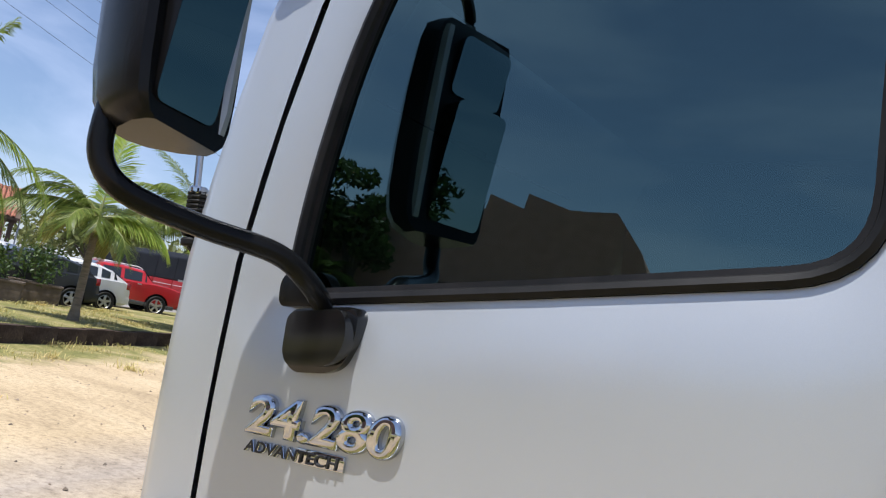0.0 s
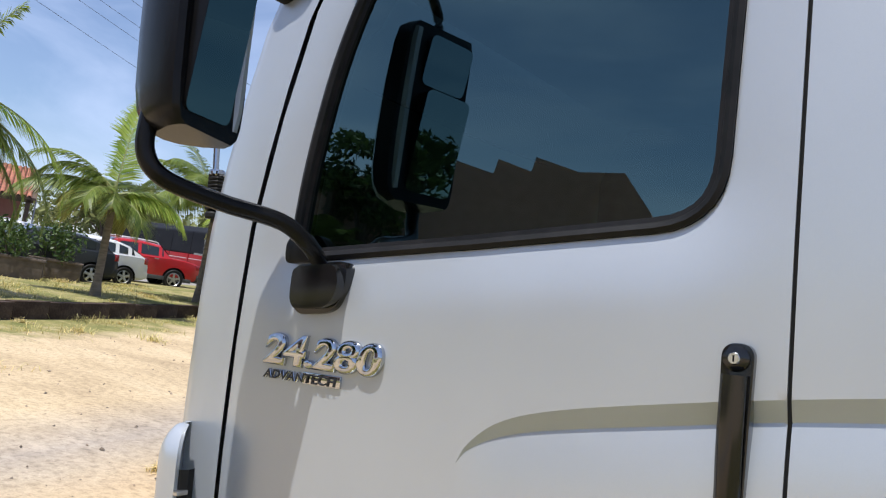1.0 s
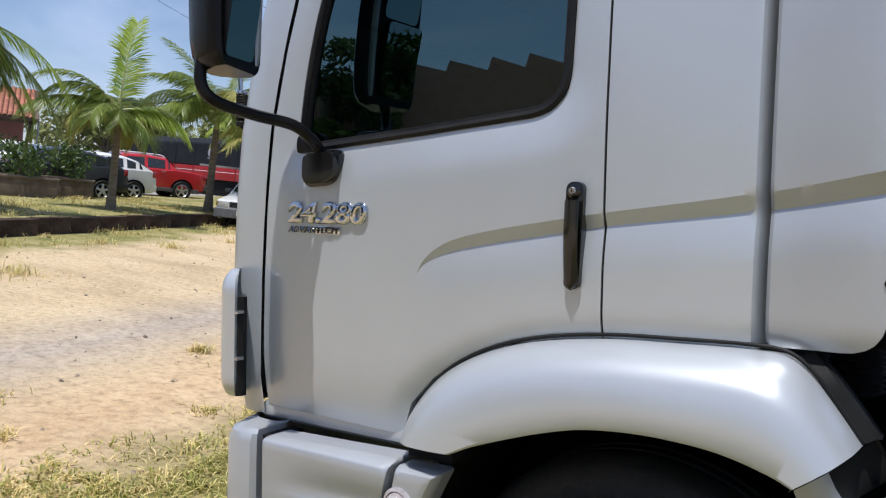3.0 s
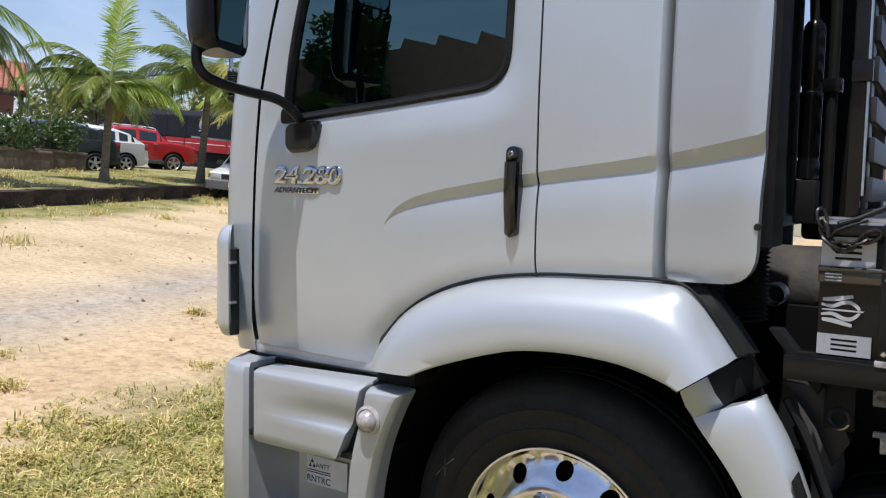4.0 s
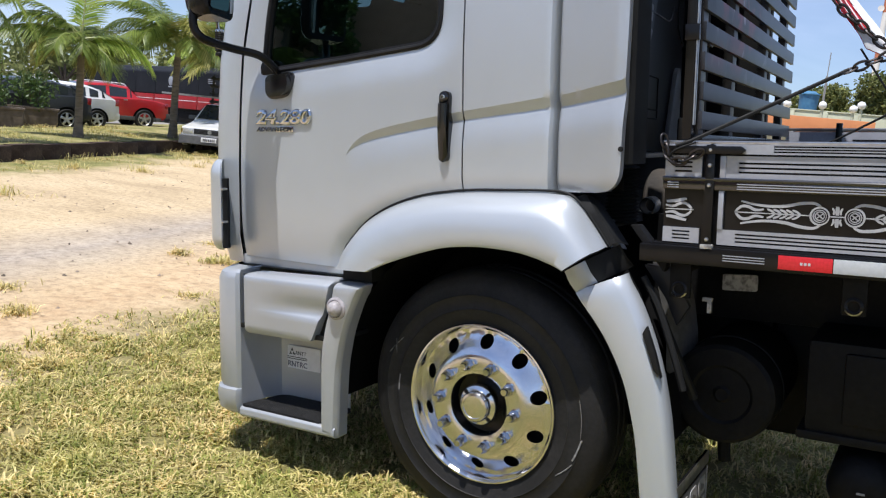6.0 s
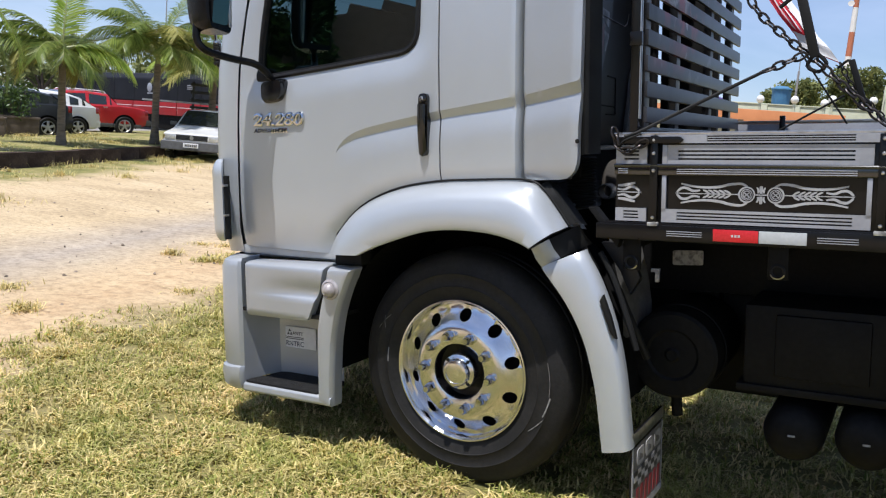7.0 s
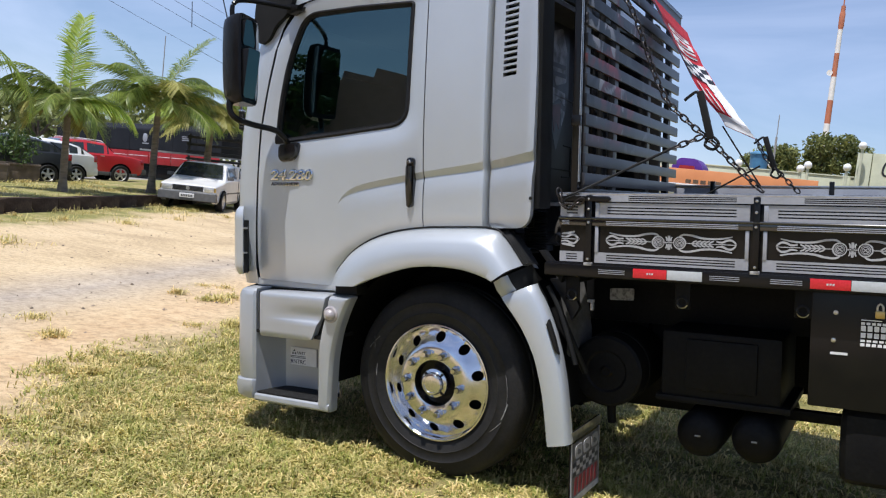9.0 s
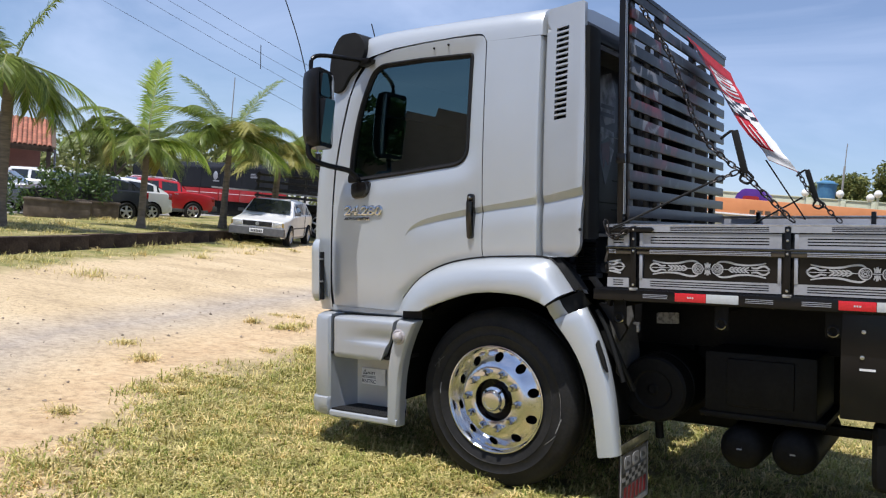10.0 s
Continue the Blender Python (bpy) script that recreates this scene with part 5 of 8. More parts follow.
def scroll_half(sx, cx, cz):
    """One half of the painted scroll: a looped end, two long arms, leaf pairs and a rosette."""
    f = lambda pts: [(cx + sx * (SCROLL - u), cz + v) for u, v in pts]
    bits = scroll_end(f)
    for v in (-1, 1):
        bits.append(ribbon(f([(0.019, 0.0345 * v), (0.058, 0.0265 * v), (0.104, 0.0225 * v), (0.150, 0.0255 * v), (0.188, 0.0345 * v), (0.222, 0.0375 * v), (0.238, 0.0330 * v), (0.246, 0.0270 * v)]), 0.0090, -0.004, 0.004))
        bits.append(ribbon(f([(0.140, 0.019 * v), (0.140, 0.024 * v), (0.140, 0.030 * v)]), 0.0025, -0.005, 0.004))
        bits.append(ribbon(f([(SCROLL - 0.002, 0.005 * v), (SCROLL - 0.002, 0.018 * v), (SCROLL - 0.002, 0.031 * v)]), 0.0065, -0.004, 0.004))
        bits.append(ribbon(f([(SCROLL - 0.010, 0.006 * v), (SCROLL - 0.009, 0.016 * v), (SCROLL - 0.014, 0.026 * v)]), 0.0055, -0.004, 0.004))
        for k in range(5):
            u = 0.118 + 0.018 * k
            bits.append(ribbon(f([(u - 0.022, 0.0135 * v), (u - 0.010, 0.0085 * v), (u, 0.001 * v)]), 0.0062, -0.004, 0.004))
        bits.append(ribbon(f([(0.236, 0.007 * v), (0.244, 0.0), (0.252, -0.007 * v)]), 0.0035, -0.0042, 0.004))
    bits.append(ribbon(f([(0.095, 0.0), (0.16, 0.0), (0.218, 0.0)]), 0.0035, -0.004, 0.004))
    bits.append(ribbon(f([(0.270, 0.0), (0.28, 0.0), (SCROLL, 0.0)]), 0.0035, -0.004, 0.004))
    for r, w in ((0.0255, 0.0055), (0.018, 0.0025), (0.0125, 0.003)):
        bits.append(ribbon(f([(0.244 + r * math.cos(a * math.pi / 8), r * math.sin(a * math.pi / 8)) for a in range(17)]), w, -0.004, 0.004))
    return join(*bits)


y0 = 0.040
mods = []
full = (P0 + 0.028, P0 + PITCH - 0.028)


def board_set(x0, x1, first):
    out = []
    sl = 0.055 if not first else 0.03
    a, b = x0 + sl, x1 - sl
    out.append(part("top_board", panel([(x0 - (0.02 if not first else 0.0), 1.440), (x1 + 0.024, 1.440), (x1 + 0.024, 1.470), (x0 - (0.02 if not first else 0.0), 1.470)], flat(y0 - 0.006), slits(a + (0.10 if not first else 0.2), b, (1.4455, 1.4535, 1.4615), 0.0045) if not first else [], 0.05, 0.012), M["board"], bed))
    out.append(part("upper_board", panel([(x0, 1.362), (x1, 1.362), (x1, 1.434), (x0, 1.434)], flat(y0), slits(a, b, (1.381, 1.395, 1.409)), 0.05, 0.012), M["board"], bed))
    out.append(part("lower_board", panel([(x0, 1.156), (x1, 1.156), (x1, 1.204), (x0, 1.204)], flat(y0), slits(a, b, (1.166, 1.1775, 1.189), 0.0055), 0.05, 0.012), M["board"], bed))
    if not first:
        for fa, fb, za, zb in ((x0, x0 + 0.016, 1.204, 1.325), (x1 - 0.016, x1, 1.204, 1.325), (x0, x0 + 0.018, 1.362, 1.434)):
            out.append(part("board_frame", box(fa, fb, y0 - 0.004, y0 + 0.012, za, zb, 0.002), M["board"], bed))
        out.append(part("scroll", moved(join(scroll_half(1, 0, 0), scroll_half(-1, 0, 0)), Matrix.Translation(((x0 + x1) / 2, y0 + 0.006, 1.262))), M["ornament"], bed, "painted grey scroll ornament"))
        for k in range(3):
            out.append(part("pin_stripe", box(a, b + 0.01, y0 - 0.012, y0 - 0.006, 1.331 + 0.0075 * k, 1.3345 + 0.0075 * k, 0.001), M["board"], bed))
    else:
        f = lambda pts: [(0.088 - u, v) for u, v in pts]
        arms = [ribbon(f([(0.019, 0.0345 * v), (0.055, 0.0265 * v), (0.084, 0.0235 * v)]), 0.0105, -0.004, 0.004) for v in (-1, 1)]
        out.append(part("scroll", moved(join(*scroll_end(f)[1:], *arms, ribbon(f([(-0.004, 0.0), (0.04, 0.0), (0.085, 0.0)]), 0.0035, -0.004, 0.004)), Matrix.Translation((x0 + 0.004, y0 + 0.006, 1.262))), M["ornament"], bed, "end of a painted grey scroll ornament"))
        for k in range(3):
            out.append(part("pin_stripe", box(x0 + 0.012, x0 + 0.048, y0 - 0.012, y0 - 0.006, 1.331 + 0.0075 * k, 1.3345 + 0.0075 * k, 0.001), M["board"], bed))
    return out


board_set(0.664, 0.780, True)
one = board_set(full[0], full[1], False)
for k in range(1, 7):
    for o in one:
        shared(o.name.split(".")[0], o, PITCH * k, bed)
# backing board, rails and straps
part("backing", box(0.662, 6.4, y0 + 0.008, y0 + 0.035, 1.15, 1.47, 0.003), M["gloss"], bed, "gloss black side board")
part("top_rail", box(0.655, 6.4, y0 - 0.002, y0 + 0.05, 1.470, 1.480, 0.003), M["steel"], bed, "bright steel top edge")
part("mid_rail", tube([(0.66, y0 - 0.008, 1.360), (3.0, y0 - 0.008, 1.360), (6.4, y0 - 0.008, 1.360)], 0.0065, 10, 0), M["lacquer"], bed)
part("mid_board", box(0.66, 6.4, y0 - 0.008, y0 + 0.01, 1.326, 1.357, 0.004), M["lacquer"], bed)
part("corner_strap", prism(corners([(0.66, 1.440), (0.90, 1.440), (0.915, 1.452), (0.90, 1.464), (0.66, 1.464)], 0.005, 3), "y", y0 - 0.020, y0 - 0.007, 0.002), M["gloss"], bed)
post = part("post", join(box(P0 - 0.0140, P0 + 0.0140, y0 - 0.014, y0 + 0.012, 1.15, 1.468, 0.003)), M["gloss"], bed, "black board strap")
bolts = [part("bolt", revolve([(0, -0.007), (0.005, -0.006), (0.007, -0.002), (0.007, 0)], (P0, y0 - 0.014, z), seg=10), M["steel"], bed) for z in (1.172, 1.342, 1.404, 1.452)]
foot = part("strap_foot", join(box(P0 - 0.018, P0 + 0.02, y0 - 0.024, y0 + 0.0, 1.142, 1.156, 0.003)), M["plate"], bed)
for k in range(1, 7):
    shared("post", post, PITCH * k, bed)
    shared("strap_foot", foot, PITCH * k, bed)
    for b in bolts:
        shared("bolt", b, PITCH * k, bed)
# lower edge with reflectors
part("rub_rail", box(0.595, 6.4, y0 - 0.020, y0 + 0.02, 1.088, 1.146, 0.004), M["gloss"], bed, "black rub rail")
refl_r = part("reflector", box(1.026, 1.177, y0 - 0.0235, y0 - 0.0195, 1.098, 1.140, 0.001), M["red"], bed, "red reflector strip")
refl_w = part("reflector", box(1.179, 1.331, y0 - 0.0235, y0 - 0.0195, 1.098, 1.140, 0.001), M["refl"], bed, "white reflector strip")
refl_m = part("reflector_mark", join(*[box(1.088 + 0.011 * k, 1.095 + 0.011 * k, y0 - 0.0245, y0 - 0.0230, 1.115, 1.123) for k in range(3)]), M["refl"], bed)
trims = [part("rail_trim", box(x, x + 0.125, y0 - 0.0235, y0 - 0.019, 1.108 + 0.008 * k, 1.111 + 0.008 * k, 0.001), M["board"], bed) for x in (0.862, 1.362) for k in range(3)]
for k in range(1, 6):
    shared("reflector", refl_r, 0.738 * k, bed)
    shared("reflector", refl_w, 0.738 * k, bed)
    shared("reflector_mark", refl_m, 0.738 * k, bed)
    for o in trims:
        shared("rail_trim", o, 0.738 * k + 0.01, bed)
# far side board
part("far_board", box(0.66, 6.4, 2.20, 2.24, 1.12, 1.53, 0.004), M["board"], bed, "grey far side board")
part("far_rail", box(0.655, 6.4, 2.198, 2.245, 1.531, 1.548, 0.004), M["steel"], bed)
for k in range(5):
    for z in (1.448, 1.466, 1.484):
        part("far_slit", box(P0 + PITCH * k + 0.18, P0 + PITCH * k + PITCH, 2.195, 2.202, z, z + 0.006), M["gloss"], bed)
for k in range(7):
    part("far_post", box(P0 + PITCH * k + 0.1, P0 + PITCH * k + 0.13, 2.175, 2.20, 1.15, 1.575, 0.003), M["gloss"], bed)

# slatted headboard, with a worn red and black picture painted over its slats
def slat_paint():
    m = material("grey slat with a worn painted picture", (0.034, 0.034, 0.037), 0.38, 0.0, spec=0.4, second=(0.022, 0.022, 0.025), scale=6, fine=(70, 0.1), vary=0.12)
    t = m.node_tree
    b = t.nodes["Principled BSDF"]
    src = b.inputs["Base Color"].links[0].from_socket
    g = t.nodes.new("ShaderNodeNewGeometry")
    xyz = t.nodes.new("ShaderNodeSeparateXYZ")
    t.links.new(g.outputs["Position"], xyz.inputs[0])
    for seed, scale, lo, hi, col in ((0.0, 3.2, 0.50, 0.60, (0.16, 0.016, 0.018)), (7.0, 4.5, 0.47, 0.57, (0.006, 0.006, 0.007)), (13.0, 6.0, 0.60, 0.66, (0.24, 0.23, 0.23))):
        mp = t.nodes.new("ShaderNodeMapping")
        mp.inputs["Location"].default_value = (seed, seed, 0)
        t.links.new(g.outputs["Position"], mp.inputs["Vector"])
        n = t.nodes.new("ShaderNodeTexNoise")
        n.inputs["Scale"].default_value, n.inputs["Detail"].default_value, n.inputs["Distortion"].default_value = scale, 6, 0.8
        t.links.new(mp.outputs["Vector"], n.inputs["Vector"])
        r = t.nodes.new("ShaderNodeMapRange")
        r.inputs["From Min"].default_value, r.inputs["From Max"].default_value = lo, hi
        t.links.new(n.outputs["Fac"], r.inputs["Value"])
        # the picture covers the middle of the headboard, above its lower slats
        fade = t.nodes.new("ShaderNodeMapRange")
        fade.inputs["From Min"].default_value, fade.inputs["From Max"].default_value = 1.75, 2.0
        t.links.new(xyz.outputs["Z"], fade.inputs["Value"])
        wide = t.nodes.new("ShaderNodeMapRange")
        wide.inputs["From Min"].default_value, wide.inputs["From Max"].default_value = 1.5, 0.9
        t.links.new(xyz.outputs["Y"], wide.inputs["Value"])
        k1 = t.nodes.new("ShaderNodeMath")
        k1.operation = "MULTIPLY"
        t.links.new(fade.outputs["Result"], k1.inputs[0])
        t.links.new(wide.outputs["Result"], k1.inputs[1])
        k2 = t.nodes.new("ShaderNodeMath")
        k2.operation = "MULTIPLY"
        t.links.new(k1.outputs[0], k2.inputs[0])
        t.links.new(r.outputs["Result"], k2.inputs[1])
        x = t.nodes.new("ShaderNodeMixRGB")
        x.inputs["Color2"].default_value = (*col, 1)
        t.links.new(k2.outputs[0], x.inputs["Fac"])
        t.links.new(src, x.inputs["Color1"])
        src = x.outputs["Color"]
    t.links.new(src, b.inputs["Base Color"])
    return m


M["slat"] = slat_paint()
HEAD_TURN = Matrix.Translation((0.742, 0.1, 1.5)) @ Matrix.Rotation(0.034, 4, "Z") @ Matrix.Rotation(-0.008, 4, "X") @ Matrix.Translation((-0.742, -0.1, -1.5))
gate = part("headboard", join(box(0.705, 0.735, 0.055, 0.10, 1.48, 2.69, 0.004)), M["gloss"], truck, "dark grey slatted headboard")
for sy in (0.062, 0.082):
    part("post_tube", tube([(0.738, sy, 1.53), (0.738, sy, 2.68)], 0.0028, 8, 0), M["steel"], gate)
slat = part("slat", box(0.742, 0.757, 0.10, 2.13, -0.029, 0.029, 0.003), M["slat"], gate)
slat.location.z = 1.545
NS = 13
for k in range(1, NS):
    o = new("slat", slat.data)
    o.parent = gate
    o.location.z = 1.545 + k * 0.0935
for uy in (0.12, 0.62, 1.34, 1.90):
    part("upright", box(0.708, 0.742, uy, uy + 0.07, 1.48, 2.69, 0.003), M["gate"], gate)
part("head_rail", box(0.70, 0.762, 0.05, 2.14, 2.685, 2.71, 0.004), M["gloss"], gate)
part("foot_rail", box(0.70, 0.762, 0.09, 2.14, 1.470, 1.500, 0.004), M["gloss"], gate)
part("gate_hinge", box(0.705, 0.75, 0.035, 0.06, 1.79, 1.84, 0.004), M["gloss"], gate)


gate.matrix_local = HEAD_TURN

# ---- lashings on the bed ----
link_bm = tube([(0.017, 0.009, 0), (0.0, 0.0125, 0), (-0.017, 0.009, 0), (-0.023, 0, 0), (-0.017, -0.009, 0), (0.0, -0.0125, 0), (0.017, -0.009, 0), (0.023, 0, 0), (0.017, 0.009, 0)], 0.0042, 6, 3)
first_link = None
M["iron"] = material("dark iron chain", (0.02, 0.02, 0.022), 0.4, 0.7, second=(0.06, 0.05, 0.045), scale=60)


def chain(name, label, points, spacing=0.036, mat="iron"):
    global first_link
    t = thing(name, label, "chain", m=TRUCK)
    ps = rounded(points, 8)
    dist, k = 0.0, 0
    for a, b in zip(ps[:-1], ps[1:]):
        seg = (b - a).length
        while dist <= seg:
            p = a + (b - a) * dist / seg
            q = (b - a).to_track_quat("X", "Z").to_matrix().to_4x4()
            if first_link is None:
                first_link = part("link", link_bm, M["iron"], t)
                o = first_link
            else:
                o = new("link", first_link.data)
                o.parent = t
            o.matrix_local = Matrix.Translation(p) @ q @ Matrix.Rotation(radians(20 + 90 * (k % 2)), 4, "X")
            k += 1
            dist += spacing
        dist -= seg
    return t


c1 = chain("lashing_chain", "dark iron lashing chain hooked to the headboard and the bed", [(0.77, 0.22, 2.61), (0.94, 0.21, 2.314), (1.084, 0.2, 1.95), (1.215, 0.2, 1.80), (1.30, 0.2, 1.731), (1.43, 0.19, 1.60), (1.552, 0.17, 1.485)])
part("tensioner", join(box(-0.016, 0.016, -0.012, 0.012, -0.11, 0.11, 0.005), tube([(0.0, 0, 0.10), (-0.02, 0, 0.112), (-0.075, 0, 0.09)], 0.007, 8, 4), tube([(0, 0, -0.10), (-0.03, 0, -0.13), (0.0, 0, -0.16), (0.03, 0, -0.14), (0.01, 0, -0.10)], 0.007, 8, 4)), M["matt"], c1, "black chain tensioner")
bpy.data.objects["tensioner"].matrix_local = Matrix.Translation((1.283, 0.2, 1.835)) @ Matrix.Rotation(radians(-14), 4, "Y")
c2 = chain("lashing_chain", "dark iron lashing chain hooked to the far side board", [(1.238, 1.95, 1.819), (1.29, 1.95, 1.72), (1.36, 1.95, 1.64), (1.485, 2.0, 1.506)])
t2 = new("tensioner", bpy.data.objects["tensioner"].data)
t2.parent = c2
t2.matrix_local = Matrix.Translation((1.315, 1.95, 1.745)) @ Matrix.Rotation(radians(-17), 4, "Y")
c3 = chain("safety_chain", "bright steel chain hanging at the bed corner", [(0.665, 0.015, 1.478), (0.68, 0.01, 1.43), (0.72, 0.01, 1.415), (0.77, 0.012, 1.44)], 0.03, "steel")
c4 = chain("lashing_chain", "short dark chain at the end of a tension rod", [(1.17, 0.14, 1.69), (1.25, 0.17, 1.725), (1.29, 0.19, 1.745)])
rod = thing("tension_rod", "thin black rod from the bed corner to the chain", "rod", m=TRUCK)
part("rod", tube([(0.70, 0.02, 1.465), (0.74, 0.04, 1.478), (1.17, 0.14, 1.692)], 0.0065, 8, 0), M["matt"], rod)
part("hook", tube([(0.76, 0.03, 1.475), (0.70, 0.015, 1.45), (0.685, 0.015, 1.425), (0.71, 0.015, 1.42)], 0.0038, 8, 4), M["matt"], rod)
rod2 = thing("tension_rod", "thin black rod across the bed to the far chain", "rod", m=TRUCK)
part("rod", tube([(0.80, 1.9, 1.42), (0.933, 1.95, 1.485), (1.258, 1.95, 1.668)], 0.006, 8, 0), M["matt"], rod2)
BANNER_CORD = (tube([(1.02, 1.95, 1.925), (1.15, 1.95, 1.72), (1.278, 1.95, 1.52)], 0.005, 6, 0))

# banner stretched along the chain
banner = thing("banner", "red and white banner with a checked band over the bed", "banner", m=TRUCK)
part("cord", BANNER_CORD, M["matt"], banner, "thin dark cord")
def banner_point(u, v):
    """u along the banner from its top, v across it."""
    left = [(0.775, 0.95, 2.61), (0.782, 1.25, 2.515), (0.825, 1.5, 2.35), (0.905, 1.70, 2.15), (0.985, 1.85, 2.01), (1.045, 1.92, 1.92)]
    right = [(0.775, 1.95, 2.54), (0.80, 2.02, 2.45), (0.885, 2.0, 2.30), (1.035, 1.97, 2.08), (1.14, 1.96, 1.945), (1.222, 1.95, 1.836)]
    us = [0, 0.25, 0.48, 0.68, 0.86, 1.0]
    p = [interp(u, us, [q[k] for q in left]) for k in range(3)]
    r = [interp(u, us, [q[k] for q in right]) for k in range(3)]
    w = 0.016 * math.sin(9 * u + 2 * v) * smoothstep(0, 0.3, u) + 0.010 * math.sin(23 * u - 3 * v) * smoothstep(0, 0.3, u)
    sag = 0.03 * math.sin(math.pi * v) * math.sin(math.pi * min(1, u * 1.3))
    return Vector((p[0] + (r[0] - p[0]) * v + abs(w) * 0.4, p[1] + (r[1] - p[1]) * v + w, p[2] + (r[2] - p[2]) * v - sag))
def banner_patch(u0, u1, v0, v1, lift, nu=12, nv=5):
    way = Vector((0.75, -0.6, 0.25)).normalized() * lift
    return loft([[banner_point(u0 + (u1 - u0) * i / nu, v0 + (v1 - v0) * j / nv) + way for j in range(nv + 1)] for i in range(nu + 1)])
part("cloth", banner_patch(0, 1, 0, 1, 0.0, 60, 10), M["flag"], banner, "red banner cloth")
part("white_end", banner_patch(0.86, 0.995, 0.0, 1, 0.004), M["cloth"], banner)
part("white_edge", banner_patch(0.58, 0.90, 0.62, 0.98, 0.005), M["cloth"], banner)
part("dark_edge", banner_patch(0.05, 0.62, 0.0, 0.10, 0.005, 20), M["ink"], banner)
for k in range(3):
    u = 0.20 + 0.075 * k
    part("letter_block", banner_patch(u, u + 0.058, 0.25, 0.85, 0.005), M["cloth"], banner)
    part("letter_block", banner_patch(u + 0.02, u + 0.04, 0.40, 0.86 if k == 2 else 0.68, 0.008), M["flag"], banner)
for i in range(4):
    for j in range(4):
        part("check", banner_patch(0.455 + i * 0.032, 0.487 + i * 0.032, 0.06 + j * 0.225, 0.285 + j * 0.225, 0.005, 4, 3), M["cloth" if (i + j) % 2 else "ink"], banner)
for k in range(3):
    part("stripe", banner_patch(0.62 + 0.02 * k, 0.84, 0.15 + 0.2 * k, 0.21 + 0.2 * k, 0.006), M["cloth"], banner)


# ---- the yard ----
LAWN_Y = (-9.0, -5.5, -3.6, -2.4, -1.69, -1.04, -0.21, 0.65, 1.72, 3.09, 6.0)
LAWN_X = (3.0, 1.6, 0.3, -0.7, -1.47, -2.15, -2.75, -3.15, -3.45, -3.85, -4.6)


def lawn_edge(y):
    return interp(y, LAWN_Y, LAWN_X)


def ground_material():
    m = bpy.data.materials.new("sand and turf")
    m.use_nodes = True
    t = m.node_tree
    b = t.nodes["Principled BSDF"]
    b.inputs["Roughness"].default_value = 0.95
    b.inputs["Specular IOR Level"].default_value = 0.15
    geo = t.nodes.new("ShaderNodeNewGeometry")

    def add(kind, **inputs):
        n = t.nodes.new(kind)
        for k, v in inputs.items():
            n.inputs[k].default_value = v
        return n

    def math_node(op, a, c, clamp=False):
        n = t.nodes.new("ShaderNodeMath")
        n.operation, n.use_clamp = op, clamp
        for k, v in enumerate((a, c)):
            if v is None:
                continue
            if isinstance(v, (int, float)):
                n.inputs[k].default_value = v
            else:
                t.links.new(v, n.inputs[k])
        return n.outputs[0]

    def noise_tex(scale, detail=6, rough=0.55, stretch=None):
        n = add("ShaderNodeTexNoise", Scale=scale, Detail=detail, Roughness=rough)
        src = geo.outputs["Position"]
        if stretch:
            mp = add("ShaderNodeMapping", Scale=stretch)
            mp.inputs["Rotation"].default_value = (0, 0, radians(-25))
            t.links.new(src, mp.inputs["Vector"])
            src = mp.outputs["Vector"]
        t.links.new(src, n.inputs["Vector"])
        return n.outputs["Fac"]

    def ramp(src, *stops):
        r = t.nodes.new("ShaderNodeValToRGB")
        e = r.color_ramp.elements
        while len(e) < len(stops):
            e.new(0.5)
        for q, (p, c) in zip(e, stops):
            q.position, q.color = p, (*c, 1)
        t.links.new(src, r.inputs["Fac"])
        return r.outputs["Color"]

    def mix(fac, a, c, mode="MIX"):
        n = t.nodes.new("ShaderNodeMixRGB")
        n.blend_type = mode
        for k, v in (("Fac", fac), ("Color1", a), ("Color2", c)):
            if isinstance(v, (int, float)):
                n.inputs[k].default_value = v
            else:
                t.links.new(v, n.inputs[k])
        return n.outputs["Color"]

    xyz = t.nodes.new("ShaderNodeSeparateXYZ")
    t.links.new(geo.outputs["Position"], xyz.inputs[0])
    # distance past the lawn's edge
    fc = t.nodes.new("ShaderNodeFloatCurve")
    cv = fc.mapping.curves[0]
    lo, hi = LAWN_Y[0], LAWN_Y[-1]
    while len(cv.points) < len(LAWN_Y):
        cv.points.new(0.5, 0.5)
    for p, yy, xx in zip(cv.points, LAWN_Y, LAWN_X):
        p.location = ((yy - lo) / (hi - lo), (xx + 8) / 16)
        p.handle_type = "VECTOR"
    fc.mapping.update()
    yn = math_node("DIVIDE", math_node("SUBTRACT", xyz.outputs["Y"], lo), hi - lo, True)
    t.links.new(yn, fc.inputs["Value"])
    edge = math_node("SUBTRACT", math_node("MULTIPLY", fc.outputs["Value"], 16.0), 8.0)
    past = math_node("SUBTRACT", xyz.outputs["X"], edge)
    ragged = math_node("MULTIPLY", math_node("SUBTRACT", noise_tex(1.6, 8, 0.65), 0.5), 1.3)
    lawn = math_node("DIVIDE", math_node("ADD", math_node("ADD", past, ragged), 0.1), 0.7, True)
    # unseen sand put behind the camera's way, to warm the truck's reflections
    lawn = math_node("MULTIPLY", lawn, math_node("DIVIDE", math_node("ADD", math_node("ADD", xyz.outputs["Y"], ragged), 6.0), 1.0, True))
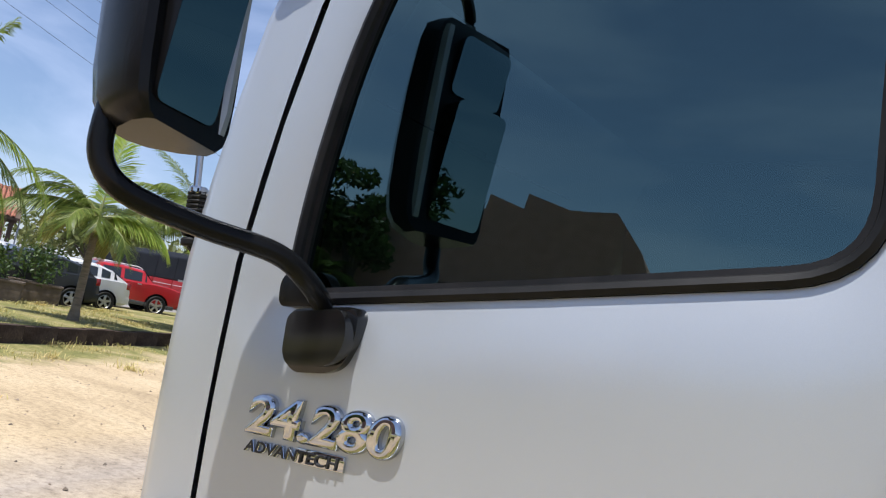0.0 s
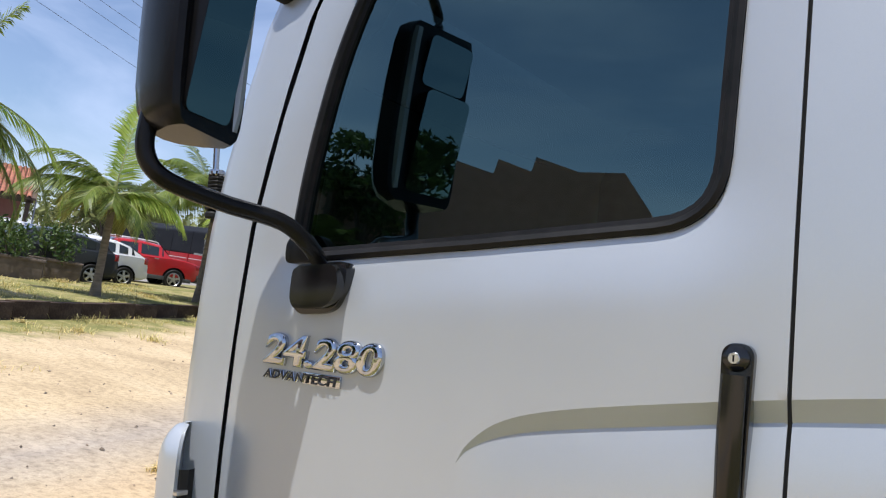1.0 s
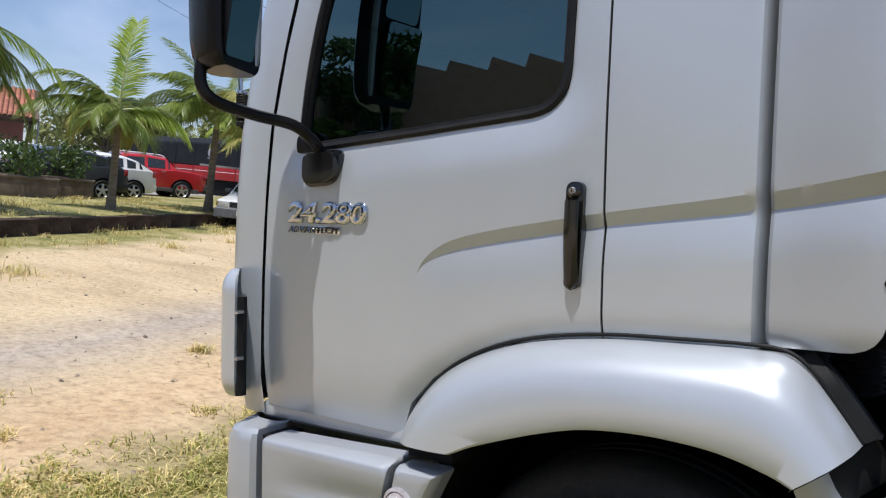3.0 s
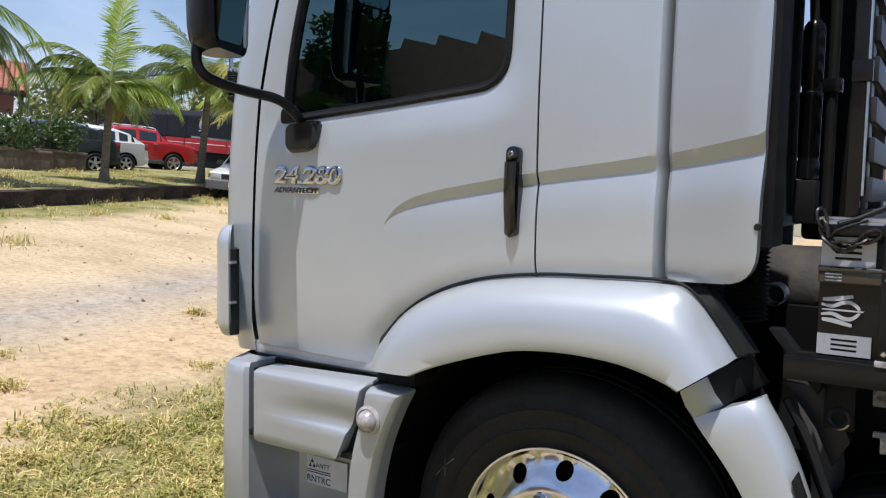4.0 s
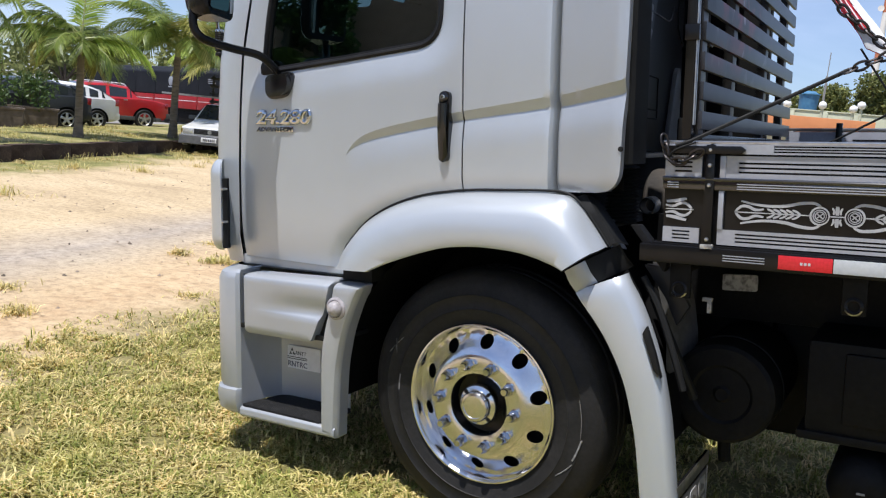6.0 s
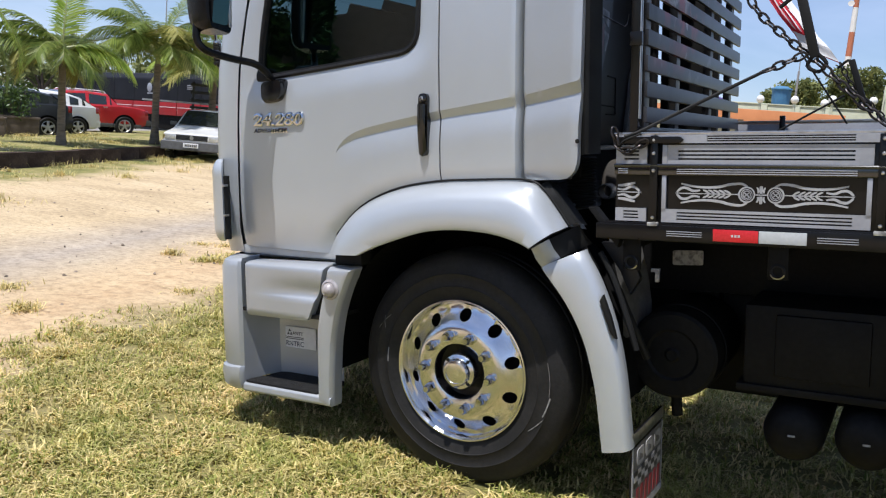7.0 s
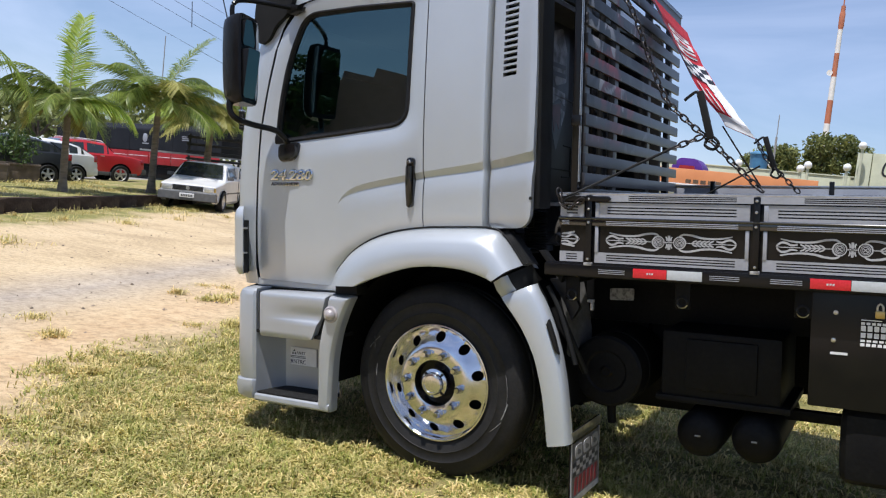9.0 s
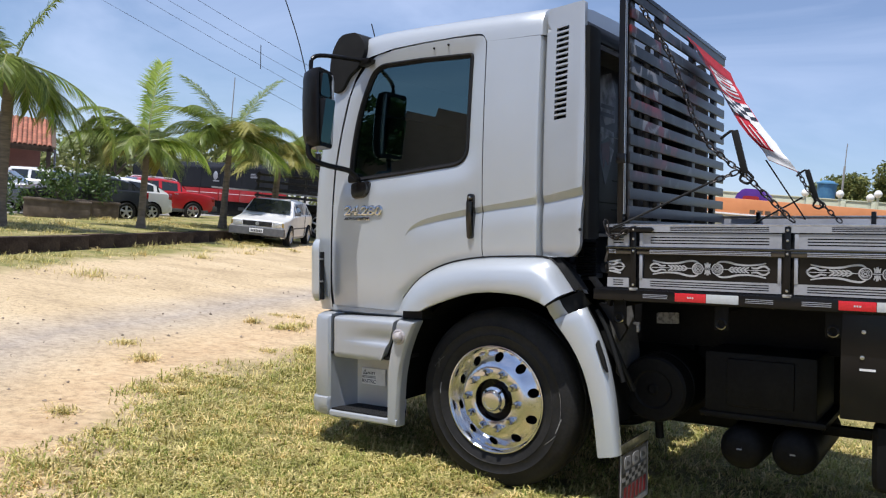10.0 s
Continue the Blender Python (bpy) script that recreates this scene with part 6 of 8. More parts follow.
    # distance past the kerb
    kd = math_node("ADD", math_node("MULTIPLY", math_node("SUBTRACT", xyz.outputs["X"], KERB.x), KN.x), math_node("MULTIPLY", math_node("SUBTRACT", xyz.outputs["Y"], KERB.y), KN.y))
    rag2 = math_node("MULTIPLY", math_node("SUBTRACT", noise_tex(0.9, 8, 0.65), 0.5), 3.0)
    verge = math_node("DIVIDE", math_node("ADD", math_node("ADD", kd, rag2), 1.9), 0.8, True)
    lot = math_node("DIVIDE", math_node("SUBTRACT", math_node("ADD", kd, math_node("MULTIPLY", rag2, 0.25)), 6.2), 0.8, True)
    sand = ramp(noise_tex(0.45, 8, 0.6, (1, 2.0, 1)), (0.28, (0.39, 0.30, 0.185)), (0.5, (0.545, 0.425, 0.265)), (0.72, (0.62, 0.50, 0.325)))
    grit = ramp(noise_tex(14, 8, 0.7), (0.3, (0.58, 0.56, 0.54)), (0.5, (0.98, 0.97, 0.96)), (0.68, (1.12, 1.11, 1.10)))
    fine = ramp(noise_tex(75, 5, 0.75), (0.32, (0.66, 0.65, 0.64)), (0.5, (1.0, 1.0, 1.0)), (0.7, (1.14, 1.14, 1.14)))
    track = ramp(noise_tex(1.1, 7, 0.6, (0.5, 4.0, 1)), (0.32, (0.90, 0.90, 0.91)), (0.5, (1.0, 1.0, 1.0)))
    sand = mix(1.0, mix(1.0, mix(1.0, sand, grit, "MULTIPLY"), fine, "MULTIPLY"), track, "MULTIPLY")
    band = math_node("SUBTRACT", 1.0, math_node("MULTIPLY", math_node("ABSOLUTE", math_node("ADD", math_node("ADD", past, math_node("MULTIPLY", ragged, 0.3)), 2.0), None), 0.9), True)
    sand = mix(math_node("MULTIPLY", band, 0.75), sand, mix(1.0, ramp(noise_tex(3.0, 8, 0.7), (0.35, (0.25, 0.225, 0.205)), (0.62, (0.42, 0.37, 0.32))), grit, "MULTIPLY"))
    warm = math_node("SUBTRACT", 1.0, math_node("MULTIPLY", math_node("ABSOLUTE", math_node("ADD", past, 0.5), None), 1.0), True)
    sand = mix(math_node("MULTIPLY", warm, 0.7), sand, mix(1.0, ramp(noise_tex(5.0, 6, 0.7), (0.35, (0.44, 0.29, 0.16)), (0.65, (0.62, 0.46, 0.28))), grit, "MULTIPLY"))
    turf = ramp(noise_tex(2.2, 8, 0.65), (0.32, (0.10, 0.11, 0.03)), (0.5, (0.24, 0.21, 0.08)), (0.7, (0.40, 0.32, 0.15)))
    turf = mix(1.0, turf, ramp(noise_tex(70, 5, 0.7), (0.25, (0.4, 0.4, 0.4)), (0.7, (1.25, 1.25, 1.2))), "MULTIPLY")
    far_turf = ramp(noise_tex(1.3, 8, 0.7), (0.34, (0.13, 0.15, 0.045)), (0.52, (0.28, 0.25, 0.10)), (0.7, (0.44, 0.36, 0.21)))
    paving = ramp(noise_tex(1.5, 6, 0.6), (0.3, (0.20, 0.19, 0.18)), (0.7, (0.33, 0.315, 0.29)))
    far_turf = mix(1.0, far_turf, ramp(noise_tex(9, 6, 0.75), (0.25, (0.55, 0.55, 0.55)), (0.7, (1.2, 1.2, 1.15))), "MULTIPLY")
    col = mix(verge, sand, far_turf)
    col = mix(lot, col, paving)
    col = mix(lawn, col, turf)
    t.links.new(col, b.inputs["Base Color"])
    bp = t.nodes.new("ShaderNodeBump")
    bp.inputs["Strength"].default_value, bp.inputs["Distance"].default_value = 0.7, 0.03
    hgt = math_node("ADD", noise_tex(9, 8, 0.7), math_node("MULTIPLY", noise_tex(60, 4, 0.6), 0.3))
    t.links.new(hgt, bp.inputs["Height"])
    t.links.new(bp.outputs["Normal"], b.inputs["Normal"])
    return m


M["ground"] = ground_material()


def grid_ground():
    """One sheet to the horizon, finer near the truck, with a step up at the kerb."""
    kd = Vector((KN.y, -KN.x)) * -1.0
    us = [-700, -300, -120, -60, -40] + [-34 + 0.5 * i for i in range(0, 109)] + [21, 23, 26, 30, 40, 60, 120, 300, 700]
    vs_ = [-700, -300, -120, -60, -40, -30] + [-24 + 0.5 * i for i in range(0, 49)] + [0.02, 0.06, 0.5, 1, 1.5, 2, 3, 4, 5, 6, 7.5, 9, 12, 15, 20, 30, 60, 120, 300, 700]
    bm = bmesh.new()
    rows = []
    for u in us:
        row = []
        for v in vs_:
            p = KERB + kd * u + KN * v
            z = ground_z(p.x, p.y)
            if abs(u) < 40 and -26 < v < 0:
                z += 0.025 * (noise.noise((p.x * 0.6, p.y * 0.6, 0)) + 0.5 * noise.noise((p.x * 1.7, p.y * 1.7, 3))) * smoothstep(1.5, 4.0, math.hypot(p.x, p.y))
            row.append(bm.verts.new((p.x, p.y, z)))
        rows.append(row)
    for i in range(len(us) - 1):
        for j in range(len(vs_) - 1):
            bm.faces.new((rows[i][j], rows[i + 1][j], rows[i + 1][j + 1], rows[i][j + 1]))
    bmesh.ops.recalc_face_normals(bm, faces=bm.faces)
    if sum(f.normal.z for f in list(bm.faces)[:200]) < 0:
        bmesh.ops.reverse_faces(bm, faces=bm.faces)
    return bm


ground = raw_mesh("ground", grid_ground(), M["ground"], None)
tagged(ground, "sandy yard with dry patchy turf", "ground", kind="structure")

# kerb
# brown concrete, darkened to hold the shadow on the kerb's face
M["kerb"] = material("dark stained concrete kerb", (0.040, 0.027, 0.021), 0.95, spec=0.15, second=(0.085, 0.060, 0.045), scale=3.0, fine=(40, 0.3), bump=0.5, bump_scale=30)
kdir = Vector((-0.426, 0.905))
kang = math.atan2(kdir.y, kdir.x)
kerb = tagged(new("kerb"), "weathered brown concrete kerb, darkened for shade, beside the sand", "kerb", kind="structure")
stone = None
for k in range(34):
    u = -14 + k * 1.0
    if stone is None:
        stone = part("kerb_stone", box(-0.498, 0.498, -0.16, 0.02, -0.1, 0.295, 0.012), M["kerb"], kerb)
        o = stone
    else:
        o = new("kerb_stone", stone.data)
        o.parent = kerb
    p = KERB + kdir * u
    o.location = (p.x, p.y, 0.01 * math.sin(k * 2.3))
    o.rotation_euler = (0.01 * math.sin(k * 1.7), 0, kang + 0.01 * math.sin(k * 3.1))


# ---- plants ----
def leaf_material(name, a, b, rough=0.5, trans=0.25, patchy=None):
    m = bpy.data.materials.new(name)
    m.use_nodes = True
    t = m.node_tree
    p = t.nodes["Principled BSDF"]
    p.inputs["Roughness"].default_value = rough
    p.inputs["Specular IOR Level"].default_value = 0.3
    g = t.nodes.new("ShaderNodeNewGeometry")
    r = t.nodes.new("ShaderNodeValToRGB")
    r.color_ramp.elements[0].color, r.color_ramp.elements[1].color = (*a, 1), (*b, 1)
    t.links.new(g.outputs["Random Per Island"], r.inputs["Fac"])
    t.links.new(r.outputs["Color"], p.inputs["Base Color"])
    col = r.outputs["Color"]
    if patchy:
        for scale, lo, hi in patchy:
            n = t.nodes.new("ShaderNodeTexNoise")
            n.inputs["Scale"].default_value, n.inputs["Detail"].default_value = scale, 5
            t.links.new(g.outputs["Position"], n.inputs["Vector"])
            q = t.nodes.new("ShaderNodeValToRGB")
            q.color_ramp.elements[0].position, q.color_ramp.elements[0].color = 0.36, (*lo, 1)
            q.color_ramp.elements[1].position, q.color_ramp.elements[1].color = 0.62, (*hi, 1)
            t.links.new(n.outputs["Fac"], q.inputs["Fac"])
            x = t.nodes.new("ShaderNodeMixRGB")
            x.blend_type = "MULTIPLY"
            x.inputs["Fac"].default_value = 1
            t.links.new(col, x.inputs["Color1"])
            t.links.new(q.outputs["Color"], x.inputs["Color2"])
            col = x.outputs["Color"]
        t.links.new(col, p.inputs["Base Color"])
    tr = t.nodes.new("ShaderNodeBsdfTranslucent")
    t.links.new(col, tr.inputs["Color"])
    mx = t.nodes.new("ShaderNodeMixShader")
    mx.inputs["Fac"].default_value = trans
    out = t.nodes["Material Output"]
    t.links.new(p.outputs["BSDF"], mx.inputs[1])
    t.links.new(tr.outputs["BSDF"], mx.inputs[2])
    t.links.new(mx.outputs["Shader"], out.inputs["Surface"])
    return m


M["blade"] = leaf_material("dry lawn grass", (0.30, 0.27, 0.075), (0.88, 0.75, 0.42), 0.6, 0.3, [(1.7, (0.88, 0.92, 0.70), (1.10, 1.02, 0.98)), (7.0, (0.76, 0.78, 0.70), (1.15, 1.12, 1.08))])
M["blade2"] = leaf_material("green lawn grass", (0.14, 0.18, 0.03), (0.48, 0.48, 0.13), 0.6, 0.35)
M["frond"] = leaf_material("palm leaflet", (0.07, 0.12, 0.02), (0.30, 0.36, 0.08), 0.4, 0.4)
M["frond_new"] = leaf_material("young palm leaflet", (0.20, 0.32, 0.03), (0.50, 0.58, 0.12), 0.45, 0.45)
M["frond_old"] = leaf_material("yellowing palm leaflet", (0.22, 0.22, 0.05), (0.50, 0.46, 0.15), 0.5, 0.4)
M["leaf"] = leaf_material("dark shrub leaf", (0.03, 0.065, 0.014), (0.10, 0.15, 0.035), 0.45, 0.25)
M["leaf_far"] = leaf_material("far tree leaf", (0.08, 0.105, 0.03), (0.25, 0.26, 0.085), 0.6, 0.2)
M["rachis"] = material("palm midrib", (0.22, 0.26, 0.07), 0.5, second=(0.30, 0.28, 0.10), scale=10)
M["trunk"] = material("ringed palm trunk", (0.20, 0.165, 0.125), 0.9, second=(0.11, 0.09, 0.07), scale=5, stretch=(1, 1, 5), bump=0.5, bump_scale=25)
M["bark"] = material("tree bark", (0.12, 0.09, 0.065), 0.9, second=(0.07, 0.055, 0.04), scale=6, bump=0.5)


def mesh_from(name, verts, faces, mat, parent=None, label=""):
    me = bpy.data.meshes.new(name)
    me.from_pydata([tuple(v) for v in verts], [], faces)
    me.materials.append(mat)
    me.update()
    ob = new(name, me)
    if parent is not None:
        ob.parent = parent
    if label:
        ob["label"] = label
    return ob


def blades(name, label, count, chooser, size, mat, seed):
    """Many bent grass blades as one sheet of stuff."""
    rng = np.random.default_rng(seed)
    verts, faces = [], []
    made = 0
    while made < count:
        x, y, z, k = chooser(rng)
        if k <= 0:
            continue
        h = size * k * rng.uniform(0.4, 1.5)
        a = rng.uniform(0, 2 * math.pi)
        lean = rng.uniform(0.5, 2.2)
        dx, dy = math.cos(a), math.sin(a)
        w = rng.uniform(0.0022, 0.0046) * (1 + size * 4)
        wx, wy = -dy * w, dx * w
        i = len(verts)
        mx_, my_, mz_ = x + dx * h * 0.3 * lean, y + dy * h * 0.3 * lean, z + h * 0.55 / (0.6 + 0.5 * lean)
        ex, ey, ez = x + dx * h * 0.8 * lean, y + dy * h * 0.8 * lean, z + h * 0.75 / (0.5 + 0.8 * lean)
        verts += [(x - wx, y - wy, z - 0.004), (x + wx, y + wy, z - 0.004), (mx_ + wx * 0.8, my_ + wy * 0.8, mz_), (mx_ - wx * 0.8, my_ - wy * 0.8, mz_), (ex, ey, ez)]
        faces += [(i, i + 1, i + 2, i + 3), (i + 3, i + 2, i + 4)]
        made += 1
    return tagged(mesh_from(name, verts, faces, mat), label, "grass", kind="stuff")


def on_lawn(rng):
    x, y = rng.uniform(-4.6, 2.4), rng.uniform(-3.4, 3.4)
    if rng.random() < 0.35:
        x, y = rng.uniform(-3.2, 1.2), rng.uniform(-2.6, 0.6)
    rim = max(abs(x + 1.1) / 3.5, abs(y) / 3.4)
    if rng.random() < (rim - 0.72) * 3.4:
        return 0, 0, 0, 0
    e = x - lawn_edge(y) + 0.6 * noise.noise((x * 0.9, y * 0.9, 5))
    if e < -0.1 or (e < 0.9 and rng.random() > 0.15 + e * 0.9):
        return 0, 0, 0, 0
    patch = noise.noise((x * 2.1, y * 2.1, 1))
    clump = noise.noise((x * 6.5, y * 6.5, 9))
    if (patch < -0.2 and rng.random() < 0.6) or rng.random() > 0.62 + 1.1 * clump:
        return 0, 0, 0, 0
    return x, y, 0.0, 0.80 + 0.35 * patch + 0.4 * clump


def far_lawn(rng):
    x, y = rng.uniform(-6, 9), rng.uniform(-9, 9)
    e = x - lawn_edge(y) + 0.6 * noise.noise((x * 0.9, y * 0.9, 5))
    if e < 0.1 or noise.noise((x * 4.0, y * 4.0, 9)) < -0.15 + 0.3 * rng.random():
        return 0, 0, 0, 0
    return x, y, 0.0, 0.9


def in_tufts(rng):
    c = TUFTS[rng.integers(len(TUFTS))]
    r = abs(rng.normal(0, c[2]))
    a = rng.uniform(0, 6.28)
    x, y = c[0] + r * math.cos(a), c[1] + r * math.sin(a)
    return x, y, ground_z(x, y), c[3]


trng = np.random.default_rng(4)
TUFTS = []
while len(TUFTS) < 30:
    x, y = trng.uniform(-7.5, 0.5), trng.uniform(-3.0, 5.0)
    d = x - lawn_edge(y)
    if -1.3 < d < 0.8 and trng.random() < math.exp(-abs(min(d, 0)) * 0.9):
        TUFTS.append((x, y, trng.uniform(0.03, 0.14), trng.uniform(0.8, 1.7)))
VERGE = []
while len(VERGE) < 170:
    u, v = trng.uniform(-10, 14), trng.uniform(-3.2, 3.8)
    p = KERB + kdir * u + KN * v
    if v < -1.8 and trng.random() < 0.6:
        continue
    VERGE.append((p.x, p.y, trng.uniform(0.1, 0.45), trng.uniform(0.8, 2.0)))
blades("lawn_grass", "short dry yellow-green lawn grass under the truck", 90000, on_lawn, 0.062, M["blade"], 11)
blades("green_grass", "short green lawn grass among the dry blades", 42000, on_lawn, 0.060, M["blade2"], 12)
blades("grass_tufts", "scattered grass tufts on the sand", 4500, in_tufts, 0.05, M["blade"], 13)
blades("outer_grass", "thin dry grass on the lawn round the truck", 45000, far_lawn, 0.06, M["blade"], 15)
TUFTS = VERGE
blades("verge_grass", "rough grass along the kerb", 14000, in_tufts, 0.085, M["blade"], 14)


def pebbles(count, seed):
    """Small uneven stones and clods, lying on the sand."""
    rng = np.random.default_rng(seed)
    verts, faces = [], []
    made = 0
    while made < count:
        x, y = rng.uniform(-13, 0.5), rng.uniform(-3.5, 11)
        d = x - lawn_edge(y)
        if d > 0.4 or past_kerb(x, y) > -0.3:
            continue
        s = 0.005 + 0.017 * rng.random() ** 3
        j = len(verts)
        for p in ((1, 0, 0), (-1, 0, 0), (0, 1, 0), (0, -1, 0), (0, 0, 0.75), (0, 0, -0.5)):
            verts.append((x + s * (p[0] + rng.uniform(-0.35, 0.35)), y + s * (p[1] + rng.uniform(-0.35, 0.35)), s * (0.3 + p[2] + rng.uniform(-0.2, 0.2))))
        faces += [(j, j + 2, j + 4), (j + 2, j + 1, j + 4), (j + 1, j + 3, j + 4), (j + 3, j, j + 4), (j + 2, j, j + 5), (j + 1, j + 2, j + 5), (j + 3, j + 1, j + 5), (j, j + 3, j + 5)]
        made += 1
    M["pebble"] = leaf_material("stone and dry clod", (0.10, 0.08, 0.06), (0.36, 0.29, 0.22), 0.9, 0.0)
    return tagged(mesh_from("pebble_scatter", verts, faces, M["pebble"]), "small brown stones and clods on the sand", "stones", kind="stuff")


pebbles(1000, 21)


def frond(base, az, el, length, droop, mat, parent, rng, leaf=0.42, pairs=56, twist=0.0):
    """One feather leaf: an arched midrib with leaflets on both sides."""
    pts = []
    p, e = Vector(base), el
    n = 14
    for i in range(n + 1):
        pts.append(p.copy())
        d = Vector((math.cos(e) * math.cos(az), math.cos(e) * math.sin(az), math.sin(e)))
        p = p + d * length / n
        e -= droop / n * (0.5 + 1.2 * i / n)
    holder = part("frond", tube(pts, 0.022, 5, 0, 0.004), M["rachis"], parent)
    verts, faces = [], []
    for i in range(pairs):
        s = 0.16 + 0.84 * i / (pairs - 1)
        f = s * n
        k = min(int(f), n - 1)
        q = pts[k].lerp(pts[k + 1], f - k)
        d = (pts[k + 1] - pts[k]).normalized()
        sd = d.cross(Vector((0, 0, 1)))
        if sd.length < 0.2:
            sd = Vector((-math.sin(az), math.cos(az), 0))
        sd.normalize()
        up = sd.cross(d)
        ll = leaf * (0.55 + 0.6 * math.sin(math.pi * min(1, s * 0.85 + 0.1))) * rng.uniform(0.85, 1.12)
        for side_ in (-1, 1):
            out = (sd * side_ * 0.78 + d * (0.28 + 0.5 * s) + up * (0.22 + rng.uniform(-0.12, 0.12)) + Vector((0, 0, twist))).normalized()
            w = d * rng.uniform(0.010, 0.017)
            mid = q + out * ll * 0.5 + Vector((0, 0, -0.015))
            tip = q + out * ll + Vector((rng.uniform(-0.03, 0.03), rng.uniform(-0.03, 0.03), -0.14 * ll - rng.uniform(0, 0.08)))
            j = len(verts)
            verts += [q - w * 0.6, q + w * 0.6, mid + w, mid - w, tip]
            faces += [(j, j + 1, j + 2, j + 3), (j + 3, j + 2, j + 4)]
    mesh_from("blade", verts, faces, mat, holder)["kind"] = "stuff"
    return holder


def palm(name, label, base, height, fronds, seed, leaf=0.42, lean=(0, 0), rad=0.11, reach=1.0, full=False):
    """fronds: rows of azimuth, elevation, length, droop in degrees and metres, and a leaf colour."""
    rng = np.random.default_rng(seed)
    t = thing(name, label, "palm", "palms along the kerb", Matrix.Translation(base))
    rows = []
    for i in range(26):
        s = i / 25
        r = rad * (1.55 - 1.2 * min(1, s * 5) * 0.4 - 0.22 * s) * (1 + 0.035 * (i % 2))
        rows.append([(lean[0] * s * s + r * math.cos(a * math.pi / 7), lean[1] * s * s + r * math.sin(a * math.pi / 7), -0.05 + height * s) for a in range(14)])
    part("trunk", loft(rows, closed=True, caps=True), M["trunk"], t, "grey ringed trunk")
    part("crownshaft", tube([(lean[0], lean[1], height - 0.05), (lean[0], lean[1], height + 0.25), (lean[0], lean[1], height + 0.5)], rad * 0.8, 10, 2, 0.05), M["rachis"], t)
    extra = [(a + 17 * ((k * 7) % 5) / 5, 12 + (k * 23) % 55, fronds[k % len(fronds)][2] * 0.92, 75 + (k * 13) % 30, "frond_old" if k % 5 == 4 else "frond") for k, a in enumerate(range(0, 360, 36))] if full else []
    for az, el, ln, dr, cm in list(fronds) + extra:
        frond((lean[0], lean[1], height + rng.uniform(0.1, 0.4)), radians(az), radians(el), ln * reach, radians(dr), M[cm], t, rng, leaf * 1.25, 92, 0.0 if el > 75 else -0.12 - rng.uniform(0.0, 0.65))
    return t


# view from the truck's tail is towards azimuth 143 degrees; 53 is to its right, 233 to its left
palm("palm", "young palm with one upright bright frond, beside the kerb", (-16.35, 9.95, 0.28), 1.95, [
    (112, 87, 1.85, 22, "frond_new"), (235, 56, 1.8, 92, "frond"), (230, 44, 1.55, 100, "frond"), (238, 16, 1.75, 58, "frond"), (246, 24, 1.0, 100, "frond_old"), (215, 4, 1.0, 70, "frond_old"),
    (54, 16, 1.45, 78, "frond_new"), (60, 32, 1.2, 95, "frond"), (150, 40, 1.1, 85, "frond"), (325, 28, 0.95, 95, "frond"), (180, 24, 1.1, 90, "frond"), (290, 18, 1.0, 95, "frond"), (10, 8, 1.0, 90, "frond"), (100, 28, 1.0, 90, "frond"), (120, -5, 0.9, 60, "frond_old")], 1, 0.47, (-0.03, 0.03), 0.088, 1.18)
palm("palm", "spreading palm with arching fronds, beside the kerb", (-17.6, 13.85, 0.28), 2.3, [
    (205, 68, 2.2, 40, "frond"), (70, 66, 2.1, 25, "frond"), (238, 48, 2.2, 85, "frond"), (225, 28, 2.1, 80, "frond"), (245, 15, 1.8, 70, "frond"), (55, 40, 2.0, 85, "frond"),
    (45, 25, 2.0, 80, "frond_old"), (70, 12, 1.8, 70, "frond"), (90, 35, 1.9, 85, "frond"), (20, 50, 1.9, 85, "frond"), (330, 30, 1.7, 80, "frond"), (300, 45, 1.8, 85, "frond"), (270, 30, 1.8, 80, "frond"), (150, 40, 1.8, 80, "frond"), (120, 25, 1.8, 70, "frond"), (180, 30, 1.8, 80, "frond"), (350, 10, 1.5, 60, "frond_old"), (35, 5, 1.6, 55, "frond_new")], 2, 0.50, (0.0, 0.03), 0.10, 1.2, True)
palm("palm", "bushy palm behind the others with pale lower fronds", (-18.9, 17.3, 0.26), 2.2, [
    (230, 60, 1.9, 70, "frond"), (60, 62, 1.9, 60, "frond"), (240, 30, 1.9, 80, "frond_new"), (225, 15, 1.8, 75, "frond_old"), (55, 35, 2.0, 85, "frond"), (45, 15, 1.9, 75, "frond_new"), (90, 40, 1.8, 85, "frond"), (0, 45, 1.8, 85, "frond"), (330, 25, 1.8, 80, "frond_old"), (290, 40, 1.8, 85, "frond"), (260, 5, 1.6, 60, "frond_old"), (150, 40, 1.8, 80, "frond"), (190, 25, 1.8, 80, "frond")], 3, 0.48, (0.03, 0.03), 0.12, 1.12, True)
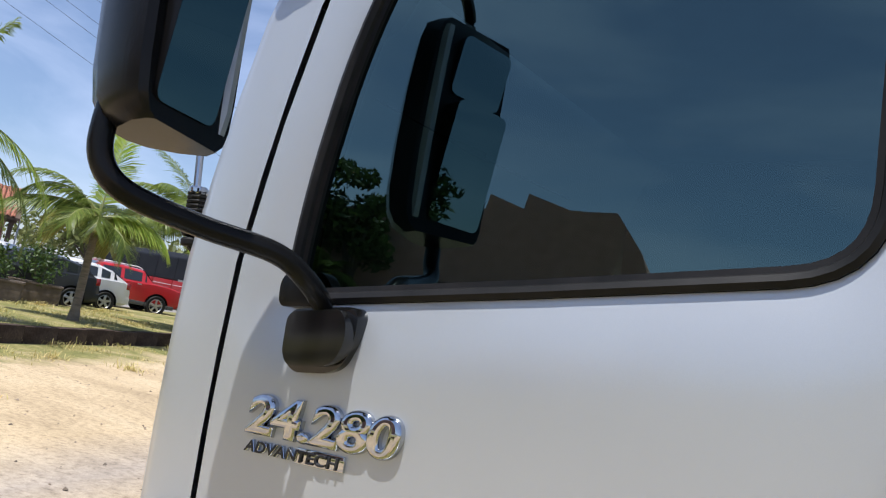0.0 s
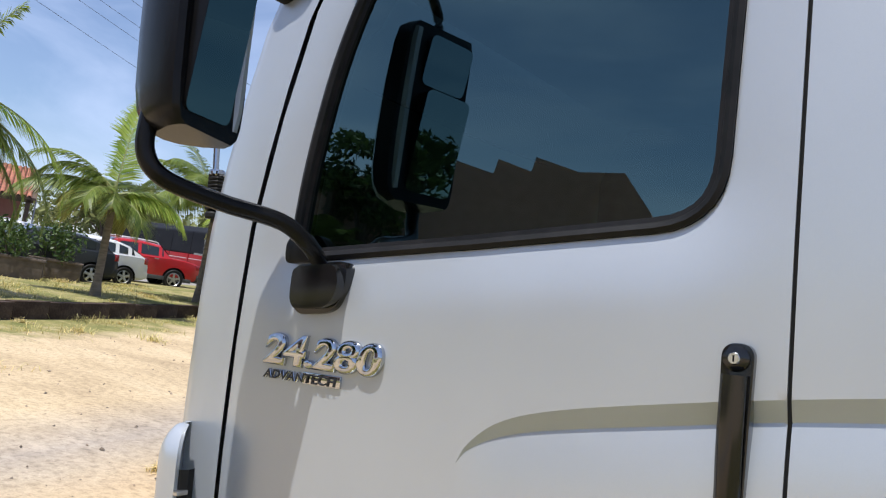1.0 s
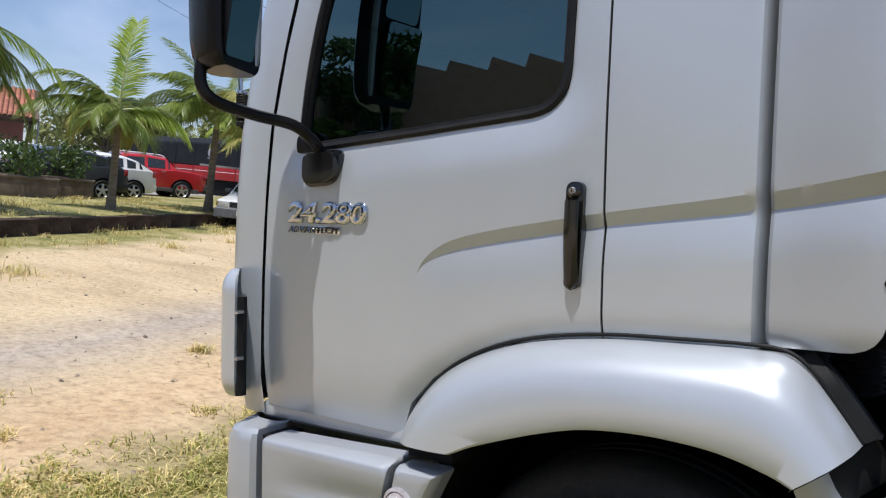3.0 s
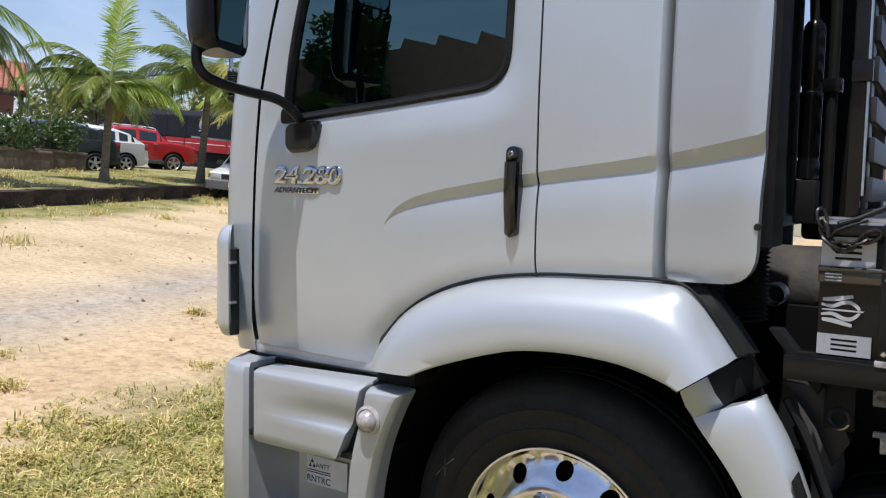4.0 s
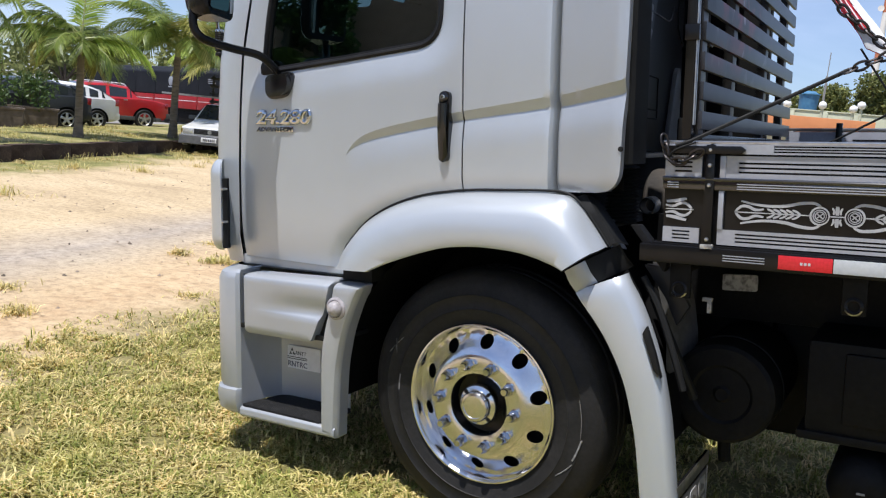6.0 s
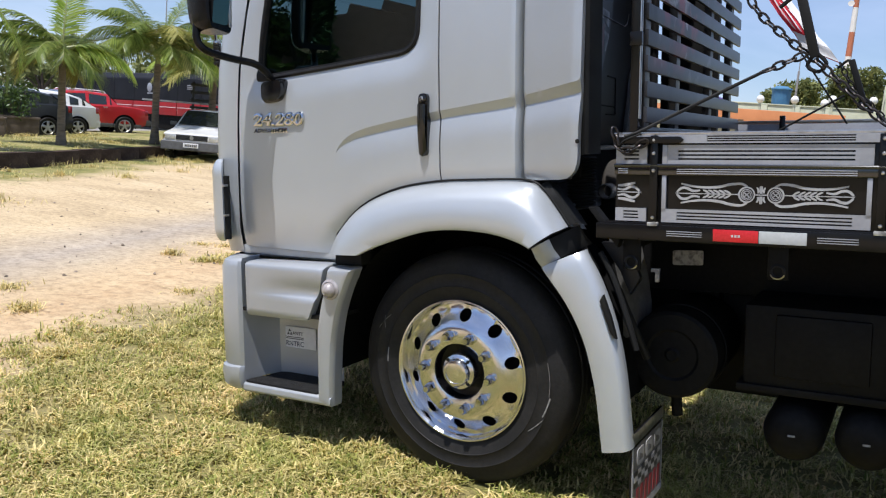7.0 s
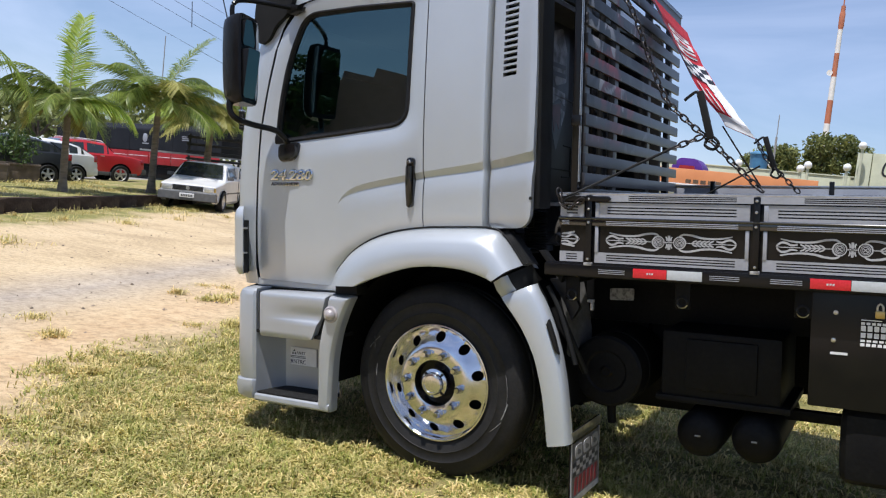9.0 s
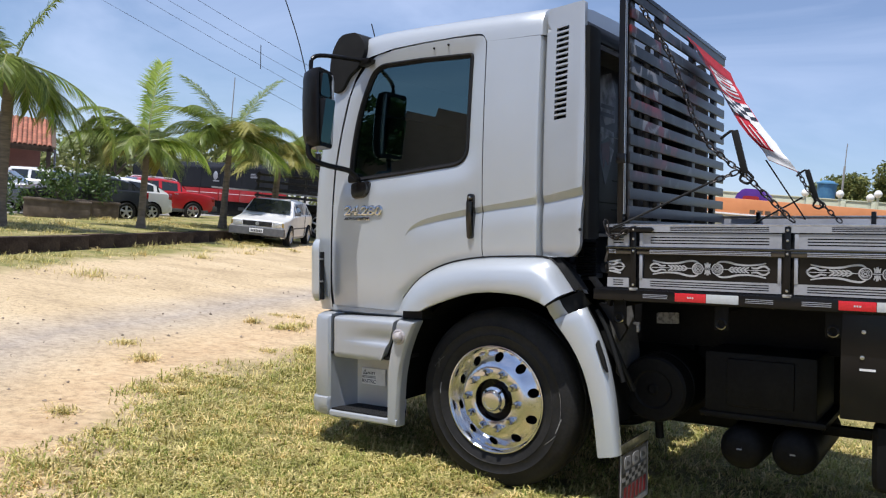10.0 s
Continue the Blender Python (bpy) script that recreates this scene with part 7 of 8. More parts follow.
palm("palm", "tall palm with hanging frond ends, beside the kerb", (-15.27, 5.58, 0.28), 3.1, [(63, -8, 3.0, 80, "frond_new"), (60, -34, 2.4, 48, "frond"), (61, 72, 2.0, 22, "frond"), (62, -20, 2.9, 66, "frond"), (57, -28, 2.5, 60, "frond_new"), (66, -8, 1.7, 110, "frond"), (40, -20, 1.5, 75, "frond_new"), (20, 5, 1.4, 110, "frond"),
    (345, 15, 1.5, 110, "frond"), (325, 30, 1.6, 115, "frond"), (300, 20, 1.7, 110, "frond"), (275, 40, 1.9, 100, "frond"), (250, 20, 2.0, 95, "frond"), (235, 50, 2.1, 80, "frond"), (210, 60, 2.1, 65, "frond"), (190, 30, 1.9, 90, "frond"), (160, 20, 1.7, 100, "frond"), (130, 10, 1.5, 105, "frond"), (100, 5, 1.4, 110, "frond_old"), (80, -10, 1.3, 90, "frond_old")], 4, 0.5, (0.1, 0.0), 0.13)


def crown(centres, count, size, seed, squash=0.8):
    """Loose leaves over several rounded clumps."""
    rng = np.random.default_rng(seed)
    verts, faces = [], []
    for _ in range(count):
        c = centres[rng.integers(len(centres))]
        d = rng.normal(size=3)
        d /= np.linalg.norm(d)
        r = c[3] * rng.uniform(0.55, 1.0) * (1 + 0.25 * noise.noise(tuple(d * 2.2 + c[0])))
        p = Vector((c[0] + d[0] * r, c[1] + d[1] * r, c[2] + d[2] * r * squash))
        u = Vector(rng.normal(size=3)).normalized()
        v = u.cross(Vector(rng.normal(size=3))).normalized()
        s = size * rng.uniform(0.5, 1.2)
        j = len(verts)
        verts += [p - u * s, p + v * s * 0.4, p + u * s, p - v * s * 0.4]
        faces.append((j, j + 1, j + 2, j + 3))
    return verts, faces


def tree(name, label, base, trunk_h, centres, count, size, seed, mat="leaf_far", group=""):
    t = thing(name, label, "tree", group, Matrix.Translation(base))
    part("trunk", tube([(0, 0, -0.2), (0.1, 0.05, trunk_h * 0.5), (0.0, 0.1, trunk_h * 1.2)], 0.05 * trunk_h + 0.05, 8, 3, 0.03 * trunk_h), M["bark"], t)
    for k, c in enumerate(centres[:5]):
        part("limb", tube([(0, 0.05, trunk_h * 0.7), (c[0] * 0.5, c[1] * 0.5, (trunk_h + c[2]) * 0.5), (c[0], c[1], c[2])], 0.025 * trunk_h + 0.02, 6, 3, 0.02), M["bark"], t)
    v, f = crown(centres, count, size, seed)
    mesh_from("crown", v, f, M[mat], t)
    return t


# ---- vehicles ----
M["whitecar"] = material("white car paint", (0.72, 0.72, 0.71), 0.35, second=(0.64, 0.63, 0.61), scale=2, coat=0.6)
M["redcar"] = material("red car paint", (0.50, 0.012, 0.014), 0.3, second=(0.42, 0.01, 0.012), scale=2, coat=0.8)
M["silvercar"] = material("silver car paint", (0.50, 0.51, 0.52), 0.3, 0.5, second=(0.44, 0.45, 0.46), scale=2, coat=0.6)
M["darkcar"] = material("dark grey car paint", (0.035, 0.038, 0.045), 0.35, 0.2, second=(0.05, 0.05, 0.055), scale=2, coat=0.6)
M["carglass"] = material("dark car glass", (0.02, 0.025, 0.028), 0.05, 0.0, second=(0.03, 0.034, 0.036), scale=3, coat=0.5)
M["tail"] = material("red tail lamp", (0.35, 0.01, 0.012), 0.15, second=(0.25, 0.01, 0.01), scale=30, coat=1.0)
M["head"] = material("headlamp glass", (0.62, 0.62, 0.60), 0.1, 0.3, second=(0.4, 0.4, 0.39), scale=40, coat=1.0)
M["bumper"] = material("grey bumper plastic", (0.07, 0.07, 0.072), 0.6, second=(0.10, 0.10, 0.10), scale=12)


def car_wheel(parent, x, y, r, side_, mat="steel"):
    w = part("wheel", revolve([(r * 0.62, 0.16), (r * 0.66, 0.0), (r * 0.9, -0.01), (r * 0.98, 0.02), (r, 0.06), (r, 0.15), (r * 0.95, 0.19), (r * 0.6, 0.18)], (0, 0, 0), seg=28), M["tyre"], parent)
    spokes = [revolve([(r * 0.56, 0.03), (r * 0.62, 0.0), (r * 0.66, 0.005), (r * 0.66, 0.03)], (0, 0, 0), seg=28), revolve([(0, 0.005), (r * 0.16, 0.01), (r * 0.2, 0.04)], (0, 0, 0), seg=16)]
    for k in range(5):
        spokes.append(moved(box(-0.035, 0.035, 0.012, 0.04, r * 0.12, r * 0.6, 0.006), Matrix.Rotation(radians(72 * k), 4, "Y")))
    part("rim", join(*spokes), M[mat], w)
    part("brake", revolve([(r * 0.6, 0.05), (0, 0.052)], (0, 0, 0), seg=20), M["dark"], w)
    w.location = (x, y, r)
    if side_ > 0:
        w.rotation_euler = (0, 0, math.pi)
    return w


def car(name, label, m, paint, length, width, st, wheels, r, category="car", wheel_mat="steel", glass_cols=(), extras=True):
    """st: rows of x, sill, belt height, roof height (belt where there is no cabin), half width. The nose is at x = 0."""
    t = thing(name, label, category, m=m)
    rows = []
    for x, sill, belt, roof, hw in st:
        g = max(0.0, roof - belt)
        tum = min(0.16, g * 0.32)
        half = [(hw * 0.90, sill), (hw * 0.985, sill + 0.08), (hw, sill + (belt - sill) * 0.55), (hw * 0.985, belt - 0.03), (hw * 0.955, belt), (hw * 0.955 - tum * 0.9, belt + g * 0.86), (hw * 0.93 - tum - 0.03, belt + g * 0.97), (hw * 0.55, roof + 0.012), (0, roof + 0.02)]
        rows.append([(x, -a, z) for a, z in half] + [(x, a, z) for a, z in half[-2::-1]])
    body = part("body", loft(rows, caps=True), M[paint], t, angle=28)
    n = len(st)
    # glass lies a little proud of the cabin sides
    for i in range(n - 1):
        (x0, s0, b0, r0, h0), (x1, s1, b1, r1, h1) = st[i], st[i + 1]
        g0, g1 = r0 - b0, r1 - b1
        if max(g0, g1) < 0.1:
            continue
        for sg in (-1, 1):
            def at(x, hw, belt, roof, v):
                g = roof - belt
                tum = min(0.16, g * 0.32)
                return Vector((x, sg * (hw * 0.955 - tum * 0.9 * v + 0.008), belt + g * 0.86 * v))
            pts = [at(x0 + 0.06, h0, b0, r0, 0.10), at(x1 - 0.06, h1, b1, r1, 0.10), at(x1 - 0.06, h1, b1, r1, 0.92), at(x0 + 0.06, h0, b0, r0, 0.92)]
            if g0 < 0.1:
                k = 0.22
                pts = [at(x0 + 0.25, h0, b0, b0 + g1 * 0.3, 0.10), pts[1], pts[2], at(x1 - 0.10, h1, b1, r1, 0.90)]
            if g1 < 0.1:
                pts = [pts[0], at(x1 - 0.25, h1, b1, b1 + g0 * 0.3, 0.10), at(x0 + 0.10, h0, b0, r0, 0.90), pts[3]]
            bm = bmesh.new()
            bm.faces.new([bm.verts.new(p) for p in pts])
            part("side_window", bm, M["carglass"], t)
        if min(g0, g1) < 0.1:
            lo, hi = ((x0, h0, b0), (x1, h1, r1)) if g0 < 0.1 else ((x1, h1, b1), (x0, h0, r0))
            bm = bmesh.new()
            d = Vector((hi[0] - lo[0], 0, hi[2] - lo[2]))
            nrm = Vector((-d.z, 0, d.x)).normalized()
            if nrm.z < 0:
                nrm = -nrm
            a, b = Vector((lo[0], 0, lo[2] + 0.02)) + d * 0.08, Vector((lo[0], 0, lo[2] + 0.02)) + d * 0.90
            vs = [a + Vector((0, -lo[1] * 0.84, 0)), a + Vector((0, lo[1] * 0.84, 0)), b + Vector((0, hi[1] * 0.70, 0)), b + Vector((0, -hi[1] * 0.70, 0))]
            bm.faces.new([bm.verts.new(v + nrm * 0.025) for v in vs])
            part("windscreen", bm, M["carglass"], t)
    for x in wheels:
        for sg in (-1, 1):
            car_wheel(t, x, sg * (width / 2 + 0.03), r, sg, wheel_mat)
            part("wheel_arch", revolve([(r * 1.17, -0.012), (r * 1.17, 0.01), (r * 0.6, 0.012)], (x, sg * (width / 2 + 0.012), r), seg=24, a0=-10, a1=190), M["dark"], t)
    return t


def to_world(x, y, heading, z=None):
    """The pose of a car whose nose is at (x, y) and points along the heading."""
    return Matrix.Translation((x, y, ground_z(x, y) if z is None else z)) @ Matrix.Rotation(radians(heading + 180), 4, "Z")


# white hatchback on the sand, its nose towards the truck
HB = [(0.0, 0.30, 0.60, 0.60, 0.72), (0.06, 0.24, 0.72, 0.72, 0.77), (0.85, 0.20, 0.82, 0.82, 0.80), (1.0, 0.20, 0.86, 0.86, 0.80), (1.52, 0.20, 0.89, 1.33, 0.80), (2.5, 0.20, 0.90, 1.345, 0.80), (3.15, 0.20, 0.90, 1.30, 0.795), (3.62, 0.22, 0.90, 0.92, 0.78), (3.75, 0.30, 0.80, 0.80, 0.74)]
WHITE = to_world(-15.3, 13.05, -60, 0.0)
gol = car("hatchback", "boxy white old hatchback with grey bumpers on sand", WHITE, "whitecar", 3.75, 1.6, HB, (0.72, 3.05), 0.285)
part("front_bumper", prism(corners([(-0.06, 0.28), (0.12, 0.28), (0.12, 0.50), (-0.04, 0.52)], 0.03), "y", -0.79, 0.79, 0.02), M["bumper"], gol, "grey plastic bumper")
part("rear_bumper", prism(corners([(3.68, 0.30), (3.82, 0.30), (3.82, 0.50), (3.68, 0.52)], 0.03), "y", -0.77, 0.77, 0.02), M["bumper"], gol)
part("grille", box(-0.012, 0.04, -0.42, 0.42, 0.55, 0.69, 0.005), M["bumper"], gol)
for k in range(4):
    part("grille_bar", box(-0.018, -0.008, -0.41, 0.41, 0.565 + 0.032 * k, 0.575 + 0.032 * k), M["dark"], gol)
part("grille_badge", revolve([(0.0, -0.01), (0.05, -0.01), (0.055, 0.0)], (-0.015, 0, 0.62), "x", 20), M["steel"], gol)
for sg in (-1, 1):
    part("headlamp", box(-0.012, 0.05, min(sg * 0.44, sg * 0.70), max(sg * 0.44, sg * 0.70), 0.55, 0.69, 0.01), M["head"], gol, "square headlamp")
    part("indicator", box(0.0, 0.06, min(sg * 0.71, sg * 0.76), max(sg * 0.71, sg * 0.76), 0.56, 0.68, 0.006), M["brass"], gol)
    part("door_mirror", box(1.15, 1.25, min(sg * 0.78, sg * 0.95), max(sg * 0.78, sg * 0.95), 0.90, 1.0, 0.02), M["bumper"], gol)
    part("side_strip", box(0.95, 2.85, sg * 0.803 - 0.006, sg * 0.803 + 0.006, 0.50, 0.54), M["bumper"], gol)
    part("door_gap", box(2.52, 2.535, sg * 0.80 - 0.008, sg * 0.80 + 0.004, 0.28, 0.90), M["dark"], gol)
    part("door_pillar", box(2.47, 2.53, sg * 0.735 - 0.05, sg * 0.735 + 0.05, 0.90, 1.30, 0.01), M["whitecar"], gol)
plate = part("number_plate", box(-0.075, -0.06, -0.2, 0.2, 0.36, 0.48, 0.004), M["white"], gol, "pale number plate")
for k in range(7):
    part("plate_bar", box(-0.078, -0.074, -0.16 + 0.047 * k, -0.13 + 0.047 * k, 0.385, 0.45), M["ink"], plate)
for sg in (-1, 1):
    part("wiper", tube([(1.04, sg * 0.1, 0.92), (1.14, sg * 0.1 - 0.4, 1.0)], 0.008, 5, 0), M["dark"], gol)

# red pickup, seen from its side, its tail to the right
PU = [(x, s, b * 0.95, t * 0.93, w) for x, s, b, t, w in [(0.0, 0.45, 0.75, 0.75, 0.78), (0.10, 0.36, 0.95, 0.95, 0.86), (0.9, 0.32, 1.08, 1.08, 0.92), (1.15, 0.32, 1.10, 1.10, 0.92), (1.85, 0.32, 1.12, 1.64, 0.92), (2.6, 0.32, 1.13, 1.68, 0.92), (3.35, 0.32, 1.14, 1.62, 0.92), (3.72, 0.32, 1.17, 1.20, 0.92), (4.3, 0.34, 1.14, 1.14, 0.915), (4.72, 0.38, 1.07, 1.07, 0.90), (4.86, 0.46, 0.98, 0.98, 0.86), (4.9, 0.52, 0.85, 0.85, 0.82)]]
pk = car("pickup", "red double-cab pickup with roof rails", to_world(-26.9, 15.3, 252), "redcar", 4.9, 1.84, PU, (0.95, 3.95), 0.365, "pickup")
for sg in (-1, 1):
    part("roof_rail", tube([(1.95, sg * 0.66, 1.54), (2.1, sg * 0.66, 1.59), (3.1, sg * 0.66, 1.59), (3.3, sg * 0.66, 1.52)], 0.022, 6, 4), M["white"], pk, "pale roof rail")
    part("tail_lamp", box(4.66, 4.86, sg * 0.83 - 0.06, sg * 0.83 + 0.06, 0.80, 0.98, 0.02), M["tail"], pk)
    part("door_handle", box(2.3, 2.45, sg * 0.925 - 0.012, sg * 0.925 + 0.012, 0.98, 1.02, 0.006), M["steel"], pk)
    part("door_handle", box(3.15, 3.3, sg * 0.925 - 0.012, sg * 0.925 + 0.012, 1.0, 1.04, 0.006), M["steel"], pk)
    part("sill_trim", box(0.6, 4.6, sg * 0.90 - 0.03, sg * 0.90 + 0.03, 0.30, 0.44, 0.01), M["bumper"], pk)
    part("door_gap", box(2.58, 2.595, sg * 0.918 - 0.008, sg * 0.918 + 0.006, 0.45, 1.12), M["dark"], pk)
part("tail_bumper", prism(corners([(4.80, 0.42), (4.98, 0.45), (4.98, 0.62), (4.80, 0.64)], 0.03), "y", -0.88, 0.88, 0.02), M["bumper"], pk)
part("bed_edge", box(3.78, 4.3, -0.80, 0.80, 1.06, 1.10, 0.01), M["bumper"], pk)

# white hatchback between the palms, its tail to the right
HT = [(0.0, 0.35, 0.62, 0.62, 0.74), (0.08, 0.28, 0.80, 0.80, 0.80), (0.85, 0.24, 0.92, 0.92, 0.83), (1.0, 0.24, 0.95, 0.95, 0.83), (1.65, 0.24, 0.95, 1.36, 0.83), (2.3, 0.24, 0.97, 1.41, 0.83), (2.9, 0.24, 0.99, 1.37, 0.82), (3.3, 0.24, 1.0, 1.27, 0.81), (3.72, 0.26, 1.0, 1.02, 0.80), (3.88, 0.30, 0.92, 0.92, 0.78), (3.95, 0.38, 0.72, 0.72, 0.74)]
ht = car("hatchback", "white rounded hatchback parked by the palms", to_world(-24.2, 12.2, 255), "whitecar", 3.95, 1.66, HT, (0.78, 3.2), 0.31)
M["darkcar"] = material("dark grey car paint", (0.022, 0.023, 0.026), 0.35, 0.2, second=(0.016, 0.017, 0.019), scale=2, coat=0.6)
dk = car("hatchback", "dark grey hatchback parked behind a palm trunk", to_world(-22.75, 10.1, 255), "darkcar", 3.95, 1.66, HT, (0.78, 3.2), 0.31)
sv = car("saloon", "silver saloon parked at the lawn's edge", to_world(-27.4, 9.0, 230), "silvercar", 4.3, 1.7, [(0.0, 0.35, 0.60, 0.60, 0.74), (0.08, 0.28, 0.74, 0.74, 0.80), (1.0, 0.24, 0.88, 0.88, 0.84), (1.2, 0.24, 0.90, 0.90, 0.84), (1.85, 0.24, 0.93, 1.40, 0.84), (2.7, 0.24, 0.95, 1.43, 0.84), (3.2, 0.24, 0.96, 1.36, 0.84), (3.75, 0.24, 0.97, 0.99, 0.83), (4.22, 0.28, 0.96, 0.96, 0.80), (4.3, 0.36, 0.8, 0.8, 0.76)], (0.8, 3.4), 0.31)
wp = car("pickup", "white pickup parked under the roof", to_world(-33.0, 14.0, 225), "whitecar", 4.9, 1.84, PU, (0.95, 3.95), 0.365, "pickup")
for c, x, paint in ((ht, 3.86, "whitecar"), (dk, 3.86, "darkcar"), (sv, 4.22, "silvercar")):
    for sg in (-1, 1):
        part("tail_lamp", box(x - 0.06, x + 0.06, sg * 0.70 - 0.09, sg * 0.70 + 0.09, 0.78, 0.98, 0.02), M["tail"], c)
    part("tail_bumper", prism(corners([(x - 0.1, 0.32), (x + 0.1, 0.34), (x + 0.1, 0.55), (x - 0.1, 0.58)], 0.03), "y", -0.78, 0.78, 0.03), M[paint], c)

# tarpaulin-covered lorry trailer behind the cars
M["tarp"] = material("black tarpaulin", (0.008, 0.009, 0.012), 0.65, spec=0.2, second=(0.015, 0.016, 0.02), scale=1.5, bump=0.3, bump_scale=6)
M["redboard"] = material("red side board", (0.34, 0.012, 0.014), 0.45, second=(0.26, 0.01, 0.012), scale=2)
TR = Matrix.Translation((-39.6, 28.2, -0.05)) @ Matrix.Rotation(math.atan2(-3.0, 15.0), 4, "Z") @ Matrix.Rotation(radians(-0.9), 4, "Y")
tl = thing("trailer", "long trailer with black tarpaulin and red side boards", "trailer", m=TR)
part("tarpaulin", prism(corners([(-1.25, 1.35), (1.25, 1.35), (1.25, 2.45), (0.9, 2.72), (-0.9, 2.72), (-1.25, 2.45)], 0.08), "x", 0, 15.5, 0.03), M["tarp"], tl, "black tarpaulin cover")
for k in range(8):
    part("side_board", box(0.06 + k * 1.93, 1.93 + k * 1.93, -1.29, -1.25, 0.78, 1.36, 0.01), M["redboard"], tl, "red side board")
    part("board_line", box(0.1 + k * 1.93, 1.88 + k * 1.93, -1.296, -1.288, 1.13, 1.155), M["white"], tl)
    part("tarp_hoop", box(0.0 + k * 1.93, 0.05 + k * 1.93, -1.262, -1.24, 1.36, 2.45, 0.005), M["tarp"], tl)
part("trailer_frame", box(0, 15.5, -1.1, 1.1, 0.62, 0.80, 0.02), M["chassis"], tl)
# dark sheet added in place of the shadow under the trailer
part("side_skirt", box(0.2, 15.3, -1.12, -1.04, 0.12, 0.64, 0.02), M["chassis"], tl)
part("tarp_mark", revolve([(0.0, -0.01), (0.20, -0.01), (0.22, 0.0)], (9.2, -1.26, 2.02), seg=24), M["board"], tl)
part("tarp_mark_bar", box(9.0, 9.55, -1.27, -1.25, 1.72, 1.78), M["board"], tl)
for k in range(3):
    part("tarp_mark_bar", box(12.4, 13.0 - 0.1 * k, -1.27, -1.25, 1.98 + 0.08 * k, 2.02 + 0.08 * k), M["board"], tl)
for x in (1.5, 2.7, 3.9, 12.2, 13.5):
    car_wheel(tl, x, -1.05, 0.5, -1)
    car_wheel(tl, x, 1.05, 0.5, 1)
# dark flatbed lorry with a ladder rack, half behind the hatchback
lr = thing("lorry", "dark flatbed lorry with grey ladder rack parked far back", "truck", m=Matrix.Translation((-21.0, 18.4, 0.0)) @ Matrix.Rotation(radians(45), 4, "Z"))
part("flatbed", box(0, 7, -1.2, 1.2, 0.95, 1.2, 0.02), M["chassis"], lr)
for z in (1.35, 1.6, 1.85, 2.1):
    part("rack_rail", box(0, 7, -1.24, -1.18, z, z + 0.09, 0.01), M["gate"], lr)
for x in (0.1, 1.8, 3.5, 5.2, 6.9):
    part("rack_post", box(x - 0.04, x + 0.04, -1.2, -1.14, 1.2, 2.25, 0.01), M["gate"], lr)
part("ladder", join(box(-1.5, 5, -1.35, -1.28, 1.50, 1.56), box(-1.5, 5, -0.98, -0.91, 1.50, 1.56), *[box(-1.4 + 0.4 * k, -1.36 + 0.4 * k, -1.3, -0.93, 1.51, 1.55) for k in range(16)]), M["board"], lr)
for x in (1.2, 2.4, 5.8):
    car_wheel(lr, x, -1.0, 0.5, -1)
    car_wheel(lr, x, 1.0, 0.5, 1)

# house with a tiled porch roof
M["tile"] = material("clay roof tile", (0.38, 0.145, 0.085), 0.85, second=(0.26, 0.10, 0.06), scale=4, fine=(30, 0.25), vary=0.25)
M["pinkwall"] = material("pink rendered wall", (0.36, 0.17, 0.13), 0.9, second=(0.29, 0.13, 0.10), scale=2, fine=(30, 0.1))
M["timber"] = material("dark timber", (0.07, 0.045, 0.03), 0.8, second=(0.12, 0.08, 0.05), scale=5, stretch=(1, 1, 0.2))
hs = thing("house", "pink house with red tiled porch roof on timber posts", "house", m=Matrix.Translation((-37.2, 16.2, 0.0)) @ Matrix.Rotation(radians(60), 4, "Z"))
part("wall", box(-7, 3.0, 1.8, 6, 0, 2.75, 0.02), M["pinkwall"], hs)
part("roof_deck", prism([(-0.6, 2.55), (-0.6, 2.66), (3.4, 4.12), (3.4, 4.0)], "x", -7.5, 3.6), M["timber"], hs)
row = part("roof_tile", revolve([(0.085, -0.21), (0.10, 0.21), (0.085, 0.21), (0.07, -0.21)], (0, 0, 0), "y", 8, 0, 180), M["tile"], hs)
row.location = (-7.4, -0.45, 2.72)
row.rotation_euler = (radians(20), 0, 0)
for i in range(52):
    for j in range(10):
        if i + j == 0:
            continue
        o = new("roof_tile", row.data)
        o.parent = hs
        o.location = (-7.4 + 0.21 * i, -0.45 + 0.385 * j, 2.72 + 0.1405 * j + 0.008 * math.sin(i * 3.7 + j))
        o.rotation_euler = (radians(20), 0, 0)
for x in (-6.5, -3.0, 0.2, 3.3):
    part("porch_post", box(x - 0.1, x + 0.1, -0.45, -0.25, 0, 2.6, 0.01), M["timber"], hs)
part("porch_beam", box(-7.4, 3.5, -0.45, -0.30, 2.42, 2.60, 0.01), M["timber"], hs)
part("door", box(-2.0, -1.1, 1.76, 1.82, 0, 2.1, 0.01), M["timber"], hs)
part("window", box(-5.0, -3.6, 1.77, 1.82, 0.9, 1.9, 0.01), M["carglass"], hs)
for k in range(4):
    part("porch_lattice", tube([(3.6, -0.4 + 0.5 * k, 0.9), (3.6, 0.1 + 0.5 * k, 2.6)], 0.03, 6, 0), M["board"], hs)

# planters with shrubs
M["planter"] = material("weathered timber planter", (0.10, 0.075, 0.055), 0.9, second=(0.17, 0.13, 0.10), scale=5, bump=0.4, bump_scale=30)
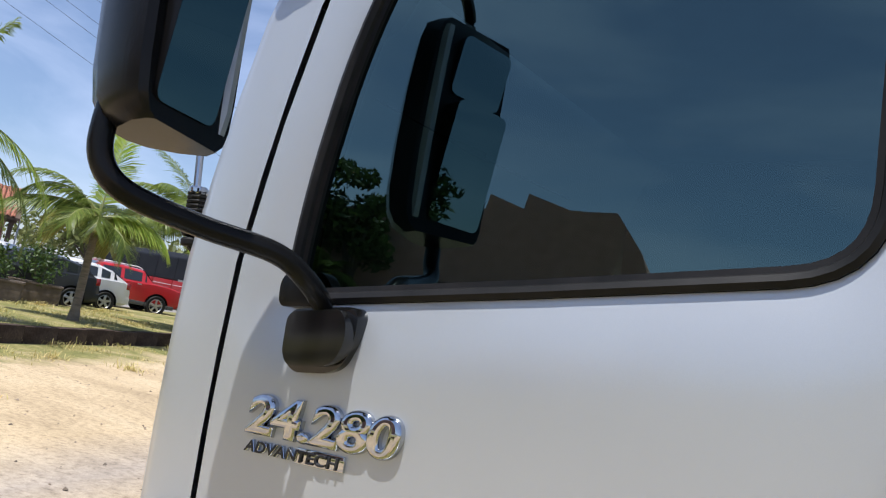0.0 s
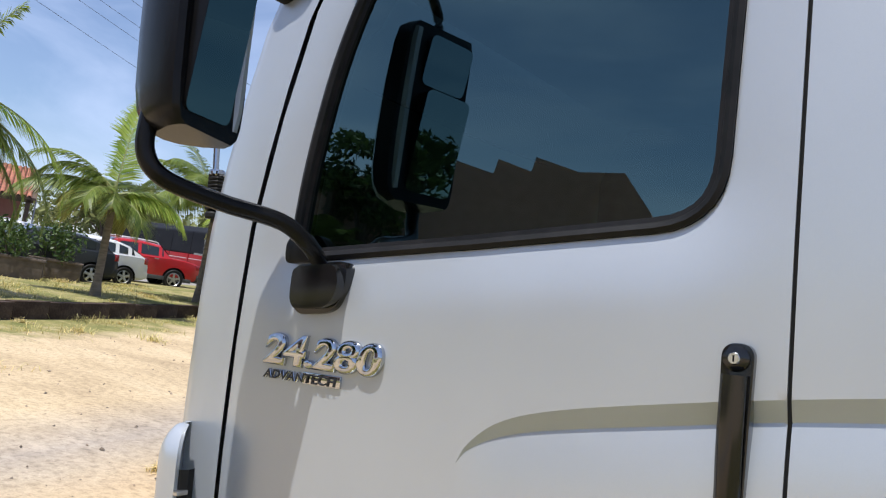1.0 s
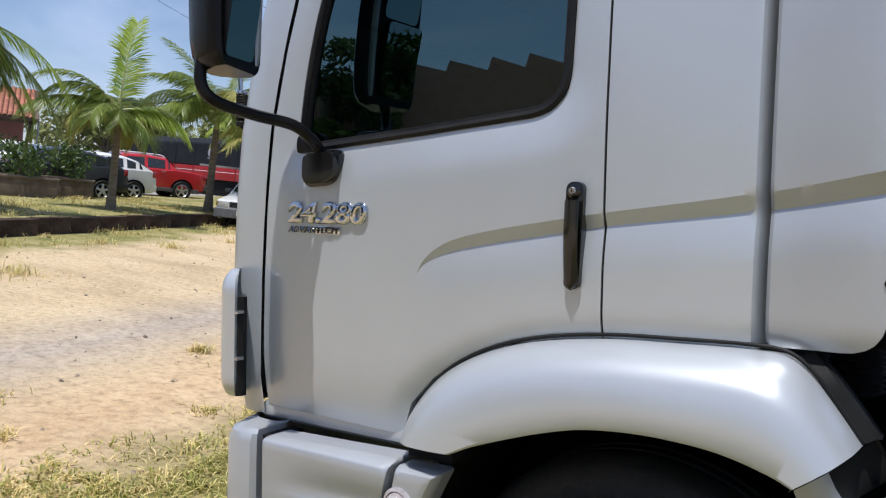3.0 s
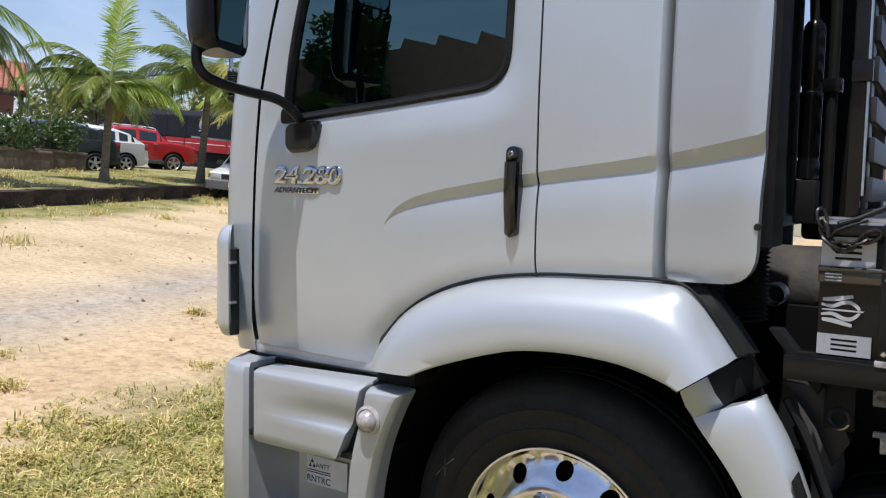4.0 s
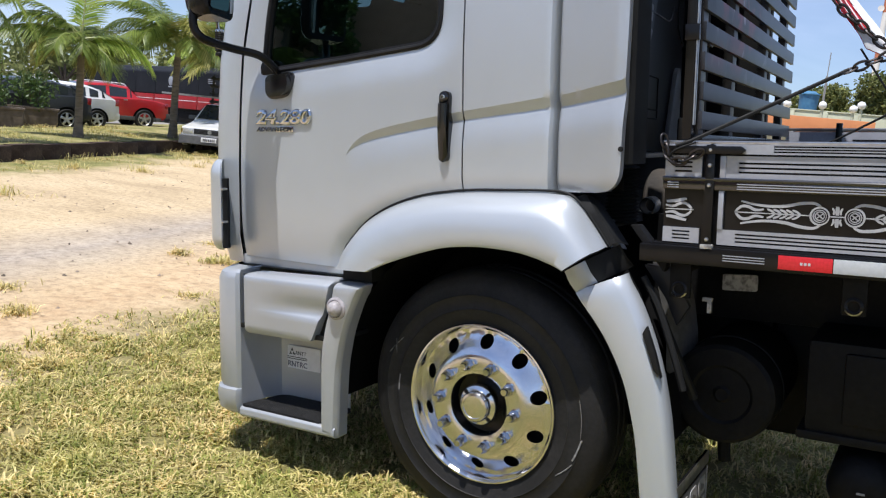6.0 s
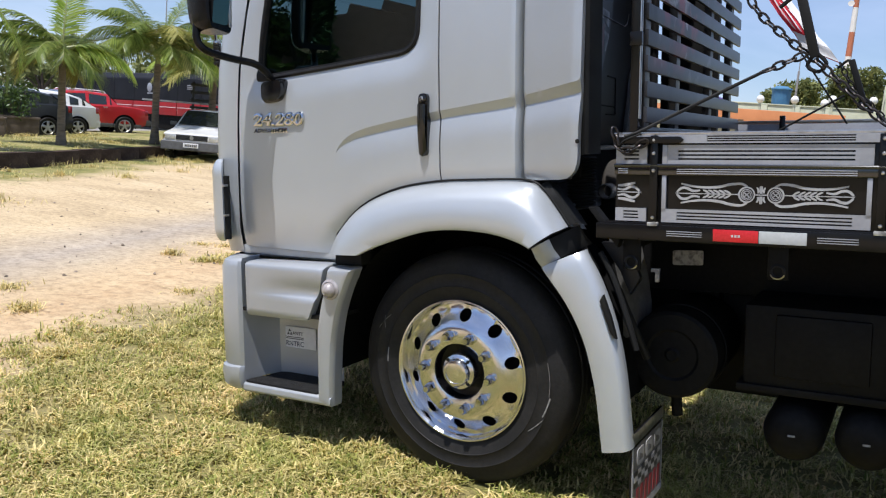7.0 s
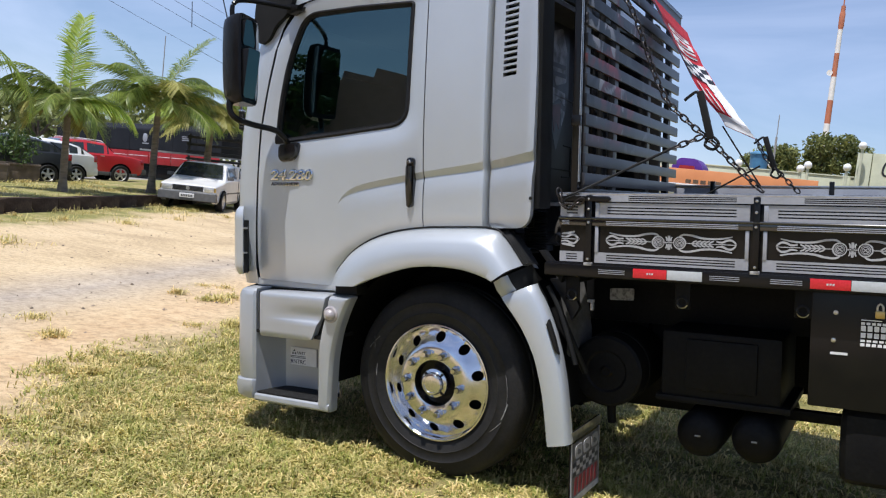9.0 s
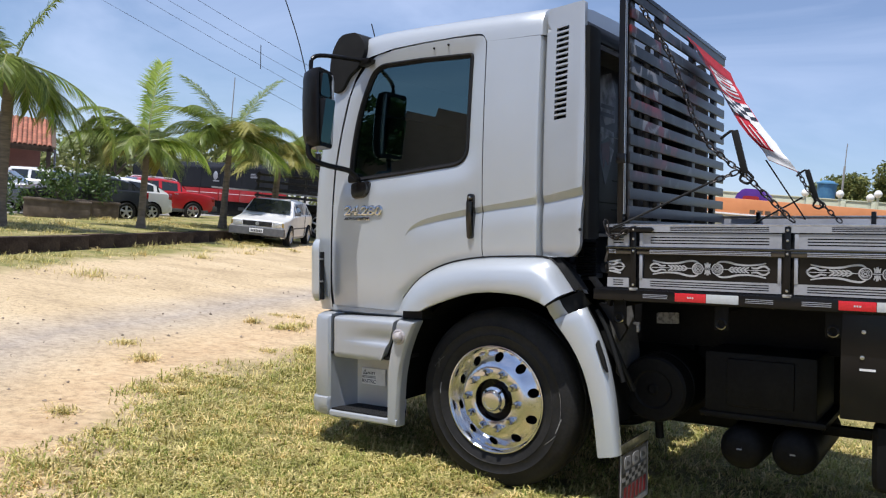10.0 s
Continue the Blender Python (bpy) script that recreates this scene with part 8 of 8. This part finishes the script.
for k, (x, y, w) in enumerate(((-20.0, 9.9, 1.7), (-20.9, 11.75, 1.3))):
    pl = thing("planter", "weathered wooden planter box by the lawn", "planter", "planters", Matrix.Translation((x, y, ground_z(x, y))) @ Matrix.Rotation(radians(55), 4, "Z"))
    part("trough", box(-w / 2, w / 2, -0.25, 0.25, 0, 0.5, 0.02), M["planter"], pl)
    part("rim", box(-w / 2 - 0.03, w / 2 + 0.03, -0.28, 0.28, 0.46, 0.52, 0.01), M["planter"], pl)
    part("soil", box(-w / 2 + 0.03, w / 2 - 0.03, -0.22, 0.22, 0.505, 0.53), M["bark"], pl)
    sh = thing("shrub", "leafy dark shrub growing in a planter", "shrub", "shrubs", Matrix.Translation((x, y, ground_z(x, y) + 0.5)))
    cs = [(0.35 * math.cos(a), 0.35 * math.sin(a), 0.32 + 0.2 * (a % 2), 0.32 + 0.06 * k) for a in (0, 1.3, 2.6, 3.9, 5.2)] + [(0, 0, 0.62 + 0.15 * k, 0.28)]
    for c in cs:
        part("stem", tube([(0, 0, 0), (c[0] * 0.4, c[1] * 0.4, c[2] * 0.6), (c[0], c[1], c[2] + 0.2)], 0.014, 5, 3, 0.006), M["bark"], sh)
    v, f = crown(cs, 900, 0.07, 20 + k, 1.1)
    mesh_from("leaves", v, f, M["leaf"], sh)
for k, (x, y, hgt, n) in enumerate(((-21.5, 9.0, 1.0, 700), (-21.4, 10.6, 0.9, 500))):
    sh = thing("shrub", "loose green shrub at the parking edge", "shrub", "shrubs", Matrix.Translation((x, y, ground_z(x, y))))
    cs = [(0.5 * math.cos(a), 0.5 * math.sin(a), hgt * (0.5 + 0.12 * (a % 3)), 0.5) for a in (0, 1.3, 2.6, 3.9, 5.2)]
    for c in cs:
        part("stem", tube([(0, 0, 0), (c[0] * 0.4, c[1] * 0.4, c[2] * 0.6), (c[0], c[1], c[2] + 0.2)], 0.018, 5, 3, 0.006), M["bark"], sh)
    v, f = crown(cs, n, 0.08, 30 + k, 1.2)
    mesh_from("leaves", v, f, M["leaf"], sh)

# trees far behind on that side
far_spots = [(-46, 30, 5.5), (-50, 36, 6.0), (-44, 40, 4.5), (-38, 44, 4.2), (-33, 47, 4.5), (-28, 50, 4.0), (-52, 24, 5.0), (-56, 18, 5.5), (-55, 10, 6.0), (-48, 12, 5.0)]
for k, (x, y, hgt) in enumerate(far_spots):
    rng = np.random.default_rng(50 + k)
    cs = [(rng.uniform(-2.2, 2.2), rng.uniform(-2.2, 2.2), hgt * rng.uniform(0.42, 0.78), rng.uniform(1.0, 1.7)) for _ in range(7)]
    tree("tree", "broad dark green tree beyond the parked cars", (x, y, 0), hgt * 0.4, cs, 1500, 0.28, 60 + k, group="far trees")

# poles and overhead wires
M["wire"] = material("black cable", (0.02, 0.02, 0.022), 0.6)
M["pole"] = material("grey concrete pole", (0.30, 0.29, 0.28), 0.9, second=(0.24, 0.23, 0.22), scale=3)
pole = thing("lamp_pole", "slender grey pole far behind the palms", "pole", m=Matrix.Translation((-42.2, 36.2, 0)))
part("shaft", tube([(0, 0, 0), (0, 0, 9.1)], 0.06, 8, 0, 0.03), M["pole"], pole)
wires = thing("overhead_wires", "four thin black overhead wires with a spacer", "cable")
for a, b in (((-34.5, 14.5, 12.4), (-21.0, 29.6, 3.9)), ((-34.0, 15.1, 12.6), (-21.1, 29.5, 4.5)), ((-33.3, 16.0, 13.0), (-21.1, 29.6, 5.0)), ((-35.0, 14.0, 11.6), (-21.0, 29.7, 3.0))):
    part("wire", tube([a, ((a[0] + b[0]) / 2, (a[1] + b[1]) / 2, (a[2] + b[2]) / 2 - 0.15), b], 0.008, 4, 6), M["wire"], wires)
part("spacer", tube([(-26.7, 23.5, 8.2), (-26.65, 23.55, 7.1)], 0.02, 5, 0), M["wire"], wires)

# ---- beyond the bed ----
M["orange"] = material("orange painted board", (0.62, 0.25, 0.10), 0.6, second=(0.55, 0.21, 0.08), scale=1.5)
M["cream"] = material("pale green rendered wall", (0.52, 0.53, 0.40), 0.9, second=(0.44, 0.45, 0.34), scale=1.5, fine=(20, 0.06))
M["globe"] = material("white lamp globe", (0.80, 0.79, 0.76), 0.4, second=(0.72, 0.71, 0.68), scale=4)
M["tank"] = material("blue plastic tank", (0.06, 0.17, 0.30), 0.5, second=(0.08, 0.22, 0.36), scale=3)
M["purple"] = material("purple plastic", (0.09, 0.02, 0.22), 0.4, second=(0.07, 0.015, 0.18), scale=3)
M["towerred"] = material("faded orange tower paint", (0.44, 0.15, 0.075), 0.7, second=(0.38, 0.13, 0.07), scale=1)
M["towerwhite"] = material("white tower paint", (0.72, 0.70, 0.66), 0.7, second=(0.65, 0.63, 0.6), scale=1)
AW = Matrix.Translation((-11.2, 38.8, 0)) @ Matrix.Rotation(radians(9.5), 4, "Z")
aw = thing("awning", "long orange sign board on a low pale building", "building", m=AW)
part("fascia", box(-6, 9.2, -0.12, 0.12, 2.72, 3.46, 0.03), M["orange"], aw, "orange fascia board")
part("wall", box(-6, 9.2, 0.2, 3.2, 0, 2.9, 0.02), M["cream"], aw)
part("gutter", box(-6, 9.4, -0.2, -0.12, 2.64, 2.72, 0.01), M["white"], aw)
for k in range(5):
    part("fascia_letter_bar", box(3.1 + 0.36 * k, 3.36 + 0.36 * k, -0.135, -0.12, 2.76, 2.95), M["timber"], aw)
part("dark_sign", box(7.0, 8.6, -0.18, -0.12, 2.70, 2.86, 0.01), M["timber"], aw)
part("end_board", box(8.6, 10.6, -0.22, -0.12, 2.66, 2.78, 0.01), M["white"], aw)
pp = thing("play_shelter", "rounded purple plastic canopy behind the sign board", "canopy", m=Matrix.Translation((-9.2, 44.5, 0)))
part("shell", prism(corners([(-1.0, 3.2), (1.0, 3.2), (0.8, 3.9), (0.45, 4.25), (-0.45, 4.25), (-0.8, 3.9)], 0.15), "y", -0.8, 0.8, 0.08), M["purple"], pp)
part("stand", box(-0.8, 0.8, -0.6, 0.6, 0, 3.2, 0.02), M["redboard"], pp)
part("opening", prism(corners([(-0.55, 3.3), (0.55, 3.3), (0.4, 3.85), (-0.4, 3.85)], 0.1), "y", -0.83, -0.79), M["redboard"], pp)
wl = thing("boundary_wall", "long pale green wall with lamp piers", "wall", m=Matrix.Translation((-12.5, 54.6, 0)) @ Matrix.Rotation(radians(6), 4, "Z"))
part("wall", box(-4, 30, 0, 0.25, 0, 4.52, 0.02), M["cream"], wl)
part("coping", box(-4, 30, -0.06, 0.31, 4.52, 4.60, 0.02), M["cream"], wl)
for k, x in enumerate((4.3, 6.25, 8.1, 10.6, 12.7)):
    gl = part("pier", box(x - 0.22, x + 0.22, -0.25, 0.0, 0, 4.5 if k < 4 else 4.85, 0.02), M["cream"], wl)
for k, (x, y, z) in enumerate(((-8.2, 53.3, 4.65), (-6.2, 53.4, 4.72), (-4.5, 53.6, 4.62), (-4.1, 53.7, 4.88), (-1.9, 54.1, 4.95), (-1.2, 54.15, 6.35), (1.4, 54.4, 4.9))):
    lg = thing("globe_lamp", "white globe lamp standing on the wall", "lamp", "globe lamps", Matrix.Translation((x, y, z)))
    part("globe", revolve([(0.0, 0.24)] + [(0.24 * math.sin(a * math.pi / 12), 0.24 * math.cos(a * math.pi / 12)) for a in range(1, 12)] + [(0.0, -0.24)], (0, 0, 0.1), "z", 20), M["globe"], lg)
    part("stem", tube([(0, 0, -z), (0, 0, -0.12)], 0.09, 8, 0), M["cream"], lg)
sg_ = thing("sign_wall", "tall pale green sign wall with dark script", "wall", m=Matrix.Translation((-0.7, 55.0, 0)) @ Matrix.Rotation(radians(4), 4, "Z"))
part("slab", box(0.1, 9, 0, 0.4, 0, 6.1, 0.03), M["cream"], sg_)
part("pier", box(-0.75, 0.05, -0.2, 0.5, 0, 6.05, 0.03), M["cream"], sg_)
for k, pts in enumerate(([(1.55, 5.55), (1.3, 5.85), (0.85, 5.5), (0.75, 4.9), (1.1, 4.75), (1.5, 5.0)], [(2.1, 5.2), (1.75, 5.15), (1.7, 4.85), (2.05, 4.9), (2.12, 5.2), (2.2, 4.8)], [(2.35, 5.2), (2.55, 4.8), (2.85, 5.25)], [(2.95, 5.0), (3.3, 5.1), (3.2, 5.25), (2.95, 5.0), (3.1, 4.78), (3.4, 4.9)])):
    part("script_stroke", ribbon(pts, 0.12, -0.02, 0.01), M["ink"], sg_)
tk = thing("water_tank", "blue plastic water tank on a low roof", "tank", m=Matrix.Translation((-7.6, 57.2, 4.55)))
part("drum", revolve([(0.0, 1.34), (0.35, 1.33), (0.50, 1.22), (0.68, 1.18), (0.70, 1.10), (0.62, 1.08), (0.55, 0.0), (0.0, 0.0)], (0, 0, 0), "z", 28), M["tank"], tk)
part("stand", box(-0.9, 0.9, -0.9, 0.9, -4.55, 0.0, 0.02), M["bumper"], tk)
ms = thing("radio_mast", "thin dark lattice mast behind the wall", "mast", m=Matrix.Translation((-7.8, 65.1, 0)))
part("shaft", tube([(0, 0, 0), (0, 0, 6.6), (0, 0, 7.6)], 0.09, 6, 0), M["pole"], ms)
part("rod", tube([(0, 0, 7.5), (0, 0, 9.3)], 0.035, 5, 0), M["pole"], ms)
tw = thing("radio_tower", "tall red and white banded radio tower far away", "tower", m=Matrix.Translation((-12.8, 155.5, 0)))
for k in range(9):
    z0 = 2.4 + 4.0 * k
    part("band", revolve([(0.62 - 0.03 * k, z0), (0.59 - 0.03 * k, z0 + 4.0)], (0, 0, 0), "z", 12), M["towerred" if k % 2 == 0 else "towerwhite"], tw)
part("base", revolve([(0.66, 0), (0.62, 2.4)], (0, 0, 0), "z", 12), M["towerwhite"], tw)
part("aerial_ring", revolve([(0.36, 34.3), (0.46, 35.0), (0.48, 37.0), (0.3, 37.6)], (0, 0, 0), "z", 8), M["towerred"], tw)
part("rod", tube([(0, 0, 38), (0, 0, 41)], 0.12, 6, 0), M["towerred"], tw)
part("dish", revolve([(0.0, 0.3), (0.5, 0.0), (0.0, 0.05)], (-0.7, -0.5, 27), "y", 12), M["towerwhite"], tw)
for k, (x, y, hgt) in enumerate(((-8.2, 70.5, 8.2), (-4.5, 71, 9.2), (-6.3, 72, 9.0), (-1.6, 71.5, 8.6), (2.5, 72, 9.2), (-9.6, 74, 7.2), (6.0, 72, 9.2))):
    rng = np.random.default_rng(80 + k)
    cs = [(rng.uniform(-1.6, 1.6), rng.uniform(-1.2, 1.2), hgt * rng.uniform(0.55, 0.86), rng.uniform(0.9, 1.35)) for _ in range(8)]
    tree("tree", "round dense green tree behind the pale wall", (x, y, 0), hgt * 0.45, cs, 3600, 0.2, 90 + k, group="trees behind the wall")
# houses and trees close the horizon all round
for k in range(40):
    a = radians(9 * k + 4)
    d = 95 + 12 * math.sin(k * 2.1)
    x, y = d * math.cos(a), d * math.sin(a)
    if -30 < x < 25 and y > 0:
        continue
    rng = np.random.default_rng(200 + k)
    cs = [(rng.uniform(-7, 7), rng.uniform(-3, 3), rng.uniform(2.0, 5.5), rng.uniform(2.0, 3.2)) for _ in range(9)]
    tree("tree", "distant green tree closing the horizon", (x, y, 0), 3.0, cs, 900, 0.55, 240 + k, group="horizon trees")

# ---- behind the camera ----
M["shed"] = material("brown brick wall", (0.50, 0.30, 0.24), 0.9, second=(0.38, 0.22, 0.17), scale=3, fine=(25, 0.2))
shed = thing("workshop", "dark brick workshop with a stepped sawtooth roofline", "building", m=Matrix.Translation((-9.2, -22.6, 0)) @ Matrix.Rotation(radians(-16), 4, "Z"))
part("wall", prism([(-11.5, 0), (0.3, 0), (0.3, 4.6), (0.0, 5.3), (-0.9, 6.5), (-2.3, 6.35), (-3.7, 6.8), (-3.75, 6.2), (-4.9, 6.6), (-4.95, 6.0), (-6.3, 6.4), (-6.35, 5.9), (-7.5, 6.2), (-7.55, 5.7), (-11.5, 5.0)], "y", -8, 0.0), M["shed"], shed)
part("gate", box(-6.2, -3.4, 0.0, 0.05, 0, 3.0, 0.01), M["timber"], shed)
for x in (-9.5, -2.4):
    part("window", box(x - 0.7, x + 0.7, 0.0, 0.04, 1.2, 2.4, 0.01), M["carglass"], shed)
for k, (x, y, hgt) in enumerate(((-18.2, -18.8, 7.6), (-17.0, -19.2, 6.6), (-20.5, -17.5, 6.4))):
    rng = np.random.default_rng(300 + k)
    cs = [(rng.uniform(-0.8, 0.8), rng.uniform(-0.8, 0.8), hgt * rng.uniform(0.5, 0.9), rng.uniform(0.45, 0.8)) for _ in range(9)]
    tree("tree", "slim dark tree beside the workshop", (x, y, 0), hgt * 0.5, cs, 2000, 0.16, 310 + k, "leaf", "workshop trees")
palm("palm", "low palm beside the workshop", (-17.7, -18.4, 0), 2.0, [(a, 30 + 20 * (k % 3), 1.7, 80, "frond") for k, a in enumerate(range(0, 360, 28))], 9, 0.42)

rng = np.random.default_rng(330)
cs = [(rng.uniform(-1.2, 1.2), rng.uniform(-1.2, 1.2), 4.2 * rng.uniform(0.5, 0.95), rng.uniform(0.5, 0.9)) for _ in range(10)]
tree("tree", "leafy tree standing behind the truck", (13.5, -5.2, 0), 2.0, cs, 2600, 0.16, 331, "leaf", "yard trees")
